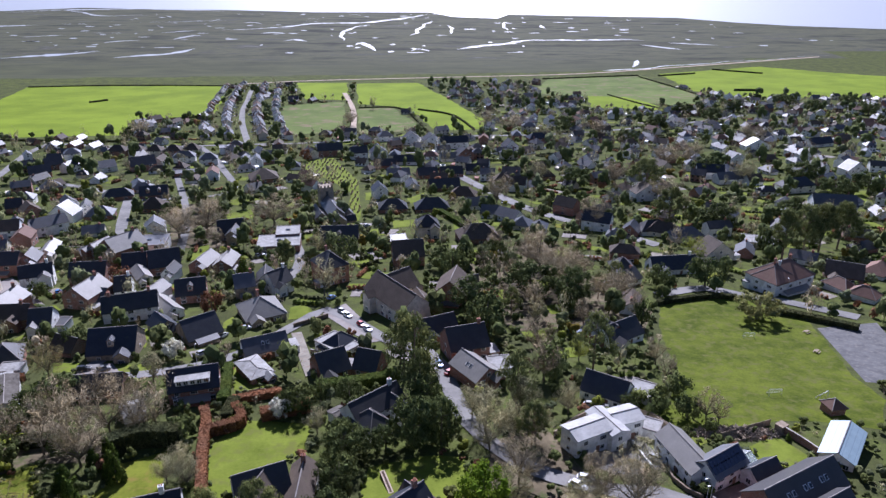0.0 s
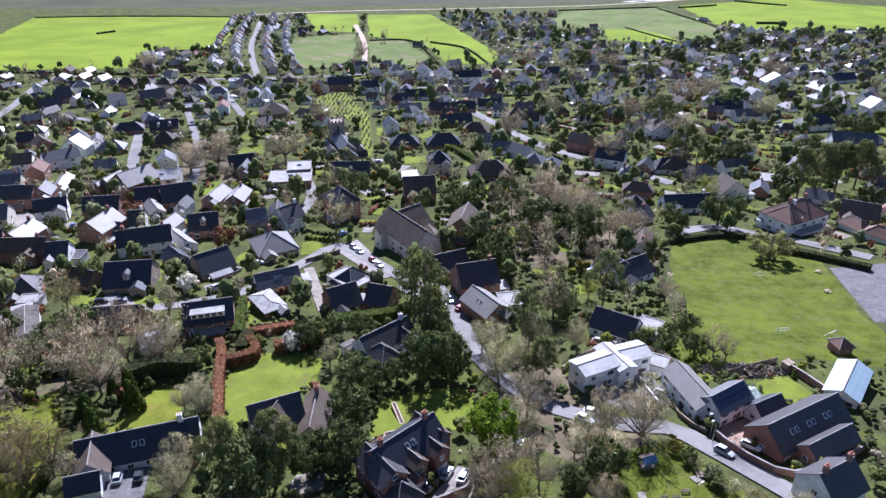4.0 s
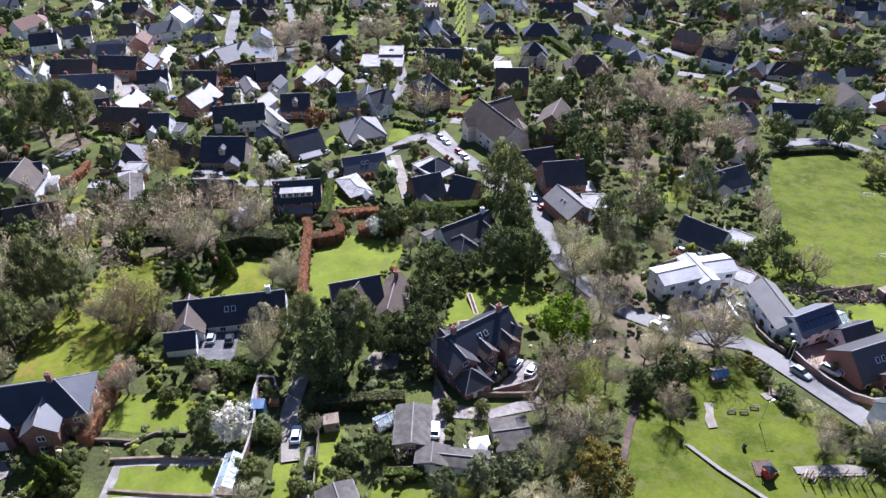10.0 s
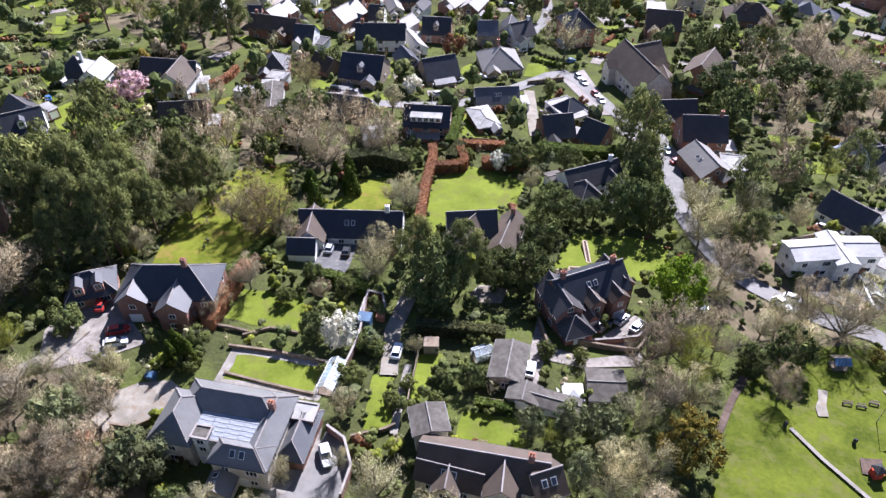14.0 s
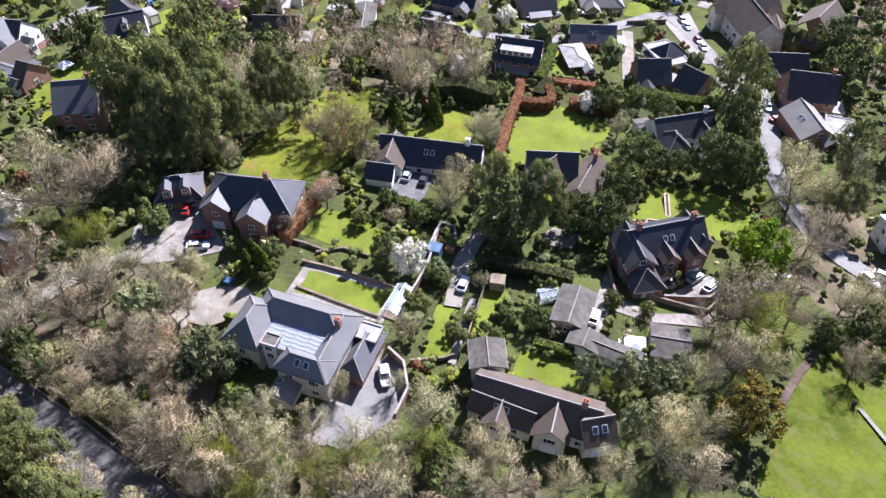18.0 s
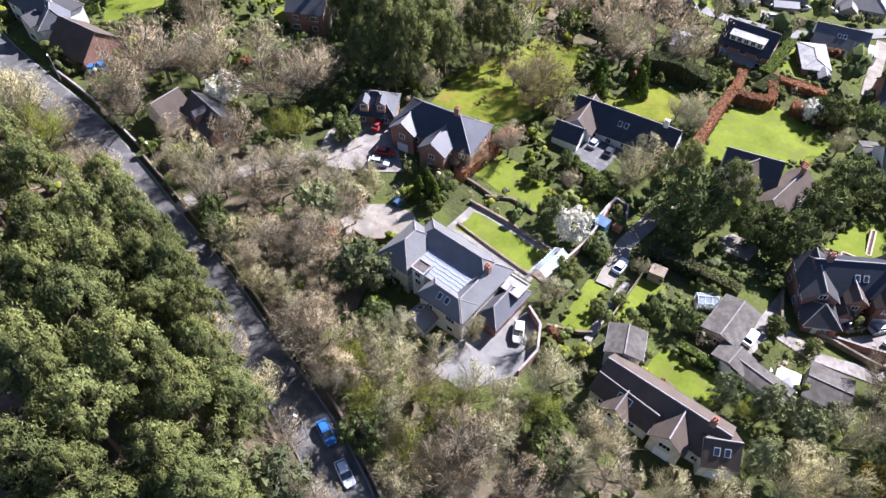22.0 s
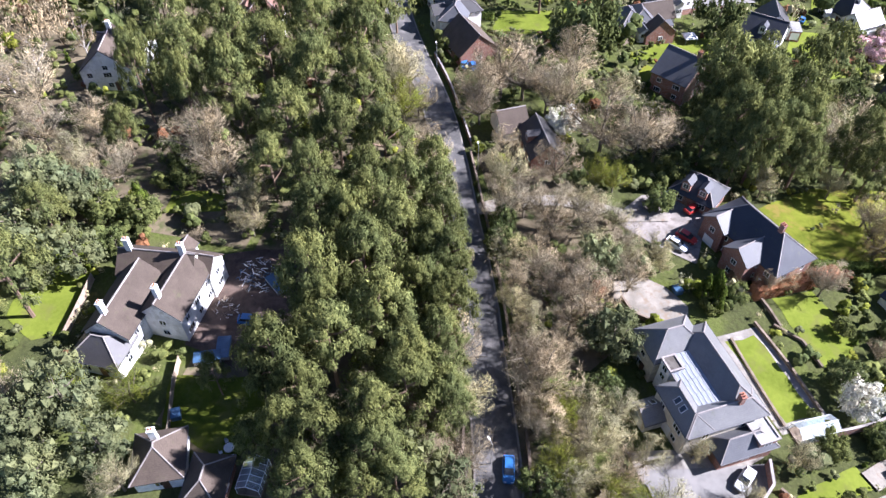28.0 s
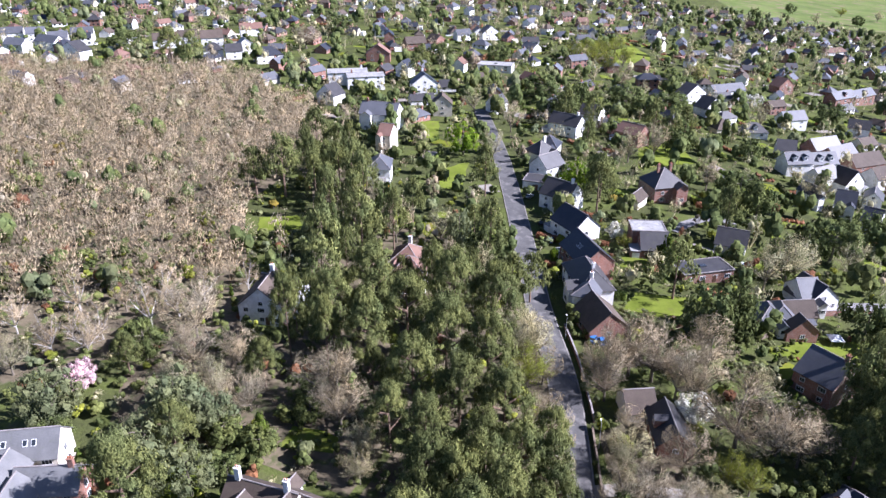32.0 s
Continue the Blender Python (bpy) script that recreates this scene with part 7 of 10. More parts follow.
tree("K", 15.9, 93.3, 4.6, 10.5)
tree("B", 7.9, 75.2, 4.9, 11.4)
tree("A", 13.2, 77.9, 4.6, 10.2)
tree("G", 13.3, 67.7, 4.8, 10.0)
tree("A", 4.1, 58.7, 4.5, 9.9)
tree("A", 8.6, 61.6, 4.2, 9.2)
tree("A", 5.2, 70.6, 4.0, 8.7)
tree("O", 0.5, 67.6, 3.1, 6.7)
tree("O", -4.5, 65.9, 3.0, 6.7)
tree("L", -7.2, 62.3, 2.4, 5.0)
tree("O", -10.1, 63.2, 2.6, 5.7)
tree("A", -48.9, 88.3, 4.7, 10.4)
tree("K", -56.0, 79.1, 2.3, 5.2)
tree("D", -51.2, 69.4, 3.1, 6.2)
tree("W", -46.9, 69.6, 3.6, 7.2)
tree("S", -61.3, 75.7, 2.1, 3.5)
tree("A", -50.6, 94.5, 4.4, 9.6)
tree("Z", -79.6, 96.2, 5.0, 14.0)
tree("Z", -74.6, 94.7, 4.6, 13.9)
tree("Z", -77.0, 90.8, 4.0, 12.1)
tree("Y", -73.5, 107.9, 2.1, 7.6)
tree("Y", -70.6, 118.7, 1.8, 6.6)
tree("A", -53.0, 114.9, 3.4, 7.5)
tree("A", -57.9, 116.4, 3.1, 6.9)
tree("D", -108.9, 113.0, 4.6, 8.6)
tree("D", -117.2, 148.4, 4.6, 8.0)
tree("D", -99.6, 152.0, 5.0, 9.0)
tree("D", -104.4, 147.2, 3.6, 6.4)
tree("D", -97.4, 124.6, 3.8, 6.8)
tree("D", -105.0, 140.6, 3.2, 5.6)
tree("D", -84.2, 126.4, 3.6, 6.6)
tree("D", -119.4, 119.8, 4.8, 9.2)
tree("B", -94.4, 142.6, 5.2, 12.4)
tree("K", -111.4, 138.6, 5.0, 11.6)
tree("K", -118.6, 128.4, 5.2, 12.2)
tree("B", -81.6, 147.4, 5.2, 11.6)
tree("K", -88.2, 149.6, 4.8, 11.2)
tree("K", -74.2, 145.0, 4.6, 10.6)
tree("B", -124.6, 140.4, 5.0, 11.4)
tree("Y", -78.4, 114.7, 2.6, 5.6)
tree("Y", -73.5, 124.4, 2.2, 6.4)
tree("Y", -75.6, 121.6, 1.9, 5.6)
tree("P", -133.1, 109.8, 6.7, 17.5)
tree("P", -131.2, 103.5, 5.8, 15.2)
tree("P", -160.7, 183.4, 9.1, 19.0)
tree("P", -152.5, 187.3, 8.4, 19.0)
tree("P", -200.9, 181.9, 8.4, 19.0)
tree("D", -125.4, 113.9, 4.5, 9.0)
tree("B", -96.2, 137.3, 4.5, 10.3)
tree("K", -86.3, 137.7, 5.1, 11.7)
tree("K", -78.6, 135.6, 5.6, 13.0)
tree("B", -72.8, 136.6, 4.9, 11.3)
tree("B", -103.6, 127.8, 4.7, 10.8)
tree("A", -109.3, 126.4, 5.2, 11.4)
tree("B", -108.8, 112.6, 5.6, 12.9)
tree("A", -105.7, 102.2, 5.6, 12.3)
tree("A", -98.5, 106.6, 5.0, 11.1)
tree("A", -108.9, 97.1, 5.9, 13.1)
tree("P", -114.2, 90.6, 6.5, 17.0)
tree("P", -114.2, 81.7, 6.9, 18.1)
tree("P", -102.4, 81.7, 6.0, 15.7)
tree("P", -105.8, 72.6, 6.5, 16.9)
tree("P", -127.7, 88.8, 6.2, 16.1)
tree("P", -98.3, 84.1, 4.8, 12.6)
tree("A", -95.6, 91.9, 3.7, 8.2)
tree("P", -99.4, 71.3, 4.6, 12.0)
tree("P", -105.7, 67.0, 4.7, 12.2)
tree("A", -95.6, 76.4, 3.5, 7.7)
tree("B", -70.7, 69.6, 2.1, 6.0)
tree("B", -70.4, 65.7, 2.2, 6.0)
tree("B", -71.6, 75.3, 2.1, 6.0)
tree("Y", -71.0, 56.5, 1.8, 6.4)
tree("Y", -67.8, 55.3, 1.9, 6.9)
tree("Y", -70.6, 54.3, 1.6, 5.6)
tree("S", -67.2, 54.2, 1.9, 3.3)
tree("S", -92.6, 53.8, 3.0, 5.1)
tree("S", -100.5, 59.7, 3.4, 5.8)
tree("A", -79.2, 48.3, 3.0, 6.5)
tree("B", -81.0, 43.4, 3.4, 7.9)
tree("A", -76.5, 48.6, 2.5, 5.4)
tree("O", -76.5, 36.7, 4.2, 9.3)
tree("O", -62.9, 36.3, 3.1, 6.8)
tree("K", -68.4, 32.7, 4.9, 11.2)
tree("B", -73.7, 31.6, 4.1, 9.4)
tree("B", -72.7, 41.4, 3.7, 8.6)
tree("S", -40.2, 62.0, 2.3, 3.9)
tree("S", -42.0, 70.1, 1.9, 3.3)
tree("A", -39.4, 56.6, 2.5, 5.4)
tree("S", -45.7, 62.3, 1.3, 2.2)
tree("S", -39.7, 69.7, 1.7, 2.9)
tree("A", -33.3, 72.2, 1.7, 5.0)
tree("S", -31.4, 64.7, 1.5, 2.5)
tree("S", -26.4, 67.4, 1.8, 3.1)
tree("D", -22.1, 69.2, 2.0, 5.0)
tree("S", -32.5, 60.3, 1.6, 2.7)
tree("S", -26.0, 63.4, 1.4, 2.4)
tree("S", -20.6, 70.8, 1.8, 3.1)
tree("S", -12.3, 81.1, 1.9, 3.3)
tree("S", -5.9, 82.1, 1.7, 3.0)
tree("O", 2.6, 73.2, 2.0, 4.4)
tree("O", 1.8, 65.1, 2.6, 5.7)
tree("D", 28.2, 96.1, 4.2, 8.4)
tree("B", 26.9, 86.9, 3.5, 8.0)
tree("A", 23.7, 101.6, 3.5, 7.6)
tree("D", 21.8, 92.3, 2.9, 5.8)
tree("A", 26.5, 104.7, 4.4, 9.7)
tree("B", 37.8, 106.7, 5.6, 12.9)
tree("B", 31.8, 111.6, 4.6, 10.6)
tree("S", 52.4, 148.1, 4.3, 6.0)
tree("A", 10.2, 137.7, 5.8, 12.8)
tree("A", 15.6, 134.8, 4.5, 9.9)
tree("A", 19.0, 145.1, 5.4, 11.9)
tree("P", -5.7, 150.7, 5.5, 14.3)
tree("D", -4.0, 147.0, 4.4, 11.0)
tree("P", -10.8, 166.3, 6.7, 17.4)
tree("D", -17.4, 125.4, 3.8, 7.4)
tree("D", -22.0, 122.5, 4.8, 9.7)
tree("D", -22.4, 129.0, 4.6, 8.0)
tree("D", -6.7, 131.0, 5.4, 13.0)
tree("D", -0.4, 131.6, 4.4, 12.0)
tree("D", -13.0, 129.6, 3.4, 6.4)
tree("P", 20.4, 131.0, 4.0, 10.5)
tree("D", 30.3, 166.8, 5.3, 10.6)
tree("K", 29.2, 181.5, 5.7, 13.0)
tree("L", 40.1, 178.2, 3.6, 7.5)
tree("D", 46.6, 148.6, 2.6, 4.6)
tree("D", -36.2, 145.9, 3.9, 7.8)
tree("W", -40.0, 143.6, 2.8, 5.6)
tree("D", -24.1, 151.8, 3.5, 7.1)
tree("D", -31.9, 153.0, 3.2, 6.3)
tree("S", -49.9, 145.5, 2.0, 3.4)
tree("W", -80.0, 179.6, 3.1, 6.2)
tree("A", -80.9, 166.7, 3.6, 7.9)
tree("D", -38.7, 146.8, 3.1, 6.2)
tree("K", -110.0, 47.0, 8.4, 16.0)
tree("B", -106.8, 53.2, 6.7, 15.5)
tree("P", -94.3, 97.8, 5.0, 13.1)
tree("P", -101.7, 98.9, 5.8, 15.1)
tree("P", -105.3, 86.8, 6.2, 16.2)
tree("P", -99.9, 75.0, 6.4, 16.6)
tree("P", -114.0, 75.7, 6.2, 16.1)
tree("P", -122.9, 77.8, 7.1, 18.5)
tree("P", -120.6, 98.2, 5.5, 14.4)
tree("B", -115.2, 105.7, 5.6, 12.8)
tree("B", -105.1, 119.1, 5.7, 13.0)
tree("B", -99.7, 130.8, 5.1, 11.8)
tree("B", -86.5, 132.1, 5.7, 13.0)
tree("W", -116.7, 40.6, 3.8, 7.0)
tree("L", -99.6, 42.9, 3.8, 7.9)
tree("K", -101.8, 35.3, 4.8, 11.0)
tree("B", -112.0, 27.0, 3.4, 6.4)
tree("B", -123.8, 42.3, 6.0, 13.8)
tree("B", -134.5, 47.3, 6.4, 14.6)
tree("B", -86.2, 36.9, 4.4, 10.2)
tree("B", -88.8, 31.2, 4.9, 11.3)
tree("B", -92.4, 27.0, 4.6, 10.6)
tree("B", -91.6, 22.8, 4.4, 10.4)
tree("A", -78.8, 43.0, 2.9, 6.4)
tree("A", -87.6, 43.4, 3.1, 6.7)
tree("S", -69.5, 59.7, 2.2, 3.7)
tree("O", -60.3, 34.5, 4.3, 9.5)
tree("O", -62.7, 31.5, 2.6, 5.8)
tree("K", -65.6, 29.1, 3.9, 9.0)
tree("K", -72.9, 27.8, 4.1, 9.3)
tree("B", -74.6, 21.2, 3.6, 7.2)
tree("A", -80.9, 21.3, 3.7, 8.2)
tree("K", -56.5, 21.3, 4.9, 11.2)
tree("K", -57.1, 20.2, 4.1, 9.3)
tree("L", -49.8, 22.8, 4.0, 8.4)
tree("A", -49.6, 27.8, 3.2, 7.1)
tree("A", -44.1, 29.1, 3.6, 7.8)
tree("A", -41.0, 33.8, 3.2, 7.0)
tree("B", -48.4, 19.5, 3.9, 9.0)
tree("L", -40.0, 21.3, 4.2, 8.8)
tree("L", -34.9, 26.8, 4.2, 8.7)
tree("K", -28.2, 28.0, 4.4, 10.2)
tree("A", -26.9, 33.7, 3.4, 7.5)
tree("L", -24.4, 38.3, 3.8, 8.0)
tree("A", -27.4, 42.9, 3.5, 7.8)
tree("D", -19.5, 35.1, 3.4, 6.8)
tree("K", -17.1, 41.3, 3.4, 7.9)
tree("B", -12.4, 39.1, 4.1, 9.4)
tree("A", -5.9, 42.9, 3.8, 8.4)
tree("A", -1.0, 48.5, 3.5, 7.7)
tree("A", 4.1, 55.8, 4.0, 8.9)
tree("B", 9.5, 53.1, 4.4, 10.1)
tree("O", -0.5, 57.9, 2.9, 6.4)
tree("A", -34.7, 46.2, 2.1, 5.0)
tree("P", -77.8, 7.6, 5.3, 13.8)
tree("P", -70.5, 8.4, 3.9, 10.1)
tree("P", -70.0, 4.8, 5.1, 13.2)
tree("P", -60.4, 7.0, 4.8, 12.5)
tree("P", -51.9, 6.9, 4.3, 11.1)
tree("P", -61.1, 1.8, 4.8, 12.5)
tree("P", -78.2, 7.2, 4.5, 11.6)
tree("A", -41.7, 41.2, 2.5, 5.5)
tree("P", -73.6, -3.0, 6.7, 17.5)
tree("P", -70.3, -10.9, 7.0, 18.2)
tree("P", -63.3, -1.3, 6.4, 16.6)
tree("P", -54.6, 2.2, 5.7, 14.9)
tree("P", -58.7, -8.6, 6.2, 16.2)
tree("P", -47.3, -3.8, 5.9, 15.3)
tree("P", -50.0, 6.5, 4.6, 11.9)
tree("O", -43.3, 2.3, 4.1, 9.0)
tree("P", -57.2, -16.2, 6.2, 16.1)
tree("P", -85.6, -0.8, 6.4, 16.6)
tree("P", -66.0, 7.2, 5.0, 12.9)
tree("P", -84.5, -9.4, 6.3, 16.5)
tree("P", -56.8, 7.5, 4.0, 10.4)
tree("A", -72.6, 8.8, 3.5, 7.7)
tree("B", -53.0, 21.0, 5.9, 13.5)
tree("B", -47.9, 20.3, 3.9, 9.0)
tree("L", -47.6, 22.9, 3.6, 7.5)
tree("A", -39.6, 25.0, 3.8, 8.4)
tree("D", -52.5, 30.5, 2.9, 5.8)
tree("L", -33.0, 31.8, 3.8, 8.0)
tree("D", -38.2, 18.0, 3.4, 6.8)
tree("L", -31.4, 20.5, 4.0, 8.5)
tree("K", -25.9, 23.5, 5.0, 11.5)
tree("A", -28.0, 16.4, 4.3, 9.4)
tree("A", -24.9, 30.6, 4.1, 9.0)
tree("K", -18.4, 28.4, 4.3, 9.9)
tree("A", -16.5, 35.8, 4.1, 9.0)
tree("O", -57.1, -45.8, 5.5, 12.0)
tree("O", -53.7, -49.7, 4.7, 10.3)
tree("O", -49.9, -39.9, 4.1, 9.0)
tree("L", -58.8, -38.1, 3.8, 8.0)
tree("O", -46.6, -46.8, 4.1, 9.1)
tree("A", -45.2, -37.2, 3.6, 7.9)
tree("P", -66.3, -10.8, 5.0, 12.9)
tree("P", -50.4, 1.4, 6.0, 15.5)
tree("P", -45.3, -10.8, 5.5, 14.3)
tree("P", -43.0, -3.6, 5.4, 14.1)
tree("P", -39.6, -12.3, 5.0, 13.1)
tree("P", -38.7, -5.4, 4.3, 11.2)
tree("P", -39.7, -1.1, 4.3, 11.3)
tree("O", -38.9, 5.8, 4.0, 8.9)
tree("P", -83.0, -4.9, 6.3, 16.3)
tree("P", -79.9, 2.3, 6.2, 16.1)
tree("P", -75.1, 7.9, 4.8, 12.5)
tree("P", -93.5, -1.7, 5.8, 15.0)
tree("P", -91.5, 5.2, 5.7, 14.8)
tree("P", -95.6, -11.5, 5.8, 15.2)
tree("P", -100.6, -18.8, 5.1, 13.2)
tree("P", -107.4, -6.2, 6.2, 16.2)
tree("P", -105.2, 2.2, 6.2, 16.0)
tree("P", -111.1, -15.6, 6.4, 16.6)
tree("A", -98.4, -23.0, 4.6, 10.0)
tree("B", -110.8, -32.3, 7.0, 16.0)
tree("P", -124.9, -27.1, 6.4, 16.6)
tree("P", -132.8, -36.7, 6.7, 17.4)
tree("P", -131.0, -19.4, 7.1, 18.5)
tree("P", -124.9, -10.2, 6.9, 17.8)
tree("P", -142.1, -29.3, 7.6, 19.0)
tree("P", -146.9, -42.0, 6.6, 17.2)
tree("P", -120.8, -1.2, 6.7, 17.4)
tree("P", -143.8, -10.0, 7.6, 19.0)
tree("P", -142.1, -0.2, 6.9, 17.9)
tree("L", -123.0, 7.1, 5.7, 12.1)
tree("A", -137.9, 5.9, 5.6, 12.3)
tree("P", -151.9, 3.5, 6.0, 15.5)
tree("P", -116.1, -47.5, 4.0, 10.5)
tree("B", -121.5, -54.7, 4.8, 11.1)
tree("B", -119.0, -64.1, 5.4, 12.5)
tree("B", -131.4, -68.5, 7.1, 16.0)
tree("A", -109.2, -55.1, 5.1, 11.2)
tree("O", -102.6, -60.1, 6.1, 12.0)
tree("O", -89.7, -59.5, 6.2, 12.0)
tree("O", -100.7, -51.8, 4.3, 9.5)
tree("S", -96.7, -42.2, 3.4, 5.7)
tree("S", -98.4, -49.2, 3.8, 6.0)
tree("P", -92.1, -55.7, 4.7, 12.1)
tree("O", -82.4, -56.4, 3.0, 6.7)
tree("A", -91.9, -22.8, 3.9, 8.6)
tree("S", -107.2, -35.6, 3.3, 5.6)
tree("A", -102.1, 8.4, 4.6, 10.2)
tree("A", -91.8, 8.9, 3.9, 8.6)
tree("A", -69.8, 20.4, 3.1, 6.8)
tree("D", -83.9, 21.0, 3.3, 6.7)
tree("B", -78.2, 26.1, 3.7, 8.5)
tree("K", -71.5, 30.4, 3.6, 8.3)
tree("K", -85.1, 30.7, 3.4, 7.8)
tree("A", -79.9, 36.6, 3.8, 8.4)
tree("A", -101.0, 25.4, 4.4, 9.6)
tree("A", -91.8, 36.8, 3.9, 8.6)
tree("L", -98.0, 46.2, 3.4, 7.2)
tree("A", -90.1, 40.5, 3.6, 7.9)
tree("K", -60.8, 20.0, 3.3, 7.7)
tree("B", -59.6, 26.5, 3.4, 7.8)
tree("A", -43.8, 26.4, 4.3, 9.4)
tree("A", -48.4, 32.1, 3.3, 7.2)
tree("A", -36.8, 22.1, 4.5, 9.9)
tree("K", -38.7, 28.9, 3.9, 8.9)
tree("K", -126.6, 24.1, 5.9, 13.6)
tree("K", -130.1, 34.6, 7.9, 16.0)
tree("B", -124.5, 38.6, 5.4, 12.4)
tree("K", -121.9, 23.4, 5.2, 12.0)
tree("A", -126.3, 54.6, 4.4, 9.7)
tree("K", -107.0, 57.8, 5.7, 13.2)
tree("P", -134.4, 82.7, 5.5, 14.4)
tree("P", -124.1, 83.6, 6.0, 15.6)
tree("P", -119.0, 73.7, 5.1, 13.2)
tree("A", -119.4, 93.2, 5.4, 11.9)
tree("B", -106.1, 91.3, 5.8, 13.2)
tree("M", -152.0, 137.9, 6.0, 8.0)
tree("O", -98.2, -82.1, 5.8, 12.0)
tree("M", -109.7, -83.5, 3.5, 6.6)
tree("O", -99.9, -56.6, 4.9, 10.7)
tree("O", -85.2, -50.5, 4.5, 9.8)
tree("B", -105.9, -53.6, 4.4, 10.2)
tree("B", -105.5, -29.1, 5.8, 13.3)
tree("Y", -99.5, -42.8, 2.1, 7.6)
tree("O", -117.0, -51.1, 2.9, 6.5)
tree("A", -134.6, 6.4, 5.5, 12.1)
tree("K", -131.5, 29.8, 7.3, 16.0)
tree("D", -151.8, 51.9, 7.0, 13.9)
tree("D", -150.4, 57.2, 5.6, 11.2)
tree("Y", -187.5, 48.5, 4.1, 10.0)
tree("A", -187.8, 83.4, 7.7, 15.0)
tree("A", -180.5, 74.9, 5.8, 12.7)
tree("A", -193.4, 105.3, 6.4, 14.1)
tree("F", -242.4, 27.0, 5.9, 11.9)
tree("P", -226.1, 33.0, 6.0, 15.5)
tree("D", -259.1, 36.9, 5.3, 10.6)
tree("D", -179.7, -3.6, 6.1, 12.2)
tree("P", -160.8, 8.7, 4.9, 12.7)
tree("A", -271.8, -4.4, 6.5, 14.4)
tree("F", -278.8, -16.1, 6.7, 13.4)
tree("D", -284.1, -52.2, 5.1, 10.1)
tree("P", -133.4, -28.8, 5.5, 14.3)
tree("P", -219.1, -73.4, 7.5, 19.0)
tree("P", -252.7, -70.4, 7.3, 19.0)
tree("P", -221.7, -54.9, 6.5, 16.8)
tree("P", -218.6, -83.3, 5.7, 14.7)
tree("P", -168.0, -47.5, 6.6, 17.2)
tree("P", -176.7, -38.4, 6.8, 17.7)
tree("B", -190.7, -31.0, 6.4, 14.8)
tree("A", -192.6, -17.6, 5.7, 12.4)
tree("P", -198.8, -7.7, 3.7, 9.5)
tree("B", -293.0, 64.0, 7.2, 16.0)
tree("A", -282.8, 51.9, 6.9, 15.0)
tree("D", -301.5, 75.5, 6.2, 12.4)
tree("D", -366.9, 83.4, 10.5, 14.0)
tree("D", -367.1, 63.2, 10.5, 14.0)
tree("D", -345.0, 29.8, 9.6, 14.0)
tree("D", -379.6, 20.1, 10.4, 14.0)
tree("L", -521.9, 69.9, 10.2, 14.0)
tree("L", -513.5, 57.0, 10.0, 14.0)
tree("L", -542.8, 80.7, 10.5, 14.0)
tree("L", -497.9, 47.8, 8.5, 14.0)
tree("D", -443.5, -244.1, 10.5, 14.0)
tree("P", -410.5, -198.6, 8.8, 19.0)
tree("P", -406.6, -183.3, 6.9, 18.0)
tree("D", -2.4, 137.8, 4.0, 9.4)
tree("P", -7.6, 160.2, 7.2, 18.7)
tree("K", -12.4, 176.0, 6.2, 14.4)
tree("A", -29.9, 136.6, 3.3, 7.3)
tree("B", -126.3, 311.7, 12.0, 16.0)
tree("B", -116.5, 323.1, 12.0, 16.0)
tree("B", -86.4, 336.2, 12.0, 16.0)
tree("A", -44.3, 234.7, 7.0, 15.0)
tree("D", -43.8, 275.3, 6.5, 12.9)
tree("A", -54.7, 283.0, 5.9, 13.1)
tree("Y", -77.9, 248.9, 3.9, 10.0)
tree("D", 3.8, 256.0, 6.0, 12.0)
tree("D", 8.4, 265.4, 5.5, 11.1)
tree("D", 11.1, 214.5, 8.3, 14.0)
tree("D", 14.2, 198.9, 6.9, 13.8)
tree("D", -0.8, 267.4, 4.9, 9.8)
tree("K", 40.2, 265.0, 12.0, 16.0)
tree("B", 46.1, 243.7, 10.4, 16.0)
tree("D", 32.4, 233.4, 9.9, 14.0)
tree("D", 47.8, 227.9, 7.9, 14.0)
tree("B", 59.7, 219.1, 8.6, 16.0)
tree("Q", 107.3, 211.6, 7.5, 10.0)
tree("K", 27.8, 164.5, 6.0, 13.7)
tree("P", 42.5, 169.9, 6.2, 16.1)
tree("B", 62.0, 175.6, 4.1, 9.4)
tree("B", 61.3, 164.5, 3.9, 9.0)
tree("D", 62.3, 156.7, 3.3, 6.7)
tree("S", 55.9, 151.7, 2.9, 5.0)
tree("D", 60.4, 143.5, 3.6, 7.1)
tree("B", 64.8, 142.9, 4.0, 9.2)
tree("S", 56.4, 133.4, 1.9, 3.2)
tree("S", 63.7, 137.6, 2.0, 3.3)
tree("A", 39.7, 112.2, 5.8, 12.8)
tree("B", 15.9, 116.3, 5.2, 12.0)
tree("A", 10.6, 129.1, 5.0, 10.9)
tree("A", 7.3, 145.3, 4.1, 9.0)
tree("A", 21.5, 133.3, 4.5, 9.9)
tree("A", 31.4, 146.1, 4.1, 9.1)
tree("P", 18.7, 149.2, 5.5, 14.3)
tree("A", 30.7, 99.9, 3.8, 8.3)
tree("A", 13.1, 109.5, 4.5, 9.8)
tree("A", 51.6, 84.4, 3.1, 6.9)
tree("A", 59.3, 84.6, 3.2, 7.1)
tree("A", 63.4, 79.5, 3.2, 7.0)
tree("Z", -109.7, 165.9, 4.8, 14.0)
tree("D", -112.9, 186.9, 4.1, 8.2)
tree("D", -149.7, 231.1, 3.4, 6.8)
tree("R", -124.1, 241.7, 5.0, 9.0)
tree("R", -80.0, 215.7, 4.3, 9.0)
tree("A", -79.9, 164.1, 4.0, 8.8)
tree("K", -63.7, 176.6, 3.3, 7.6)
tree("B", -69.3, 139.3, 4.9, 11.4)
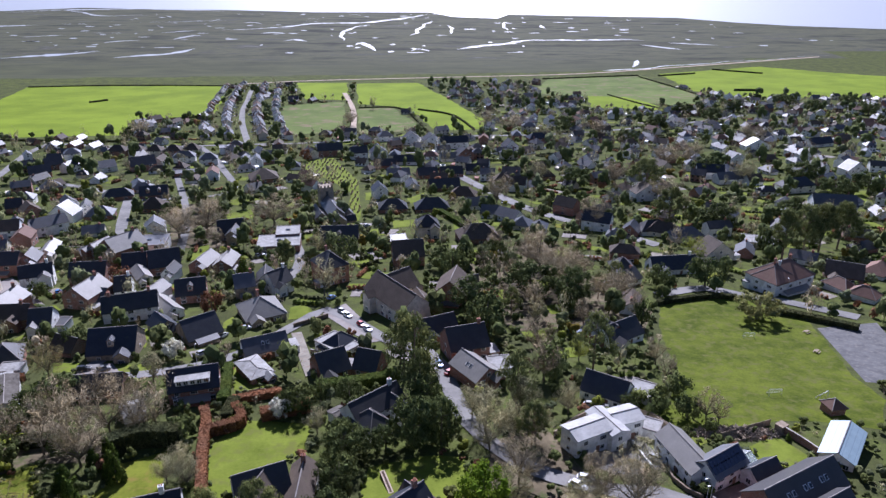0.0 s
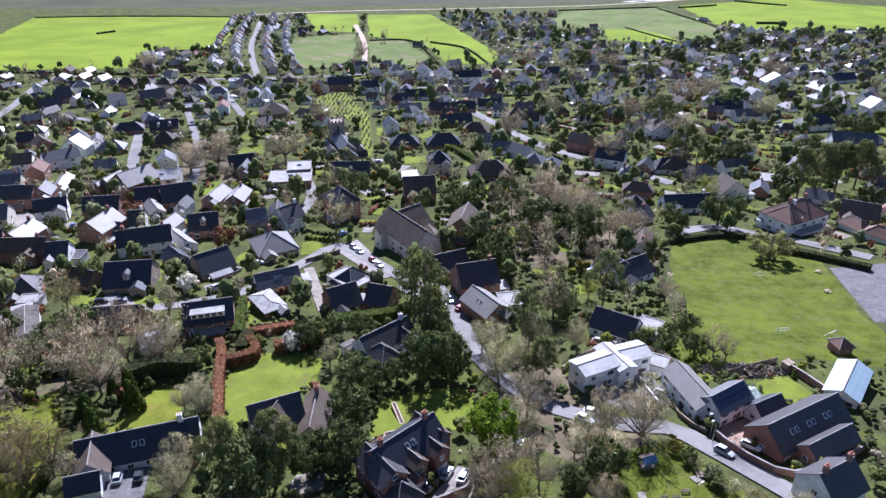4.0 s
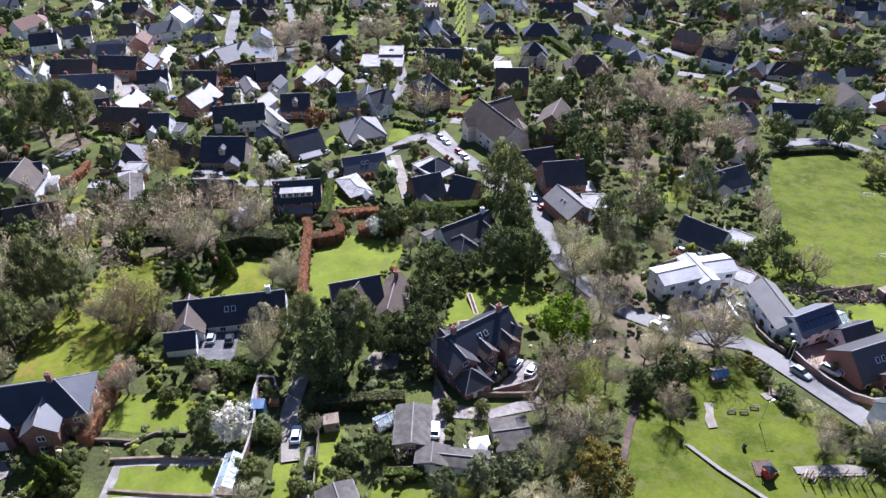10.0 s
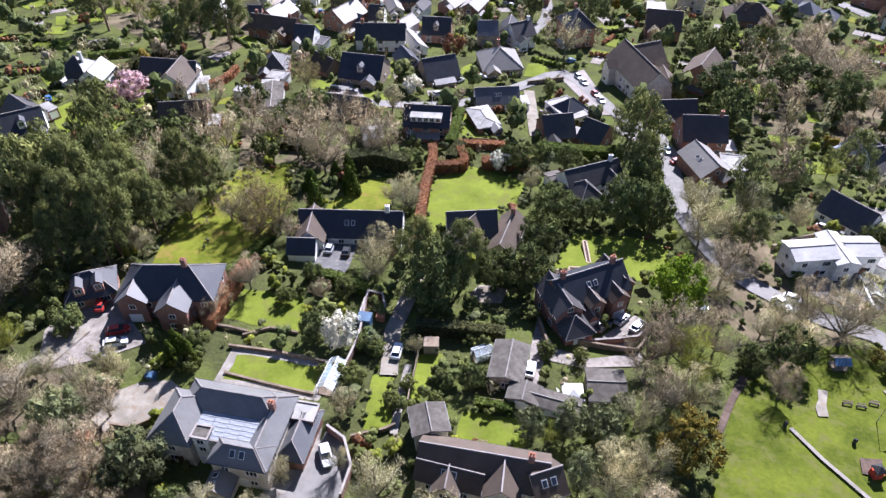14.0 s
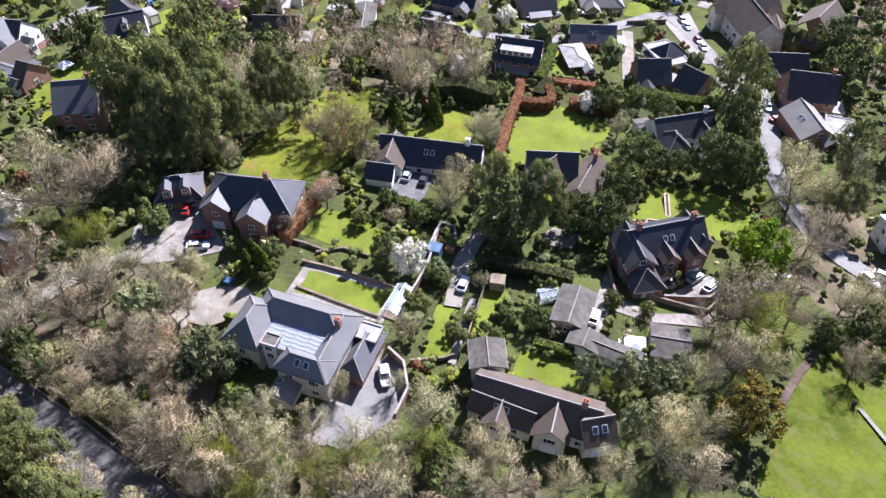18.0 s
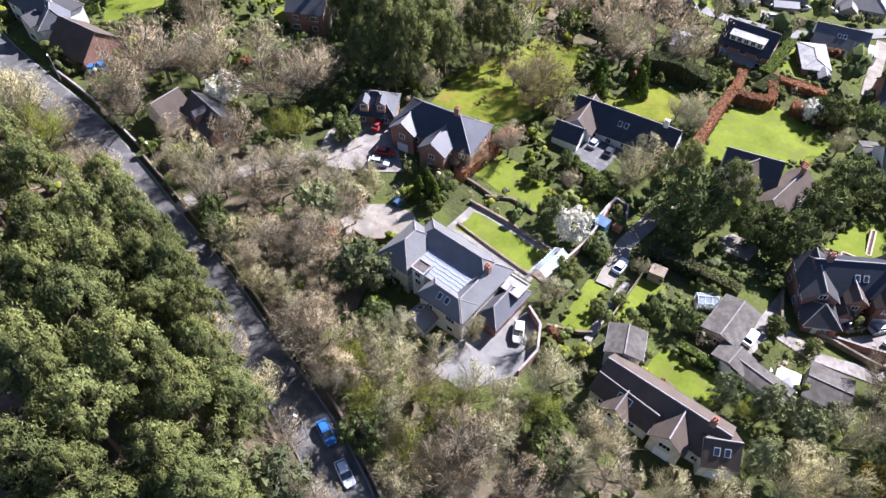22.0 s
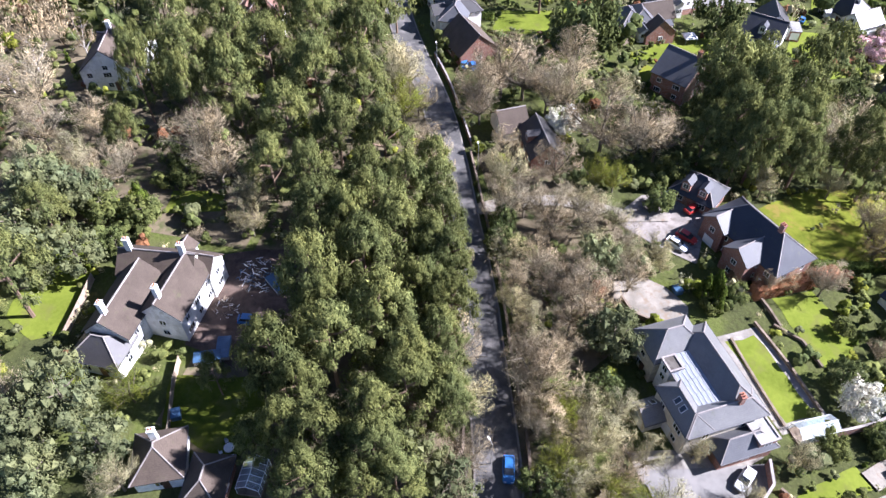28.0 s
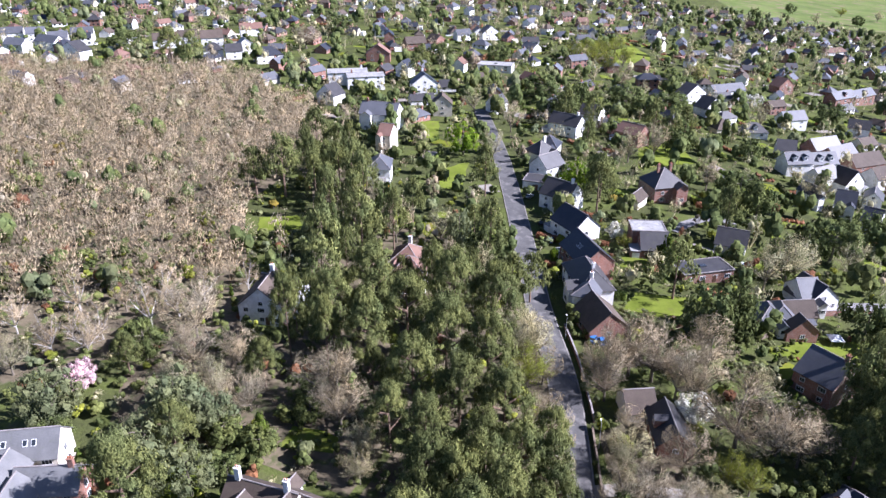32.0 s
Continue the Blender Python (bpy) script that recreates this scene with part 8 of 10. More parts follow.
tree("D", -60.9, 133.8, 3.0, 6.0)
tree("A", -55.5, 119.0, 3.8, 8.3)
tree("Y", -68.6, 116.9, 2.1, 7.4)
tree("B", -89.7, 127.2, 4.9, 11.3)
tree("B", -79.1, 122.5, 6.0, 13.8)
tree("Z", -83.7, 100.1, 4.9, 14.0)
tree("B", -82.5, 93.4, 4.8, 10.9)
tree("B", -71.6, 93.6, 2.9, 6.7)
tree("B", -69.6, 76.0, 3.7, 8.5)
tree("B", 183.7, 512.8, 12.0, 16.0)
tree("B", 127.5, 386.9, 11.4, 16.0)
tree("B", 76.1, 332.5, 8.3, 16.0)
tree("P", 123.8, 409.2, 13.6, 19.0)
tree("P", 112.5, 327.0, 9.8, 19.0)
tree("D", 138.1, 329.2, 10.1, 14.0)
tree("L", 107.0, 274.6, 6.1, 12.7)
tree("D", 101.3, 244.5, 6.6, 13.2)
tree("D", 82.9, 237.5, 4.6, 9.3)
tree("D", 83.0, 245.0, 4.3, 8.7)
tree("P", 147.7, 280.1, 7.7, 19.0)
tree("P", 161.4, 289.5, 8.6, 19.0)
tree("P", 168.7, 289.8, 8.7, 19.0)
tree("P", 179.7, 294.8, 8.9, 19.0)
tree("D", 143.3, 283.9, 6.5, 13.0)
tree("A", -82.5, 424.0, 8.6, 15.0)
tree("R", -104.0, 519.8, 5.0, 9.0)
tree("B", 12.5, 308.7, 5.6, 12.8)
tree("B", 47.9, 251.4, 10.7, 16.0)
tree("D", -245.1, 85.7, 8.4, 14.0)
tree("D", -237.4, 90.4, 6.6, 13.2)
tree("P", -217.9, 74.1, 5.7, 14.7)
tree("B", -259.6, 78.2, 6.1, 14.1)
tree("D", -432.2, 99.7, 8.3, 14.0)
tree("D", -364.9, 39.8, 7.5, 14.0)
tree("D", -209.2, 105.2, 7.7, 14.0)
tree("D", -225.1, 123.0, 7.5, 14.0)
tree("D", -159.3, 93.3, 6.3, 12.6)
tree("L", -466.6, 65.1, 8.1, 14.0)
tree("L", -489.1, 60.3, 7.7, 14.0)
tree("L", -497.6, 80.4, 8.6, 14.0)
tree("L", -431.2, 15.4, 5.4, 11.3)
tree("Q", -493.4, 131.7, 7.5, 10.0)
tree("B", -589.2, 181.1, 9.6, 16.0)
tree("A", -373.9, 134.8, 6.9, 15.0)
tree("W", -429.9, 146.9, 6.0, 8.0)
tree("D", -405.8, 183.1, 8.7, 14.0)
tree("A", -259.3, 120.5, 6.9, 15.0)
tree("P", -290.2, 35.5, 5.1, 13.3)
tree("B", -315.7, 3.5, 6.5, 14.9)
tree("A", -344.4, -14.6, 6.5, 14.3)
tree("D", -471.2, -5.8, 8.1, 14.0)
tree("D", -457.6, -41.7, 9.3, 14.0)
tree("P", -405.0, -48.3, 7.0, 18.2)
tree("D", -541.9, -126.4, 10.5, 14.0)
tree("B", -477.1, -134.9, 10.7, 16.0)
tree("K", -418.9, 67.4, 7.3, 16.0)
tree("B", 51.1, 81.7, 2.9, 6.6)
tree("B", 30.9, 108.8, 4.0, 9.1)
tree("B", 67.4, 141.5, 3.1, 7.2)
tree("B", -87.2, 95.0, 3.7, 8.4)
tree("P", -76.3, -56.6, 6.6, 17.2)
tree("D", -92.0, -78.2, 3.4, 6.8)
tree("B", -58.3, -53.3, 4.8, 11.1)
tree("L", -60.1, -47.0, 3.5, 7.4)
tree("D", -89.5, -45.7, 2.5, 5.1)
tree("P", -77.3, -8.6, 4.4, 11.5)
tree("P", -58.8, -25.6, 2.5, 9.0)
tree("P", -47.9, -19.5, 3.5, 9.0)
tree("P", -61.8, -17.1, 3.3, 9.0)
tree("S", -52.6, 82.3, 2.3, 3.9)
tree("S", -53.1, 86.8, 1.6, 2.7)
tree("D", -59.8, 83.0, 2.1, 5.0)
tree("B", -276.1, 629.2, 9.7, 16.0)
tree("D", -282.1, 617.9, 5.3, 10.6)
tree("D", -265.9, 723.3, 4.2, 8.4)
tree("D", -289.7, 584.9, 4.6, 9.2)
tree("D", -328.3, 576.2, 4.7, 9.4)
tree("A", -311.2, 579.9, 4.1, 9.1)
tree("B", -91.7, 690.4, 7.6, 16.0)
tree("B", -79.9, 802.5, 6.3, 14.5)
tree("B", 42.5, 690.4, 10.8, 16.0)
tree("B", 64.2, 653.1, 11.3, 16.0)
tree("A", 87.3, 607.6, 11.2, 15.0)
tree("D", 116.0, 661.3, 10.5, 14.0)
tree("K", 139.3, 619.4, 12.0, 16.0)
tree("D", 155.3, 581.8, 10.5, 14.0)
tree("D", 202.0, 661.3, 10.5, 14.0)
tree("D", 261.5, 761.8, 10.5, 14.0)
tree("D", 276.9, 719.5, 10.5, 14.0)
tree("D", 325.1, 783.0, 10.5, 14.0)
tree("B", 269.1, 603.8, 12.0, 16.0)
tree("D", 401.8, 826.5, 10.5, 14.0)
tree("D", 413.3, 783.0, 10.5, 14.0)
tree("D", 474.7, 826.5, 10.5, 14.0)
tree("D", 464.1, 761.8, 10.5, 14.0)
tree("B", 164.0, 501.1, 11.7, 16.0)
tree("B", 112.6, 440.7, 10.9, 16.0)
tree("D", 84.7, 428.3, 9.1, 14.0)
tree("A", 61.5, 443.8, 9.3, 15.0)
tree("D", 180.8, 466.1, 10.3, 14.0)
tree("A", 198.6, 443.8, 10.0, 15.0)
tree("D", 237.3, 446.9, 10.4, 14.0)
tree("D", 231.1, 393.8, 10.2, 14.0)
tree("D", 260.9, 410.6, 10.0, 14.0)
tree("D", 177.7, 337.6, 8.0, 14.0)
tree("B", 31.4, 388.0, 8.8, 16.0)
tree("W", -205.4, 36.6, 2.8, 5.6)
tree("L", -197.1, 38.0, 2.7, 5.7)
tree("S", -191.1, 30.7, 2.0, 3.3)
tree("S", -178.2, 32.3, 2.2, 3.7)
tree("F", -184.8, 16.1, 1.6, 5.0)
tree("L", -209.6, 32.8, 1.8, 3.7)
tree("O", -186.9, 35.0, 1.9, 4.3)
tree("S", -152.1, 20.0, 2.2, 3.7)
tree("D", -957.8, 310.3, 7.0, 14.0)
tree("B", -916.9, 309.2, 6.0, 13.7)
tree("D", -1095.0, 404.5, 7.2, 14.0)
tree("A", -994.3, 401.6, 7.4, 15.0)
tree("L", -1128.4, 489.9, 9.5, 14.0)
tree("D", -1020.3, 467.4, 7.8, 14.0)
tree("A", -1101.5, 530.2, 8.5, 15.0)
tree("P", -311.8, 74.8, 5.0, 14.5)
tree("P", -319.9, 82.7, 5.4, 15.5)
tree("P", -321.3, 69.0, 5.8, 16.5)
tree("P", -326.8, 28.7, 5.0, 17.5)
tree("P", -329.4, 41.9, 5.4, 14.5)
tree("P", -236.2, 35.1, 5.8, 15.5)
tree("P", -234.3, -5.5, 5.0, 16.5)
tree("P", -180.8, -2.5, 5.4, 17.5)
tree("P", -168.6, 47.1, 5.8, 14.5)
tree("D", -158.2, 60.4, 5.6, 10.5)
tree("D", -310.1, 109.3, 5.6, 10.5)
tree("D", -191.4, 83.9, 5.6, 10.5)
tree("D", -207.1, 96.1, 5.6, 10.5)
wood("mixed", 11.0, [(-256.4, 233.2), (-227.8, 239.3), (-177.3, 249.0), (-150.2, 194.4), (-149.7, 177.4), (-190.7, 202.3), (-185.9, 181.6), (-216.5, 189.7)])
wood("birch", 6.7, [(-395.0, -316.5), (-389.5, -223.5), (-392.7, -151.8), (-327.5, -89.7), (-271.5, -72.1), (-210.4, -84.7), (-180.5, -74.2), (-154.2, -63.5), (-132.8, -58.8), (-118.6, -86.9), (-105.6, -103.8)])
wood("pines", 8.0, [(-260.1, -86.2), (-254.1, -53.6), (-206.8, -33.5), (-187.4, -0.5), (-149.6, 8.5), (-126.4, 13.3), (-90.2, 12.7), (-87.2, -9.9), (-119.3, -32.3), (-124.1, -54.5), (-146.0, -43.9), (-231.3, -67.5)])
wood("pines", 8.0, [(-77.8, -19.2), (-90.4, -11.0), (-86.5, 2.6), (-61.6, 9.2), (-44.6, 10.0), (-28.5, 8.1), (-31.3, -16.5), (-52.6, -17.3), (-63.9, -14.4)])
wood("brown", 7.0, [(-54.6, 16.2), (-56.5, 23.2), (-51.7, 29.0), (-42.1, 26.9), (-34.3, 30.8), (-26.2, 33.9), (-22.4, 41.0), (-14.6, 41.4), (-5.1, 43.4), (4.8, 41.4), (-20.2, 11.6), (-31.9, 13.6), (-44.0, 14.9)])
wood("pines", 7.5, [(-107.9, -15.6), (-83.4, 13.0), (-55.0, 12.7), (-44.1, 9.6), (-32.5, 7.2), (-22.8, 3.8), (-55.0, -34.8)])
wood("brown", 7.5, [(-118.6, 31.8), (-106.1, 36.9), (-85.5, 46.1), (-73.3, 46.3), (-70.2, 40.7), (-62.2, 37.7), (-57.5, 30.6), (-59.7, 19.7), (-68.2, 20.8), (-87.1, 23.1), (-111.6, 21.1)])
wood("mixed", 9.0, [(-134.0, -83.8), (-124.6, -53.4), (-117.4, -25.3), (-103.2, -19.2), (-88.6, -24.4), (-93.9, -40.1), (-97.9, -55.8), (-89.3, -69.6)])
wood("mixed", 8.0, [(10.9, 133.1), (24.9, 139.3), (32.4, 114.6), (42.5, 112.9), (35.5, 102.7), (28.0, 92.1), (26.1, 98.7), (16.1, 105.7), (9.8, 113.7)])
wood("mixed", 9.0, [(11.1, 276.1), (46.6, 313.8), (62.4, 248.9), (73.7, 218.7), (64.4, 197.4), (44.5, 206.6), (23.5, 200.5), (15.5, 221.7)])
wood("mixed", 9.0, [(-161.6, 390.0), (-121.7, 377.3), (-98.5, 297.2), (-124.1, 296.0)])
wood("mixed", 8.5, [(-114.9, 139.3), (-104.4, 146.0), (-78.8, 134.9), (-74.1, 124.2), (-91.9, 123.5), (-98.7, 113.6)])
# ---------------------------------------------------------------- distant suburb: houses and trees too many to count
def polar(az, r):
    """Plan point at an azimuth (degrees left of +y) and distance from the hilltop."""
    return -math.sin(radians(az)) * r, math.cos(radians(az)) * r


def seaward(x, y):
    return y > shore(x) - 12


class Heap:
    """Arrays of many small things joined into one mesh, one slot for each material."""

    def __init__(self):
        self.v, self.f, self.s, self.n = [], [], [], 0

    def add(self, v, f, slot):
        self.v.append(np.asarray(v, float))
        self.f += [tuple(i + self.n for i in q) for q in f]
        self.s += [slot] * len(f)
        self.n += len(v)

    def put(self, name, mats, label, category):
        me = bpy.data.meshes.new(name)
        me.from_pydata(np.concatenate(self.v).tolist(), [], self.f)
        for m in mats:
            me.materials.append(m)
        me.polygons.foreach_set("material_index", self.s)
        return tagged(new(name, me), label, category, kind="stuff")


walls = ["W", "W", "W", "C", "B", "B"]
tiles = ["K", "U", "G", "N", "G", "K", "R"]
far_mats = [WALL[k] for k in "WCB"] + [TILE[k] for k in "KUGNR"] + [glass_mat, frame_mat, steel_mat, gutter_mat]


def far_house(heap, x, y, rot, w, d, h, rnd):
    """A small complete house: walls with gables, overhanging roof, chimney and windows."""
    z = ground_z(x, y)
    m = np.array(pose(x, y, z, 0, 0, rot))
    rise = d / 2 * 0.76
    wl, tl = rnd.choice("WWWWCB" if x > -250 else "WWCBBB"), rnd.choice("KUGNKGUNGGRN")
    hip = rnd.random() < 0.35
    b = gable_body(w, d, h, rise - 0.03, "h" if hip else "x", -3)
    rb, _, _ = roof_build(w, d, h, rise, "hx" if hip else "gx", 0.4, 0.2)
    wb = Build()
    for lv in ([1.0] if h < 3.5 else [0.9, 3.4]):
        for k in range(3):
            u = -w / 2 + w * (k + 0.5) / 3
            wb.box(u - 0.75, -d / 2 - 0.03, lv, u + 0.75, -d / 2 + 0.05, lv + 1.2)
            wb.box(u - 0.75, d / 2 - 0.05, lv, u + 0.75, d / 2 + 0.03, lv + 1.2)
    if math.hypot(x, y) < 450:
        word = f"{WALL_WORD[wl]} suburban house with a {TILE_WORD[tl]} roof"
        ob = tagged(thing("house", x, y, rot), word, "house", "houses on the hillside")
        part("wall", b, WALL[wl], ob)
        part("roof", rb, TILE[tl], ob)
        chimney(ob, w * 0.3, 0, h + rise, WALL["B"], False, 0.9)
        for u in (-w * 0.25, w * 0.25):
            shared("window", WIN["wide"][2], ob, u, -d / 2 - 0.005, 1.0, 0)
        stamp(x, y, 5)
        return
    if rnd.random() < 0.55:                          # a car on the drive
        cx, cy, tone = rnd.choice((-1, 1)) * (w / 2 + 2.2), -d / 2 + rnd.uniform(-3, 2), rnd.choice((9, 9, 10, 11))
        for q, slot in ((Build().box(cx - 0.85, cy - 2.0, 0.25, cx + 0.85, cy + 2.0, 0.95), tone), (Build().box(cx - 0.7, cy - 1.5, 0.95, cx + 0.7, cy + 0.9, 1.45), 8)):
            v = np.array([(*p, 1) for p in q.v]) @ m.T
            heap.add(v[:, :3], q.f, slot)
    gb = Build().box(w / 2 + 1.0, d / 2 - 4.6, -1.0, w / 2 + 3.8, d / 2 + 0.4, 2.3)
    if rnd.random() < 0.35:                          # a flat-roofed garage
        v = np.array([(*p, 1) for p in gb.v]) @ m.T
        heap.add(v[:, :3], gb.f, rnd.choice((0, 1, 2, 9)))
    cb = Build().box(w * 0.3 - 0.4, -0.35, h, w * 0.3 + 0.4, 0.35, h + rise + 1.1)
    for q, slot in ((b, "WCB".index(wl)), (rb, 3 + "KUGNR".index(tl)), (wb, 8), (cb, 2)):
        v = np.array([(*p, 1) for p in q.v]) @ m.T
        heap.add(v[:, :3], q.f, slot)
    stamp(x, y, 5)


mark_taken()
rnd = random.Random(11)
street = Heap()
ROAD_X = lambda y: float(np.interp(y, (598, 693, 789, 874, 950, 1025), (-170, -200, -226, -242.5, -258, -268.5)))
for k in range(36):                                  # rows of houses along the straight street to the shore
    y = 612 + 11.2 * k
    for off, w, d, h in ((-16, 8.5, 8.0, 5.2), (16, 8.5, 8.0, 5.2), (-38, 8.0, 7.0, 3.0), (37, 8.0, 7.0, 5.0)):
        if rnd.random() < (0.97 if abs(off) < 20 else 0.7) and not (off < -30 and 690 < y < 760):
            far_house(street, ROAD_X(y) + off + rnd.uniform(-1.5, 1.5), y + rnd.uniform(-1.5, 1.5), 90 + 18 + rnd.uniform(-5, 5) + (180 if off > 0 else 0), w, d, h, rnd)
street.put("street_houses", far_mats, "rows of distant white and grey semi-detached houses", "houses")
suburb = Heap()
for lo, hi, r0, r1, gap in ((-42, 28, 430, 1040, 24.5), (28, 58, 330, 700, 25), (58, 100, 330, 1000, 30), (100, 128, 400, 900, 32), (-42, -12, 230, 430, 30)):
    r = r0
    while r < r1:
        a = lo + rnd.uniform(0, 2)
        while a < hi:
            x, y = polar(a + rnd.uniform(-0.3, 0.3) * math.degrees(gap / r), r + rnd.uniform(-7, 7))
            if not seaward(x, y + 10) and not blocked(x, y, 6) and rnd.random() < 0.86:
                base = 15 * round((noise.noise(Vector((x / 150, y / 150, 0))) * 180) / 15)
                far_house(suburb, x, y, base + rnd.choice((0, 90, 180)) + rnd.uniform(-8, 8), rnd.uniform(8, 13), rnd.uniform(6.5, 8.5), rnd.choice((2.6, 2.8, 5.0)), rnd)
            a += math.degrees(gap / r)
        r += gap * 0.95
suburb.put("distant_houses", far_mats, "distant suburban houses with slate and tiled roofs", "houses")


# garden plots: a lawn or a paved yard with hedges along its sides, between the houses
mark_taken()
plots = Heap()
strips = {"green": ([], []), "dark": ([], []), "beech": ([], [])}


def clipped(kind, a, b, width, height):
    """A far clipped hedge from a to b: a bevelled body with a leafy skin."""
    n = max(2, int(math.hypot(b[0] - a[0], b[1] - a[1]) / 1.6))
    t = (np.arange(n) + 0.5) / n
    for x, y in zip(a[0] + (b[0] - a[0]) * t, a[1] + (b[1] - a[1]) * t):
        lump, face = hearts([(x, y, ground_z(x, y) + height * 0.45, 1.15, height * 0.62)])
        up = ball(6) * np.array([width, width, height * 0.5])
        sh = shards(up + np.array([x, y, ground_z(x, y) + height * 0.6]), 0.42, ball(6) + np.array([0, 0, 0.8]))
        strips[kind][0].extend([lump, sh])
        strips[kind][1].extend([face, up + np.array([0, 0, 0.6])])


for lo, hi, r0, r1, gap in ((-42, 60, 150, 470, 12.5), (-42, 60, 470, 900, 20.0), (60, 100, 150, 640, 16.0), (100, 128, 330, 640, 22.0)):
    r = r0
    while r < r1:
        a = lo
        while a < hi:
            x, y = polar(a + rnd.uniform(-0.4, 0.4) * math.degrees(gap / r), r + rnd.uniform(-0.4, 0.4) * gap)
            a += math.degrees(gap / r)
            w, d = rnd.uniform(4.5, 9.5), rnd.uniform(6.0, 13.0)
            rot = 15 * round((noise.noise(Vector((x / 150, y / 150, 0))) * 180) / 15) + rnd.choice((0, 90))
            sort = rnd.choice("LLLLLLFFDPPG")
            if seaward(x, y + 10) or rnd.random() < 0.12:
                continue
            m = pose(x, y, 0, 0, 0, rot)
            c = [(m @ Vector((u * w / 2, v * d / 2, 0))).xy for u, v in ((-1, -1), (1, -1), (1, 1), (-1, 1))]
            if blocked(x, y, 1.5) or any(blocked(p.x, p.y, 0.5) for p in c) or crowded(x, y, 2.0):
                continue
            plots.add([(p.x, p.y, ground_z(p.x, p.y) + 0.16) for p in c], [(0, 1, 2, 3)], "LFDPG".index(sort))
            stamp(x, y, min(w, d) * 0.5)
            for p, q in ((0, 1), (1, 2), (3, 0)):
                if rnd.random() < 0.5:
                    clipped(rnd.choice(("green", "green", "dark", "dark", "beech")), c[p], c[q], 0.7, rnd.uniform(1.2, 2.2))
        r += gap
plots.put("garden_plots", [GROUND[k] for k in ("lawn", "field", "dry", "paving", "gravel")], "small lawns and paved yards between the houses", "gardens")
for kind, (cloud, soft) in strips.items():
    tagged(new("garden_hedges", tri_mesh("garden_hedges", np.concatenate(cloud), LEAF[kind], None, np.concatenate(soft))), f"{LEAF[kind].name.replace('_leaves', '').replace('_', ' ')} rows between the far gardens", "hedges", kind="stuff")

GOLD = (1 + 5 ** 0.5) / 2
ICO = np.array([(-1, GOLD, 0), (1, GOLD, 0), (-1, -GOLD, 0), (1, -GOLD, 0), (0, -1, GOLD), (0, 1, GOLD), (0, -1, -GOLD), (0, 1, -GOLD), (GOLD, 0, -1), (GOLD, 0, 1), (-GOLD, 0, -1), (-GOLD, 0, 1)]) / 1.902
ICO_FACES = np.array([(0, 11, 5), (0, 5, 1), (0, 1, 7), (0, 7, 10), (0, 10, 11), (1, 5, 9), (5, 11, 4), (11, 10, 2), (10, 7, 6), (7, 1, 8), (3, 9, 4), (3, 4, 2), (3, 2, 6), (3, 6, 8), (3, 8, 9), (4, 9, 5), (2, 4, 11), (6, 2, 10), (8, 6, 7), (9, 8, 1)])


def far_crown(kind, lumps, leaves):
    """Triangles and rounded normals of a unit crown seen from far off: a few bulging masses with ragged leaf edges."""
    tri, soft = [], []
    if kind == "shrub":
        mid = np.column_stack([rng.uniform(-0.4, 0.4, (lumps, 2)), rng.uniform(0.3, 0.5, lumps)])
    elif kind == "cone":
        z = np.linspace(0.2, 0.88, lumps)
        mid = np.column_stack([rng.uniform(-0.12, 0.12, (lumps, 2)), z])
    else:
        d = ball(lumps)
        mid = d * np.array([0.58, 0.58, 0.26]) + np.array([0, 0, 0.64])
    for c in mid:
        rad = rng.uniform(0.36, 0.52) if kind != "cone" else 0.55 * (1.05 - c[2])
        if kind == "bare":
            rad *= 0.62
        p = ICO @ np.array(Euler((rng.uniform(-3, 3), rng.uniform(-3, 3), 0)).to_matrix()).T * rng.uniform(0.75, 1.2, (12, 1))
        flat = np.array([rad, rad, rad * (0.55 if kind != "shrub" else 0.8)])
        faces = ICO_FACES if lumps > 3 or kind == "cone" else ICO_FACES[[0, 1, 2, 3, 4, 5, 6, 7, 8, 9, 15, 19]]
        if kind != "bare" or rng.random() < 0.2:
            tri.append((p * flat + c)[faces].reshape(-1, 3))
            soft.append(p[faces].mean(1) + (c - np.array([0, 0, 0.55])) * 0.6 + np.array([0, 0, 0.2]))
        q = ball(leaves) * rng.uniform(0.8, 1.25, (leaves, 1))
        ln = q + (c - np.array([0, 0, 0.5])) * 0.7 + np.array([0, 0, 0.3])
        tri.append(shards(q * flat * (1.5 if kind == "bare" else 1.0) + c, (0.105 if kind != "bare" else 0.13) * (1.0 if lumps > 3 else 1.35), ln, 0.8 if kind != "bare" else 0.28))
        soft.append(ln)
    if kind == "bare":
        m = 7
        tip = np.column_stack([rng.uniform(-0.75, 0.75, (m, 2)), rng.uniform(0.6, 0.98, m)])
        tri.append(sticks(tip * np.array([0.15, 0.15, 0.0]), tip, 0.02))
        soft.append(tip)
    elif kind != "shrub":
        tri.append(sticks(np.array([[0, 0, -0.05]] * 2), np.array([[0.05, 0, 0.6], [-0.05, 0.04, 0.6]]), 0.05))
        soft.append(np.array([[0, -1, 0.2]] * 2))
    return np.concatenate(tri), np.concatenate(soft)


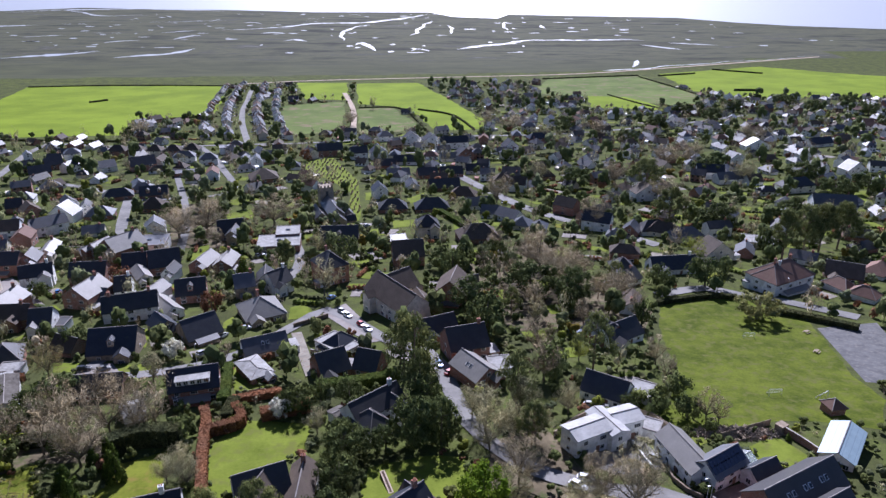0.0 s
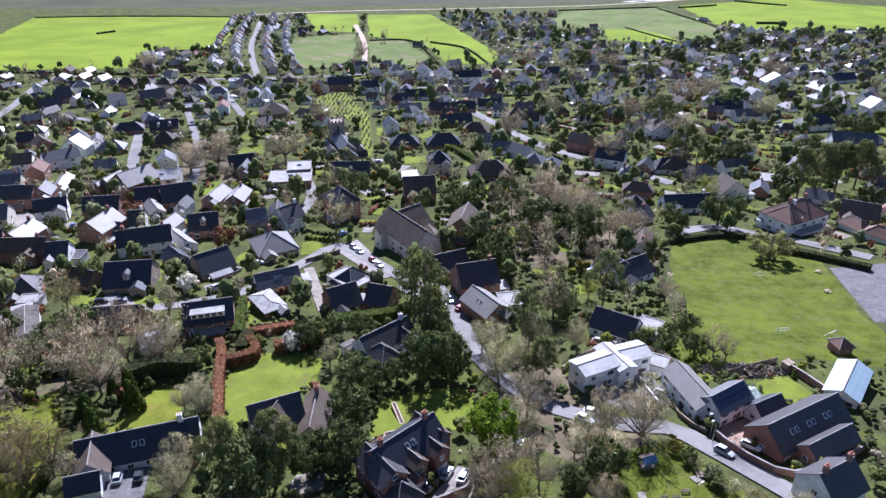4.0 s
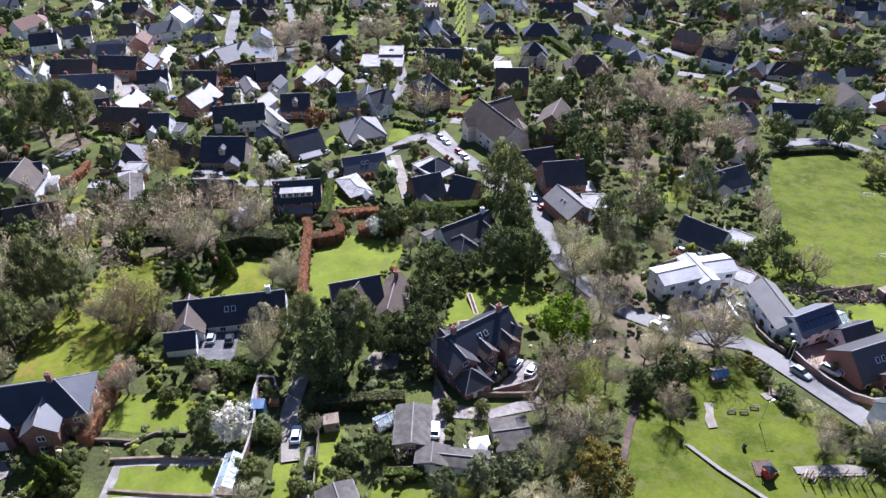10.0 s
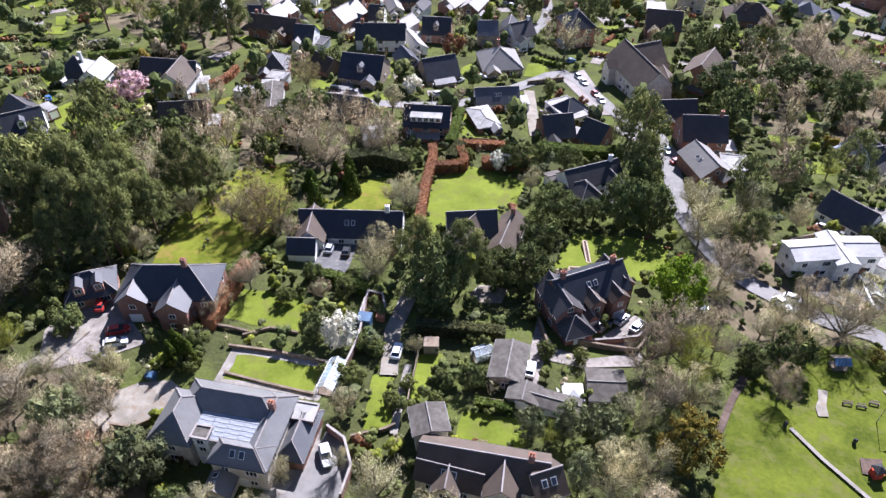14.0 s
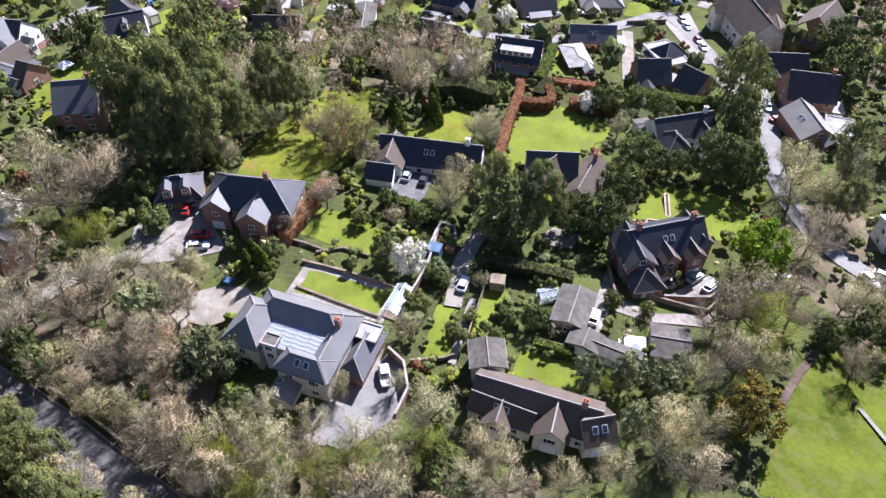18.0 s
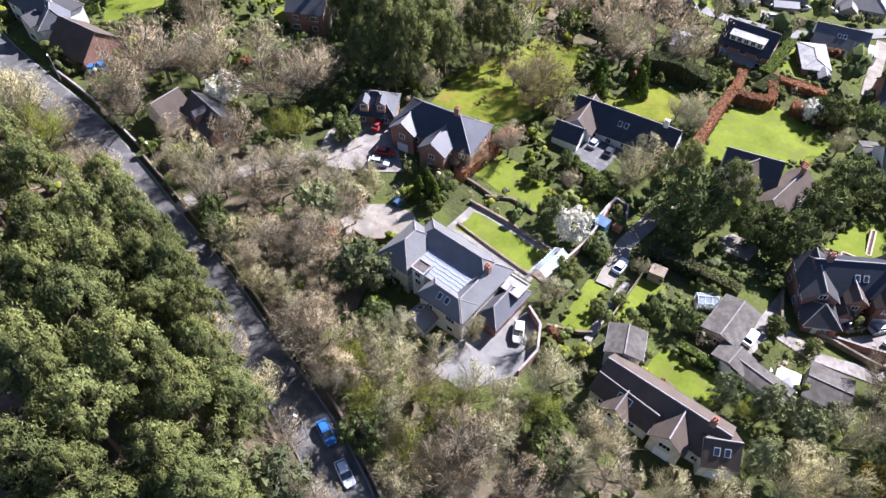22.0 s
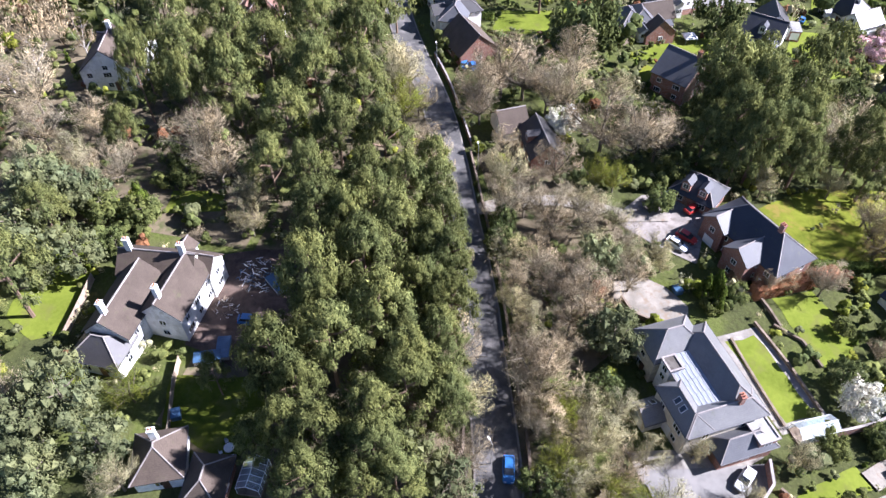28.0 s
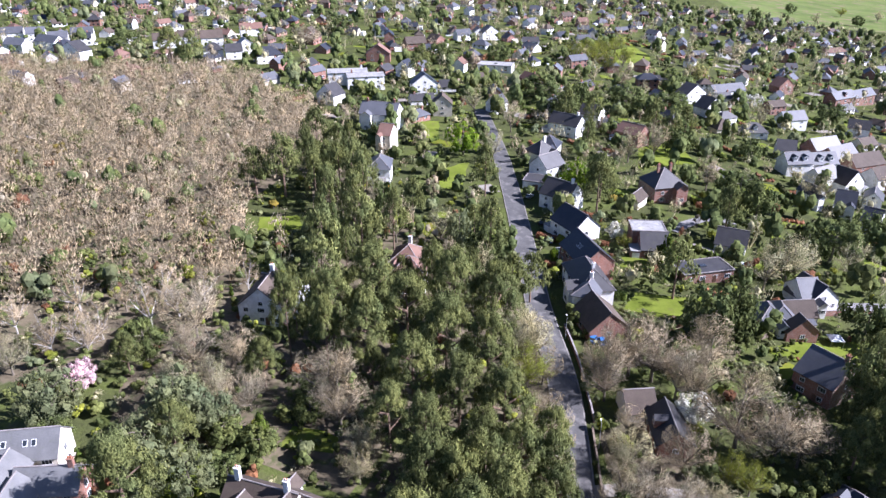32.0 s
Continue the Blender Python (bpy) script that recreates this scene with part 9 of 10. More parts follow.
def plume(leaves):
    """A far leafless birch: a soft upright plume of fine twig sprays on pale stems."""
    q = ball(leaves) * rng.uniform(0.25, 1.0, (leaves, 1)) ** 0.45
    q *= 1 + 0.2 * np.sin(q @ rng.normal(size=3) * 5)[:, None]
    p = q * np.array([0.95, 0.95, 0.36]) + np.array([0, 0, 0.62])
    tip = p + ball(leaves) * np.array([0.13, 0.13, 0.05]) + np.column_stack([q[:, :2] * 0.08, 0.05 + 0.05 * rng.random(leaves)])
    m = 4
    top = np.column_stack([rng.uniform(-0.4, 0.4, (m, 2)), rng.uniform(0.55, 0.85, m)])
    tri = np.concatenate([sticks(p, tip, 0.019), sticks(top * np.array([0.2, 0.2, 0.0]), top, 0.026)])
    return tri, np.concatenate([q * 0.8 + np.array([0, 0, 0.6]) + rng.normal(0, 0.2, q.shape), top])


def thicket(name, kinds, spots, label):
    """Many small trees or shrubs joined by foliage material."""
    for key in sorted(set(kinds)):
        shape = "cone" if key == "Y" else "bare" if key in "BKAT" else "round"
        crowns = {
            "big": [far_crown(shape, 6, 12 if shape != "bare" else 17) for _ in range(7)],
            "mid": [far_crown(shape, 5, 9 if shape != "bare" else 15) for _ in range(7)],
            "low": [far_crown("shrub" if shape == "round" else shape, 3, 10) for _ in range(7)],
        }
        if key == "T":
            crowns = {size: [plume(300) for _ in range(9)] for size in crowns}
        cloud, soft = [], []
        for i, (x, y, r, h) in enumerate(s for s, k in zip(spots, kinds) if k == key):
            far = math.hypot(x, y)
            size = ("big" if h > 2.2 else "mid") if far < 140 else "mid" if far < 200 else "low" if h < 4.5 else "big" if far < 450 else "mid"
            tri, ln = crowns[size][(i * 5 + int(abs(x))) % len(crowns[size])]
            c, n = math.cos(i * 2.4), math.sin(i * 2.4)
            turn = np.array([(c, -n, 0), (n, c, 0), (0, 0, 1)])
            cloud.append(tri @ turn.T * np.array([r, r, h]) + np.array([x, y, ground_z(x, y)]))
            soft.append(ln @ turn.T)
        ob = new(name, tri_mesh(name, np.concatenate(cloud), LEAF[key], None, np.concatenate(soft), 0.92 if key == "T" else 0.8))
        tagged(ob, f"{label}, {LEAF[key].name.replace('_', ' ')}", "vegetation", kind="stuff")


spots, kinds = [], []
for lo, hi, r0, r1, gap, big in ((-44, 132, 58, 200, 3.9, 1.3), (-44, 132, 200, 430, 7.0, 1.9), (-44, 132, 430, 1050, 14.5, 2.6)):
    r = r0
    while r < r1:
        a = lo
        while a < hi:
            x, y = polar(a + rnd.uniform(-0.45, 0.45) * math.degrees(gap / r), r + rnd.uniform(-0.45, 0.45) * gap)
            s = rnd.uniform(0.6, 1.5) * big
            if not seaward(x, y) and not blocked(x, y, s * 0.6) and not (r < 420 and crowded(x, y, s * 0.3)):
                k = rnd.choice("SSSDDOASSDYLSODSABR" if r < 200 else "SDDOSDAOGLDSKDASOBDRO" if x > -250 else "DDPDSDBADDADSADOABS")
                spots.append((x, y, s, s * rnd.uniform(1.2, 2.3)))
                kinds.append(k)
            a += math.degrees(gap / r)
        r += gap
for lo, hi, r0, r1, gap, s0, s1 in ((-44, 132, 170, 440, 13.5, 2.6, 4.6), (-44, 132, 440, 1010, 21.0, 3.2, 6.0)):
    r = r0
    while r < r1:
        a = lo
        while a < hi:
            x, y = polar(a + rnd.uniform(-0.5, 0.5) * math.degrees(gap / r), r + rnd.uniform(-0.5, 0.5) * gap)
            s = rnd.uniform(s0, s1)
            if not seaward(x, y) and not blocked(x, y, s * 0.5) and not (r < 440 and crowded(x, y, s * 0.6)):
                spots.append((x, y, s, s * rnd.uniform(1.9, 2.8)))
                kinds.append(rnd.choice("PDDBDKAABDDOA" if r < 440 else "DDABDAADOBAKBD"))
            a += math.degrees(gap / r)
        r += gap
for x, y in EDGES:                                   # beds along the edges of the lawns
    s = rnd.uniform(0.45, 1.15)
    if rnd.random() < 0.7:
        spots.append((x + rnd.uniform(-0.6, 0.6), y + rnd.uniform(-0.6, 0.6), s, s * rnd.uniform(1.0, 1.9)))
        kinds.append(rnd.choice("SSDDOLSDOSSYDOAR"))
under_s, under_k = [], []
for lo, hi, r0, r1, gap in ((62, 132, 60, 270, 4.8), (14, 62, 40, 130, 4.4)):    # undergrowth beneath the woods
    r = r0
    while r < r1:
        a = lo
        while a < hi:
            x, y = polar(a + rnd.uniform(-0.5, 0.5) * math.degrees(gap / r), r + rnd.uniform(-0.5, 0.5) * gap)
            s = rnd.uniform(0.8, 2.1)
            if not blocked(x, y, s) and rnd.random() < 0.8:
                under_s.append((x, y, s, s * rnd.uniform(1.1, 1.9)))
                under_k.append(rnd.choice("SSOASLA"))
            a += math.degrees(gap / r)
        r += gap
near_k = [k for k, s in zip(kinds, spots) if math.hypot(s[0], s[1]) < 200]
near_s = [s for s in spots if math.hypot(s[0], s[1]) < 200]
far_k = [k for k, s in zip(kinds, spots) if math.hypot(s[0], s[1]) >= 200]
far_s = [s for s in spots if math.hypot(s[0], s[1]) >= 200]
thicket("garden_shrubs", near_k, near_s, "garden shrubs and undergrowth between the houses")
thicket("undergrowth", under_k, under_s, "green undergrowth and brambles beneath the trees")
thicket("hillside_trees", far_k, far_s, "distant garden trees between the houses")
thicket("birch_wood", ["T"] * len(FAR_BIRCH), FAR_BIRCH, "wide leafless birch wood of tan twigs")
# ---------------------------------------------------------------- parked cars
PAINT = {
    "blue": plain("blue_car_paint", (0.03, 0.13, 0.34), 0.35), "white": plain("white_car_paint", (0.62, 0.63, 0.64), 0.35), "silver": plain("silver_car_paint", (0.3, 0.32, 0.34), 0.4, 0.1),
    "red": plain("red_car_paint", (0.38, 0.03, 0.025), 0.35), "black": plain("black_car_paint", (0.02, 0.022, 0.026), 0.3), "grey": plain("grey_car_paint", (0.12, 0.125, 0.13), 0.4, 0.1),
}


def car_template(colour):
    """A hatchback: lofted body, glazed cabin, roof, wheels with rims, lamps and mirrors; nose to +x."""
    ob = tagged(thing("car", 0, 0, 0, -500), f"{colour} parked hatchback car with dark windows", "car", "parked cars")
    sections = [(-2.05, 0.62, 0.5, 0.82), (-1.95, 0.8, 0.35, 0.98), (-1.2, 0.87, 0.28, 1.0), (0.0, 0.88, 0.26, 0.97), (1.0, 0.87, 0.28, 0.93), (1.75, 0.8, 0.32, 0.8), (2.08, 0.6, 0.42, 0.66)]
    b = Build()
    v = []
    for x, w, z0, z1 in sections:
        v += [(x, -w, z0), (x, -w * 1.02, (z0 + z1) / 2), (x, -w * 0.9, z1), (x, w * 0.9, z1), (x, w * 1.02, (z0 + z1) / 2), (x, w, z0)]
    f = []
    for i in range(len(sections) - 1):
        for k in range(6):
            a, c = i * 6 + k, i * 6 + (k + 1) % 6
            f.append((a, a + 6, c + 6, c))
    f += [tuple(range(6)), tuple(reversed(range(len(v) - 6, len(v))))]
    part("body", b.add(v, f), PAINT[colour], ob)
    cab = [(-1.75, 0.72, 0.98), (1.0, 0.74, 0.94), (0.25, 0.58, 1.44), (-1.35, 0.58, 1.46)]
    cv = [(x, s * w, z) for x, w, z in cab for s in (-1, 1)]
    part("cabin_glass", Build().add(cv, [(0, 2, 4, 6), (1, 7, 5, 3), (2, 3, 5, 4), (0, 6, 7, 1), (4, 5, 7, 6), (0, 1, 3, 2)]), glass_mat, ob)
    part("roof", Build().box(-1.34, -0.585, 1.45, 0.26, 0.585, 1.5), PAINT[colour], ob)
    for s in (-1, 1):
        for x in (-1.3, 1.28):
            w = part("wheel", Build().tube((x, s * 0.72, 0.31), (x, s * 0.9, 0.31), 0.31, 0.31, 12), rubber_mat, ob)
            part("rim", Build().tube((x, s * 0.9, 0.31), (x, s * 0.915, 0.31), 0.2, 0.18, 10), rim_mat, w)
        part("headlight", Build().box(1.9, s * 0.5 - 0.14, 0.6, 2.04, s * 0.5 + 0.14, 0.72), lamp_clear_mat, ob)
        part("tail_light", Build().box(-2.06, s * 0.6 - 0.1, 0.68, -1.94, s * 0.6 + 0.1, 0.86), lamp_red_mat, ob)
    return ob


CARS = {}


def car(x, y, rot, colour):
    slope = math.degrees(math.atan2(ground_z(x, y + 1) - ground_z(x, y - 1), 2))
    m = Matrix.Translation((x, y, ground_z(x, y) + 0.16)) @ pose(0, 0, 0, slope) @ pose(0, 0, 0, 0, 0, rot)
    if colour not in CARS:
        CARS[colour] = car_template(colour)
        CARS[colour].matrix_basis = m
        return CARS[colour]
    return copy_thing(CARS[colour], m)


car(-42.5, 14.6, -11.0, "blue")
car(-36.0, 13.2, -12.0, "white")
car(-72.1, -22.3, 80.3, "blue")
car(-95.7, 57.1, 118.0, "silver")
car(-91.7, 60.6, 118.0, "red")
car(-37.4, 47.3, -50.2, "white")
car(-62.2, 93.8, 105.1, "silver")
car(-58.5, 94.3, 108.5, "black")
car(-1.0, 96.3, 67.2, "silver")
car(2.1, 95.4, 71.1, "silver")
car(-4.0, 92.7, 62.0, "grey")
car(-36.4, 71.1, 102.7, "white")
car(-13.5, 76.2, 95.9, "white")
car(59.6, 106.0, -42.0, "white")
car(53.6, 104.0, -50.0, "silver")
car(-35.3, 217.1, -53.4, "silver")
car(-32.7, 213.2, -54.9, "white")
car(-27.2, 205.1, -55.4, "red")
car(-24.6, 201.0, -56.5, "white")
car(44.8, 128.4, -62.0, "black")
car(47.3, 124.8, -35.0, "silver")
car(37.9, 149.4, -20.0, "grey")
car(41.6, 147.4, -32.0, "black")
car(-102.7, 171.1, 16.2, "black")
car(-97.1, 171.0, 37.0, "grey")
car(-72.5, 182.1, 58.0, "silver")
car(-72.1, 194.5, 70.6, "black")
car(-70.3, 195.8, 74.4, "silver")
car(-64.9, 201.9, 28.9, "silver")
car(-41.1, 230.9, 57.6, "blue")
car(-1.0, 174.3, -76.7, "blue")
car(2.1, 168.9, 48.6, "red")
car(142.0, 240.9, 30.8, "white")
car(147.6, 229.4, 28.8, "white")
car(-145.0, 236.9, 102.6, "blue")
car(-157.3, 237.9, 38.6, "white")
car(-81.5, 283.2, 87.0, "white")
car(-78.6, 282.5, 86.5, "white")
car(-75.7, 281.8, 86.0, "red")
car(-73.0, 281.9, 85.5, "grey")
car(-144.9, 23.6, 155.6, "blue")
car(-144.1, 25.4, -171.0, "blue")
car(-171.5, 126.0, 142.0, "blue")
car(-38.8, 333.4, 49.6, "silver")
car(29.0, 418.0, 66.9, "white")
car(35.2, 386.7, 62.1, "grey")
car(-247.1, 11.7, 19.3, "grey")
car(-33.7, 335.0, 36.1, "silver")
car(-193.6, 72.9, 149.4, "white")
car(30.2, 117.1, -11.6, "silver")
car(-84.2, 56.5, 39.6, "red")
car(-82.5, 53.9, 38.3, "white")
car(28.0, 114.6, -39.4, "white")
car(-199.5, 16.1, 167.4, "blue")
car(-213.1, 13.9, 165.1, "black")
car(-235.7, 10.4, 152.6, "silver")

# ---------------------------------------------------------------- walls, fences and garden things
def wall_run(kind, h, pts, thick=0.26):
    """A wall or boarded fence along a line, stepping with the slope."""
    if kind == "fence":
        ob = tagged(thing("fence", *pts[0]), "weathered boarded timber garden fence", "fence", "garden fences")
        inv = ob.matrix_basis.inverted()
        c = curve_points(pts, 2.4)
        for p, q in zip(c, c[1:]):
            d = (q - p).normalized()
            n = Vector((-d.y, d.x, 0)) * 0.04
            zp, zq = ground_z(p.x, p.y), ground_z(q.x, q.y)
            v = [inv @ Vector(o) for o in ((p.x - n.x, p.y - n.y, zp), (q.x - n.x, q.y - n.y, zq), (q.x + n.x, q.y + n.y, zq), (p.x + n.x, p.y + n.y, zp))]
            u = [o + Vector((0, 0, h)) for o in v]
            part("panel", Build().add(v + u, [(0, 1, 5, 4), (2, 3, 7, 6), (1, 2, 6, 5), (3, 0, 4, 7), (4, 5, 6, 7)]), timber_mat, ob)
            o = inv @ Vector((p.x, p.y, zp))
            part("post", Build().box(o.x - 0.07, o.y - 0.07, o.z - 0.3, o.x + 0.07, o.y + 0.07, o.z + h + 0.1), timber_mat, ob)
        return ob
    mat = {"stone": stone_wall_mat, "brick": WALL["B"], "white": WALL["W"]}[kind]
    word = {"stone": "rough sandstone garden wall with coping", "brick": "red-brick garden wall with coping", "white": "white painted garden wall with coping"}[kind]
    ob = tagged(thing("garden_wall", *pts[0]), word, "wall", "garden walls")
    inv = ob.matrix_basis.inverted()
    b, cp = Build(), Build()
    c = curve_points(pts, 3.0)
    for p, q in zip(c, c[1:]):
        d = (q - p).normalized()
        for bb, half, lo, hi in ((b, thick / 2, -0.6, h), (cp, thick / 2 + 0.06, h, h + 0.1)):
            n = Vector((-d.y, d.x, 0)) * half
            v = []
            for o, s in ((p, -1), (q, -1), (q, 1), (p, 1)):
                v.append(Vector((o.x + n.x * s, o.y + n.y * s, ground_z(o.x, o.y) + lo)))
            u = [o + Vector((0, 0, hi - lo)) for o in v]
            bb.add([inv @ o for o in v + u], [(0, 1, 5, 4), (2, 3, 7, 6), (1, 2, 6, 5), (3, 0, 4, 7), (4, 5, 6, 7), (3, 2, 1, 0)])
    part("masonry", b, mat, ob)
    part("coping", cp, mat if kind != "brick" else ridge_mat, ob)
    return ob


def glass_clear():
    m, n, l, b = nodes("greenhouse_glass")
    b.inputs["Base Color"].default_value = (0.75, 0.82, 0.84, 1)
    b.inputs["Roughness"].default_value = 0.08
    b.inputs["Transmission Weight"].default_value = 0.75
    return m


CLEAR = glass_clear()


def greenhouse(x, y, rot, w, d, h=2.1, label="white-framed glass greenhouse with a pitched roof", name="greenhouse"):
    ob = tagged(thing(name, x, y, rot), label, name)
    r = w * 0.28
    part("base", Build().box(-w / 2, -d / 2, -0.5, w / 2, d / 2, 0.45), stone_wall_mat, ob)
    n = max(3, int(d / 0.9))
    for k in range(n + 1):
        yy = -d / 2 + d * k / n
        b = Build()
        for s in (-1, 1):
            b.tube((s * w / 2, yy, 0.45), (s * w / 2, yy, h), 0.045, 0.045, 4).tube((s * w / 2, yy, h), (0, yy, h + r), 0.045, 0.045, 4)
        part("rib", b, frame_mat, ob)
        if k < n:
            y2 = yy + d / n
            for s in (-1, 1):
                for v in ([(s * w / 2, yy, 0.45), (s * w / 2, y2, 0.45), (s * w / 2, y2, h), (s * w / 2, yy, h)], [(s * w / 2, yy, h), (s * w / 2, y2, h), (0, y2, h + r), (0, yy, h + r)]):
                    o = part("pane", Build().slab(v, 0.012), CLEAR, ob)
                    o.visible_shadow = False
    part("ridge", Build().tube((0, -d / 2, h + r), (0, d / 2, h + r), 0.06, 0.06, 5), frame_mat, ob)
    for s in (-1, 1):
        part("eaves_rail", Build().tube((s * w / 2, -d / 2, h), (s * w / 2, d / 2, h), 0.05, 0.05, 4), frame_mat, ob)
    return ob


def goal(x, y, rot):
    ob = tagged(thing("football_goal", x, y, rot), "small white metal football goal with net", "goal", "goals on the field")
    for s in (-1, 1):
        part("post", Build().tube((s * 1.7, 0, 0), (s * 1.7, 0, 1.9), 0.06, 0.06, 6), frame_mat, ob)
        part("side_bar", Build().tube((s * 1.7, 0, 1.9), (s * 1.7, 1.3, 0.03), 0.04, 0.04, 5), frame_mat, ob)
    part("crossbar", Build().tube((-1.7, 0, 1.9), (1.7, 0, 1.9), 0.06, 0.06, 6), frame_mat, ob)
    part("ground_bar", Build().tube((-1.7, 1.3, 0.05), (1.7, 1.3, 0.05), 0.05, 0.05, 6), frame_mat, ob)
    b = Build()
    for k in range(12):
        u = -1.6 + 3.2 * k / 11
        b.tube((u, 0.02, 1.88), (u, 1.28, 0.06), 0.012, 0.012, 3)
    for k in range(7):
        t = (k + 1) / 8
        b.tube((-1.68, 1.3 * t, 1.9 - 1.85 * t), (1.68, 1.3 * t, 1.9 - 1.85 * t), 0.012, 0.012, 3)
    tagged(part("net", b, frame_mat, ob), kind="stuff")


def parasol(x, y, colour, r=1.5, name="parasol"):
    word = {"red": "open red garden parasol on a pole", "white": "open white garden parasol on a pole"}[colour]
    ob = tagged(thing(name, x, y, (x * 37) % 60), word, "parasol", "garden parasols")
    part("pole", Build().tube((0, 0, -0.1), (0, 0, 2.5), 0.03, 0.03, 6), steel_mat, ob)
    part("base", Build().tube((0, 0, 0), (0, 0, 0.12), 0.3, 0.25, 10), stone_wall_mat, ob)
    b = Build()
    v = [(0, 0, 2.55)] + [(math.cos(t) * r, math.sin(t) * r, 2.05) for t in (math.pi * k / 4 for k in range(8))]
    b.add(v + [(p[0], p[1], p[2] - 0.03) for p in v], [(0, 1 + k, 1 + (k + 1) % 8) for k in range(8)] + [(9, 10 + (k + 1) % 8, 10 + k) for k in range(8)] + [(1 + k, 10 + k, 10 + (k + 1) % 8, 1 + (k + 1) % 8) for k in range(8)])
    part("canopy", b, cloth_red_mat if colour == "red" else cloth_white_mat, ob)


def gazebo(x, y, rot, w, colour="white"):
    ob = tagged(thing("gazebo", x, y, rot), "white fabric garden gazebo on four posts", "gazebo")
    for sx in (-1, 1):
        for sy in (-1, 1):
            part("post", Build().tube((sx * w / 2, sy * w / 2, -0.2), (sx * w / 2, sy * w / 2, 2.1), 0.04, 0.04, 5), steel_mat, ob)
    h = w / 2 + 0.15
    v = [(-h, -h, 2.1), (h, -h, 2.1), (h, h, 2.1), (-h, h, 2.1), (0, 0, 3.0)]
    part("canopy", Build().add(v + [(p[0], p[1], p[2] - 0.2) for p in v[:4]], [(0, 1, 4), (1, 2, 4), (2, 3, 4), (3, 0, 4), (0, 5, 6, 1), (1, 6, 7, 2), (2, 7, 8, 3), (3, 8, 5, 0)]), cloth_white_mat, ob)


def bench(x, y, rot):
    ob = tagged(thing("bench", x, y, rot), "weathered wooden park bench", "bench", "benches")
    for k in range(3):
        part("seat_slat", Build().box(-0.8, -0.25 + k * 0.17, 0.43, 0.8, -0.12 + k * 0.17, 0.47), timber_mat, ob)
    for k in range(2):
        part("back_slat", Build().box(-0.8, 0.27, 0.58 + k * 0.18, 0.8, 0.31, 0.7 + k * 0.18), timber_mat, ob)
    for s in (-1, 1):
        part("leg", Build().box(s * 0.7 - 0.05, -0.25, -0.1, s * 0.7 + 0.05, 0.31, 0.43), timber_mat, ob)


def picnic_table(x, y, rot):
    ob = tagged(thing("picnic_table", x, y, rot), "pale wooden picnic table with two benches", "picnic table", "picnic tables")
    part("tabletop", Build().box(-0.95, -0.4, 0.7, 0.95, 0.4, 0.76), timber_mat, ob)
    for s in (-1, 1):
        part("bench_board", Build().box(-0.95, s * 0.75 - 0.14, 0.42, 0.95, s * 0.75 + 0.14, 0.47), timber_mat, ob)
        part("leg_frame", Build().tube((s * 0.65, -0.7, 0), (s * 0.65, -0.25, 0.7), 0.05, 0.05, 4).tube((s * 0.65, 0.7, 0), (s * 0.65, 0.25, 0.7), 0.05, 0.05, 4).box(s * 0.65 - 0.04, -0.85, 0.36, s * 0.65 + 0.04, 0.85, 0.42), timber_mat, ob)


def litter_bin(x, y):
    ob = tagged(thing("litter_bin", x, y), "dark round litter bin in the park", "bin")
    part("drum", Build().tube((0, 0, -0.1), (0, 0, 0.95), 0.3, 0.33, 12), gutter_mat, ob)
    part("lid", Build().tube((0, 0, 0.95), (0, 0, 1.15), 0.36, 0.2, 12), rubber_mat, ob)


def street_lamp(x, y, rot, h=6.0):
    ob = tagged(thing("street_lamp", x, y, rot), "grey steel street lamp with a short arm", "street lamp", "street lamps")
    part("column", Build().tube((0, 0, -0.3), (0, 0, 1.2), 0.09, 0.09, 8).tube((0, 0, 1.2), (0, 0, h), 0.06, 0.045, 8), steel_mat, ob)
    part("arm", Build().tube((0, 0, h), (0.8, 0, h + 0.15), 0.035, 0.03, 6), steel_mat, ob)
    part("lantern", Build().box(0.65, -0.13, h + 0.08, 1.25, 0.13, h + 0.22), frame_mat, ob)


def shelter(x, y, rot):
    """Small open play shelter with a split blue and grey roof."""
    ob = tagged(thing("play_shelter", x, y, rot), "small play shelter with blue and grey pitched roof", "shelter")
    for sx in (-1, 1):
        for sy in (-1, 1):
            part("post", Build().box(sx * 1.2 - 0.06, sy * 1.0 - 0.06, -0.3, sx * 1.2 + 0.06, sy * 1.0 + 0.06, 2.0), timber_mat, ob)
    part("roof_panel", Build().slab([(-1.5, -1.3, 1.9), (1.5, -1.3, 1.9), (1.5, 0, 2.6), (-1.5, 0, 2.6)], 0.06), tarp_mat, ob)
    part("roof_panel", Build().slab([(1.5, 1.3, 1.9), (-1.5, 1.3, 1.9), (-1.5, 0, 2.6), (1.5, 0, 2.6)], 0.06), timber_mat, ob)
    part("deck", Build().box(-1.3, -1.1, 0.3, 1.3, 1.1, 0.4), timber_mat, ob)


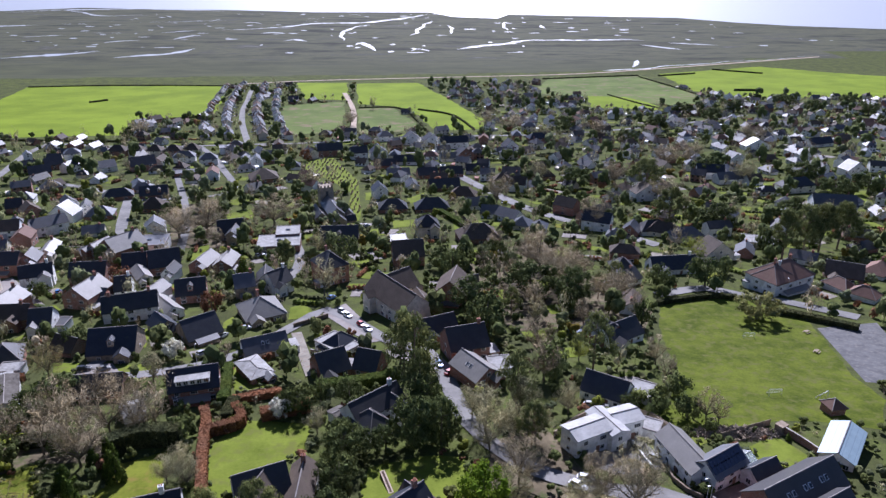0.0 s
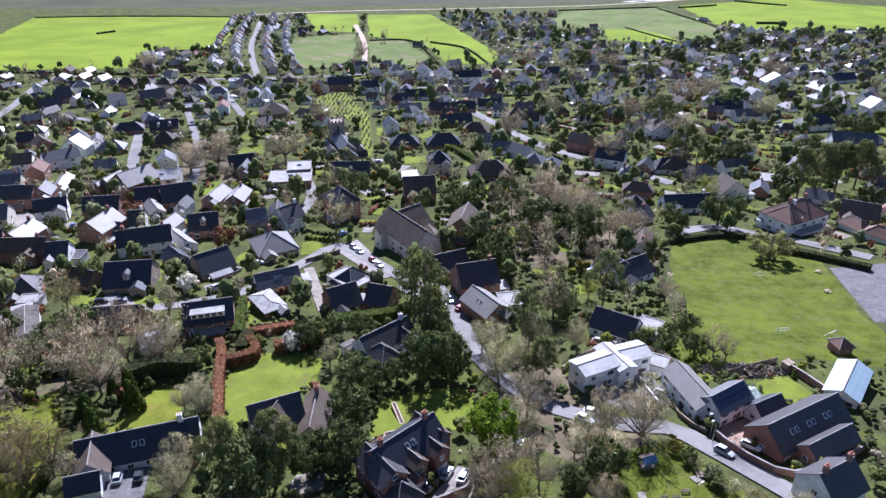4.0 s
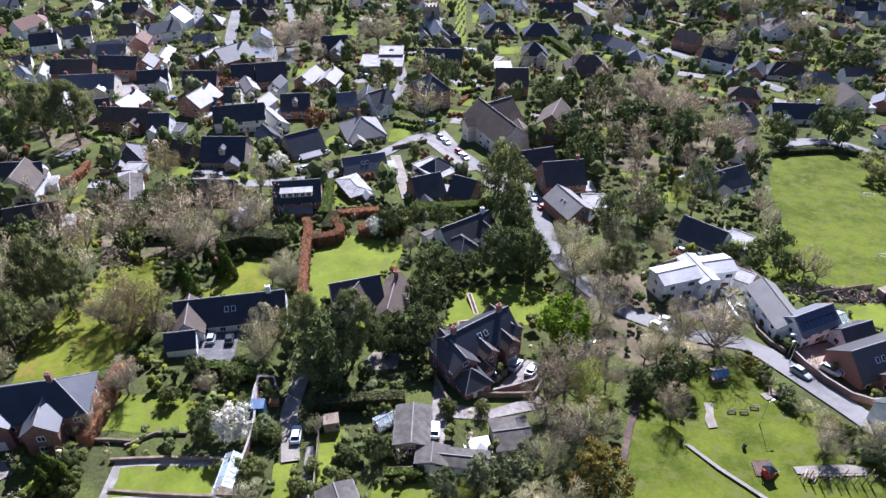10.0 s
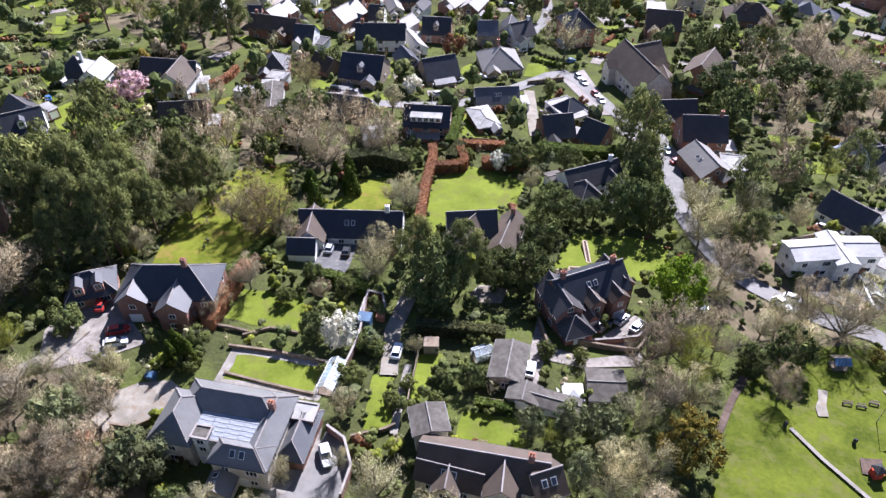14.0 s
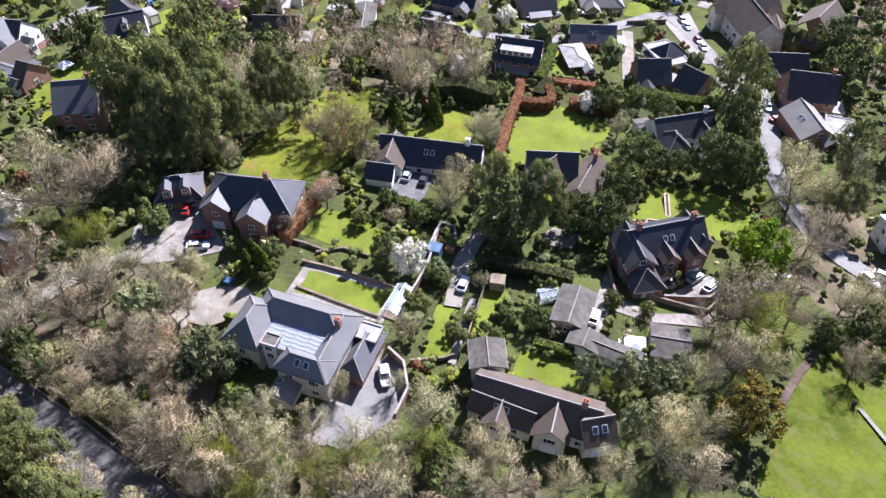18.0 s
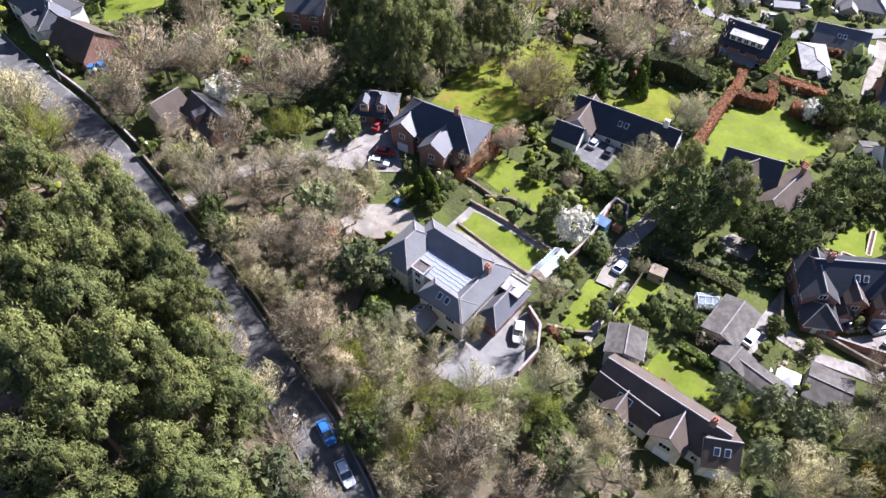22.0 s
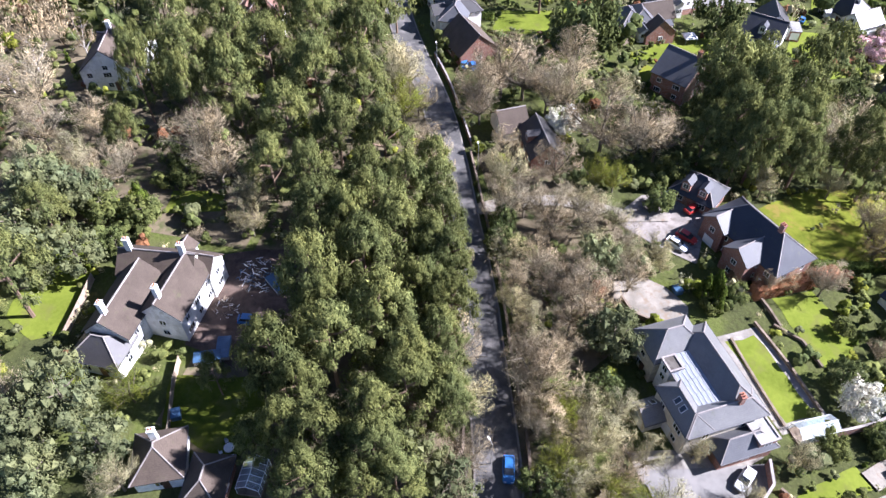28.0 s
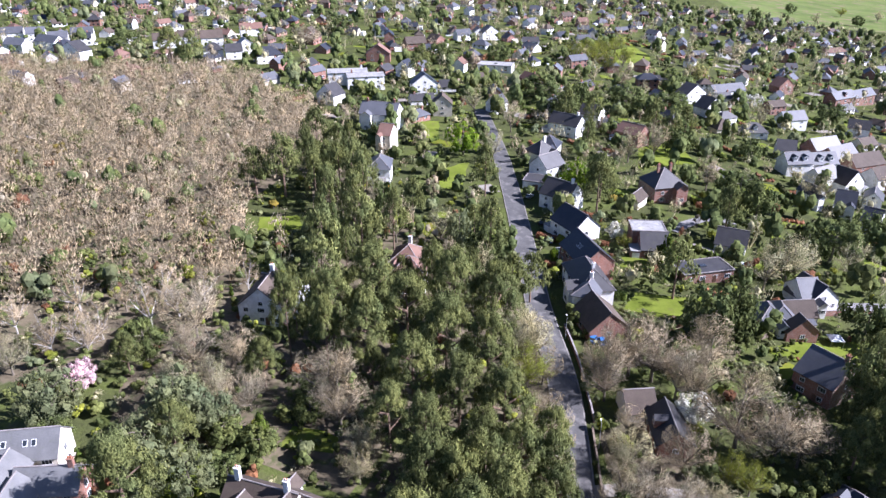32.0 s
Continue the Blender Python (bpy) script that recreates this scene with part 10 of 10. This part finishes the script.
def climbing_trail(x, y, rot):
    ob = tagged(thing("climbing_trail", x, y, rot), "row of timber climbing frames and stepping posts", "play equipment")
    for k in range(9):
        u = -5.5 + k * 1.35
        hh = 1.6 + 0.5 * (k % 3)
        part("post", Build().tube((u, -0.6, -0.2), (u + 0.2, -0.5, hh), 0.09, 0.08, 6), timber_mat, ob)
        part("post", Build().tube((u, 0.6, -0.2), (u + 0.2, 0.5, hh), 0.09, 0.08, 6), timber_mat, ob)
        part("rung", Build().tube((u + 0.15, -0.55, hh * 0.8), (u + 0.15, 0.55, hh * 0.8), 0.05, 0.05, 6), timber_mat, ob)
    part("rope", Build().tube((-5.4, 0.5, 1.3), (5.4, 0.5, 1.7), 0.03, 0.03, 5), rubber_mat, ob)


def play_tower(x, y, rot):
    ob = tagged(thing("play_tower", x, y, rot), "small red and black play tower on bark", "play equipment")
    part("body", Build().box(-0.7, -0.7, 0.0, 0.7, 0.7, 1.3), cloth_red_mat, ob)
    part("roof", Build().add([(-0.9, -0.9, 1.9), (0.9, -0.9, 1.9), (0.9, 0.9, 1.9), (-0.9, 0.9, 1.9), (0, 0, 2.6)], [(0, 1, 4), (1, 2, 4), (2, 3, 4), (3, 0, 4), (3, 2, 1, 0)]), rubber_mat, ob)
    for sx in (-1, 1):
        for sy in (-1, 1):
            part("post", Build().box(sx * 0.7 - 0.05, sy * 0.7 - 0.05, 1.3, sx * 0.7 + 0.05, sy * 0.7 + 0.05, 1.9), timber_mat, ob)
    part("slide", Build().slab([(0.7, -0.3, 1.2), (0.7, 0.3, 1.2), (2.3, 0.3, 0.2), (2.3, -0.3, 0.2)], 0.08), steel_mat, ob)


def planter(x, y, rot, w, d):
    ob = tagged(thing("stone_planter", x, y, rot), "raised pale stone garden planter with soil", "planter", "stone planters")
    for s in (-1, 1):
        part("long_side", Build().box(-w / 2, s * d / 2 - 0.15, -0.6, w / 2, s * d / 2 + 0.15, 0.6), GROUND["sand"], ob)
        part("short_side", Build().box(s * w / 2 - 0.15, -d / 2 + 0.15, -0.6, s * w / 2 + 0.15, d / 2 - 0.15, 0.6), GROUND["sand"], ob)
    part("soil", Build().box(-w / 2 + 0.15, -d / 2 + 0.15, -0.5, w / 2 - 0.15, d / 2 - 0.15, 0.45), GROUND["dirt"], ob)


def trailer(x, y, rot, w=4.0, d=2.0):
    ob = tagged(thing("trailer", x, y, rot), "low trailer under a blue-grey cover", "trailer", "covered trailers")
    part("box", Build().box(-w / 2, -d / 2, 0.45, w / 2, d / 2, 1.2), steel_mat, ob)
    part("cover", Build().slab([(-w / 2 - 0.05, -d / 2 - 0.05, 1.28), (w / 2 + 0.05, -d / 2 - 0.05, 1.28), (w / 2 + 0.05, d / 2 + 0.05, 1.28), (-w / 2 - 0.05, d / 2 + 0.05, 1.28)], 0.07), tarp_mat, ob)
    for s in (-1, 1):
        part("wheel", Build().tube((0, s * d / 2 - s * 0.05, 0.3), (0, s * d / 2 + s * 0.15, 0.3), 0.32, 0.32, 10), rubber_mat, ob)


def crate(x, y, rot, w, d, h, mat, label, name="crate"):
    ob = tagged(thing(name, x, y, rot), label, name.replace("_", " "))
    part("box", Build().box(-w / 2, -d / 2, -0.1, w / 2, d / 2, h), mat, ob)
    part("lid", Build().box(-w / 2 - 0.05, -d / 2 - 0.05, h, w / 2 + 0.05, d / 2 + 0.05, h + 0.06), mat, ob)
    return ob


def round_table(x, y):
    ob = tagged(thing("garden_table", x, y), "round pale garden table on a patio", "table", "garden tables")
    part("tabletop", Build().tube((0, 0, 0.7), (0, 0, 0.75), 0.75, 0.75, 16), cloth_white_mat, ob)
    part("pedestal", Build().tube((0, 0, -0.1), (0, 0, 0.7), 0.08, 0.06, 6), steel_mat, ob)
    for k in range(4):
        t = math.pi / 2 * k + 0.4
        cx, cy = x + math.cos(t) * 1.25, y + math.sin(t) * 1.25
        ch = tagged(thing("garden_chair", cx, cy, math.degrees(t)), "light metal garden chair beside a round table", "chair", "garden chairs")
        part("seat", Build().box(-0.22, -0.22, 0.42, 0.22, 0.22, 0.46), steel_mat, ch)
        part("backrest", Build().box(0.2, -0.22, 0.46, 0.24, 0.22, 0.9), steel_mat, ch)
        for sx in (-0.19, 0.19):
            for sy in (-0.19, 0.19):
                part("leg", Build().tube((sx, sy, -0.1), (sx, sy, 0.42), 0.02, 0.02, 4), steel_mat, ch)


def heap(name, x, y, rx, ry, h, mats, n, size, label, category):
    """A loose pile of many pieces."""
    rr = random.Random(int(abs(x * 7 + y)))
    b = Build()
    for k in range(n):
        a, q = rr.uniform(0, 6.28), rr.random() ** 0.6
        px, py = math.cos(a) * q * rx, math.sin(a) * q * ry
        pz = ground_z(x + px, y + py) + h * (1 - q) * rr.random()
        s = size * rr.uniform(0.4, 1.3)
        d = Vector((rr.uniform(-1, 1), rr.uniform(-1, 1), rr.uniform(-0.2, 0.5))).normalized() * s
        b.tube((x + px - d.x, y + py - d.y, pz), (x + px + d.x, y + py + d.y, pz + d.z + 0.1), s * 0.16, s * 0.12, 4, rr.randrange(len(mats)))
    return tagged(b.put(name, mats), label, category, kind="stuff")


def gravestones(poly):
    rr = random.Random(9)
    b = Build()
    x0, x1, y0, y1 = min(p[0] for p in poly), max(p[0] for p in poly), min(p[1] for p in poly), max(p[1] for p in poly)
    yy = y0
    while yy < y1:
        xx = x0
        while xx < x1:
            x, y = xx + rr.uniform(-0.5, 0.5), yy + rr.uniform(-0.5, 0.5)
            if inside(x, y, poly) and rr.random() < 0.7:
                z, h, w = ground_z(x, y), rr.uniform(0.8, 1.9), rr.uniform(0.35, 0.55)
                b.add([(x - w, y - 0.1, z - 0.3), (x + w, y - 0.1, z - 0.3), (x + w, y - 0.1, z + h * 0.8), (x, y - 0.1, z + h), (x - w, y - 0.1, z + h * 0.8), (x - w, y + 0.1, z - 0.3), (x + w, y + 0.1, z - 0.3), (x + w, y + 0.1, z + h * 0.8), (x, y + 0.1, z + h), (x - w, y + 0.1, z + h * 0.8)],
                      [(0, 1, 2, 3, 4), (9, 8, 7, 6, 5), (1, 6, 7, 2), (2, 7, 8, 3), (3, 8, 9, 4), (4, 9, 5, 0)])
            xx += 3.0
        yy += 3.6
    tagged(b.put("gravestones", WALL["S"]), "rows of dark upright gravestones on the grass", "gravestones", kind="stuff")


goal(97.6, 195.0, -3)
goal(88.0, 156.1, 2)
goal(99.9, 154.3, 29)
greenhouse(-43.6, 61.0, 6, 2.8, 6.4)
greenhouse(-44.9, -20.2, 75, 3.2, 4.6)
greenhouse(-68.0, 152.7, -50, 3.0, 5.0, 2.2, "white-framed conservatory with blue-tinted glass roof", "conservatory")
greenhouse(65.2, 122.4, -58, 4.0, 4.4, 2.4, "white-framed conservatory with blue-tinted glass roof", "conservatory")
greenhouse(-22.3, 76.3, -46, 2.2, 3.4)
wall_run("brick", 2.0, [(-46.2, 76.6), (-47.6, 83.1), (-44.9, 83.4), (-42.7, 80.0)])
wall_run("brick", 1.3, [(-56.2, -64.9), (-62.9, -65.2), (-68.5, -67.2), (-71.2, -69.4), (-74.4, -67.8), (-74.4, -64.2), (-71.5, -61.6)])
wall_run("stone", 0.6, [(-64.2, 61.1), (-55.9, 63.0), (-46.9, 64.2)])
wall_run("stone", 0.3, [(-61.4, 55.7), (-53.1, 56.4), (-45.1, 57.3)])
wall_run("brick", 1.8, [(-42.7, 63.3), (-43.9, 71.4), (-46.9, 80.1), (-48.2, 84.1)])
wall_run("stone", 0.5, [(-63.5, 64.3), (-60.0, 67.9), (-54.8, 68.7)])
wall_run("brick", 1.6, [(53.8, 110.2), (55.0, 107.0), (57.6, 102.4), (60.9, 98.5), (64.2, 97.4), (73.0, 100.6), (84.0, 107.0)])
wall_run("stone", 1.0, [(48.9, 122.8), (48.5, 117.6), (50.2, 113.4), (52.6, 110.9)])
wall_run("brick", 1.8, [(80.3, 138.8), (82.8, 132.4), (84.6, 126.3)])
wall_run("stone", 1.8, [(51.0, 144.6), (54.3, 136.4), (55.5, 131.2)])
wall_run("white", 1.0, [(43.8, 132.0), (44.2, 128.3), (45.4, 121.3)])
wall_run("stone", 1.2, [(-13.0, 89.5), (-9.2, 86.7), (3.0, 88.8), (4.1, 92.5)])
wall_run("brick", 1.5, [(-5.1, 87.4), (2.6, 92.0), (4.3, 96.0)])
wall_run("stone", 1.5, [(-15.9, 90.1), (-12.1, 83.2), (-11.1, 81.2)])
wall_run("brick", 2.0, [(-39.4, 51.6), (-35.8, 50.5), (-32.7, 46.7), (-31.9, 41.8)])
wall_run("stone", 1.0, [(-71.3, 39.8), (-67.7, 40.6), (-65.8, 43.1)])
wall_run("brick", 1.2, [(-114.4, 20.6), (-135.2, 19.2), (-149.8, 17.0)])
wall_run("stone", 1.3, [(-30.0, 15.0), (-45.0, 18.0), (-59.0, 18.6), (-77.5, 19.7), (-97.5, 19.9), (-112.0, 19.9)])
wall_run("stone", 0.9, [(-38.0, 5.5), (-43.0, 6.5), (-46.5, 8.8), (-55.0, 9.9)])
wall_run("stone", 1.4, [(45.4, 146.4), (35.3, 144.5), (26.2, 135.2)])
wall_run("stone", 0.8, [(-35.6, 51.9), (-31.4, 55.0), (-30.1, 56.6)])
wall_run("stone", 0.7, [(-70.9, 61.6), (-69.4, 64.5), (-63.0, 65.3)])
wall_run("stone", 1.2, [(-152.5, 65.2), (-160.8, 77.3), (-159.5, 83.3)])
wall_run("brick", 1.6, [(-163.1, 78.1), (-170.6, 88.4), (-175.1, 102.5)])
wall_run("stone", 1.4, [(-49.5, 204.0), (-39.5, 213.2)])
wall_run("brick", 1.4, [(-40.1, 183.5), (-30.8, 179.7), (-22.7, 184.2)])
wall_run("fence", 1.8, [(-71.4, -50.5), (-77.5, -49.5), (-83.5, -48.7)])
wall_run("fence", 1.6, [(-33.6, 75.2), (-31.5, 67.3), (-30.1, 61.3)])
wall_run("fence", 1.6, [(-15.6, 67.1), (-20.1, 66.1)])
wall_run("fence", 1.7, [(46.2, 146.0), (51.4, 144.6), (55.0, 136.4)])
wall_run("fence", 1.7, [(65.0, 134.2), (79.7, 140.7)])
wall_run("fence", 1.6, [(-121.7, 169.5), (-132.8, 167.1)])
wall_run("fence", 1.6, [(8.3, 361.1), (18.7, 321.5), (27.3, 306.9)])
wall_run("fence", 1.6, [(-54.3, 155.3), (-44.9, 158.1)])
wall_run("fence", 1.7, [(-53.0, -32.5), (-61.4, -32.8), (-65.5, -32.5)])
parasol(-46.0, 328.2, "white", 1.2)
parasol(-406.8, -80.0, "white", 1.2)
parasol(68.6, 118.1, "white", 1.2)
gazebo(-5.4, 72.9, 20, 3.2)
gazebo(-155.5, 84.6, 0, 3.0)
gazebo(-42.9, 330.9, 0, 3.0)
bench(38.2, 90.6, 10)
bench(42.5, 92.4, 5)
bench(55.5, 81.8, 20)
bench(-16.3, 58.5, 10)
bench(66.5, 142.4, 0)
bench(40.4, 90.8, 10)
picnic_table(47.0, 97.3, 82)
picnic_table(47.8, 77.2, 60)
picnic_table(118.2, 199.3, 30)
picnic_table(113.5, 183.9, 45)
picnic_table(-30.4, 310.5, 60)
litter_bin(38.5, 81.9)
litter_bin(28.1, 81.2)
street_lamp(52.5, 107.6, 200)
street_lamp(42.5, 88.3, 30)
street_lamp(52.9, 110.0, 200)
street_lamp(-43.8, 12.3, 200)
street_lamp(-25.3, 229.5, 100)
street_lamp(-144.9, 16.9, 180)
street_lamp(-107.1, 20.7, 180)
street_lamp(-71.9, 175.8, 90)
street_lamp(129.3, 236.4, 90)
street_lamp(31.4, 361.6, 0)
shelter(37.4, 100.0, 20)
climbing_trail(51.6, 76.8, 8)
play_tower(40.9, 76.2, 30)
planter(-15.4, 106.3, 18, 3.4, 1.6)
planter(-12.2, 108.7, 18, 3.4, 1.6)
planter(-11.8, 116.2, -70, 7, 0.8)
trailer(-65.3, -28.3, 92)
trailer(-66.8, -26.0, 178)
trailer(-79.4, -18.3, 32, 4.2, 2.0)
crate(-55.8, -31.8, 10, 1.6, 1.3, 1.2, tarp_mat, "blue covered storage box on the grass", "storage_box")
crate(-71.9, 50.2, 10, 1.6, 1.3, 1.0, tarp_mat, "small blue garden storage box", "storage_box")
crate(80.8, 137.5, 30, 2.4, 2.0, 2.1, timber_mat, "small timber garden shed", "garden_shed")
crate(-31.2, 74.5, 20, 2.6, 2.2, 2.2, timber_mat, "small timber garden shed", "garden_shed")
crate(43.5, 200.7, 12, 4.6, 3.0, 0.5, tarp_mat, "blue covered garden swimming pool", "pool")
crate(-44.9, 75.8, 12, 2.4, 2.2, 2.2, tarp_mat, "brick pool hut with blue glazed roof", "pool_hut")
crate(-42.9, 78.2, 12, 1.5, 1.2, 1.1, pot_mat, "red metal waste container by the wall", "waste_container")
round_table(-49.8, -23.9)
round_table(-6.8, 74.1)
round_table(13.2, 106.7)
heap("rubble", -82.0, -21.9, 4.5, 3.5, 0.8, [cloth_white_mat, tarp_mat, steel_mat, timber_mat], 160, 0.55, "scattered building rubble and white bags", "rubble")
heap("rubble", -75.5, -26.5, 2.5, 2.0, 0.6, [cloth_white_mat, timber_mat], 60, 0.45, "scattered building rubble and timber", "rubble")
heap("brush_heap", 69.8, 136.4, 11.0, 3.0, 2.0, [timber_mat, timber_mat, BARK], 900, 0.9, "long heap of cut brown brushwood", "brushwood")
heap("scaffold_timber", -155.6, -52.5, 3.0, 2.6, 1.6, [timber_mat], 120, 1.2, "stacked and leaning bare timber of building works", "timber")
gravestones([(-104.1, 513.2), (-87.7, 537.1), (-57.0, 450.6), (-44.6, 359.8), (-44.9, 323.2), (-48.8, 323.1), (-56.9, 413.8), (-77.3, 455.4), (-96.2, 474.8)])
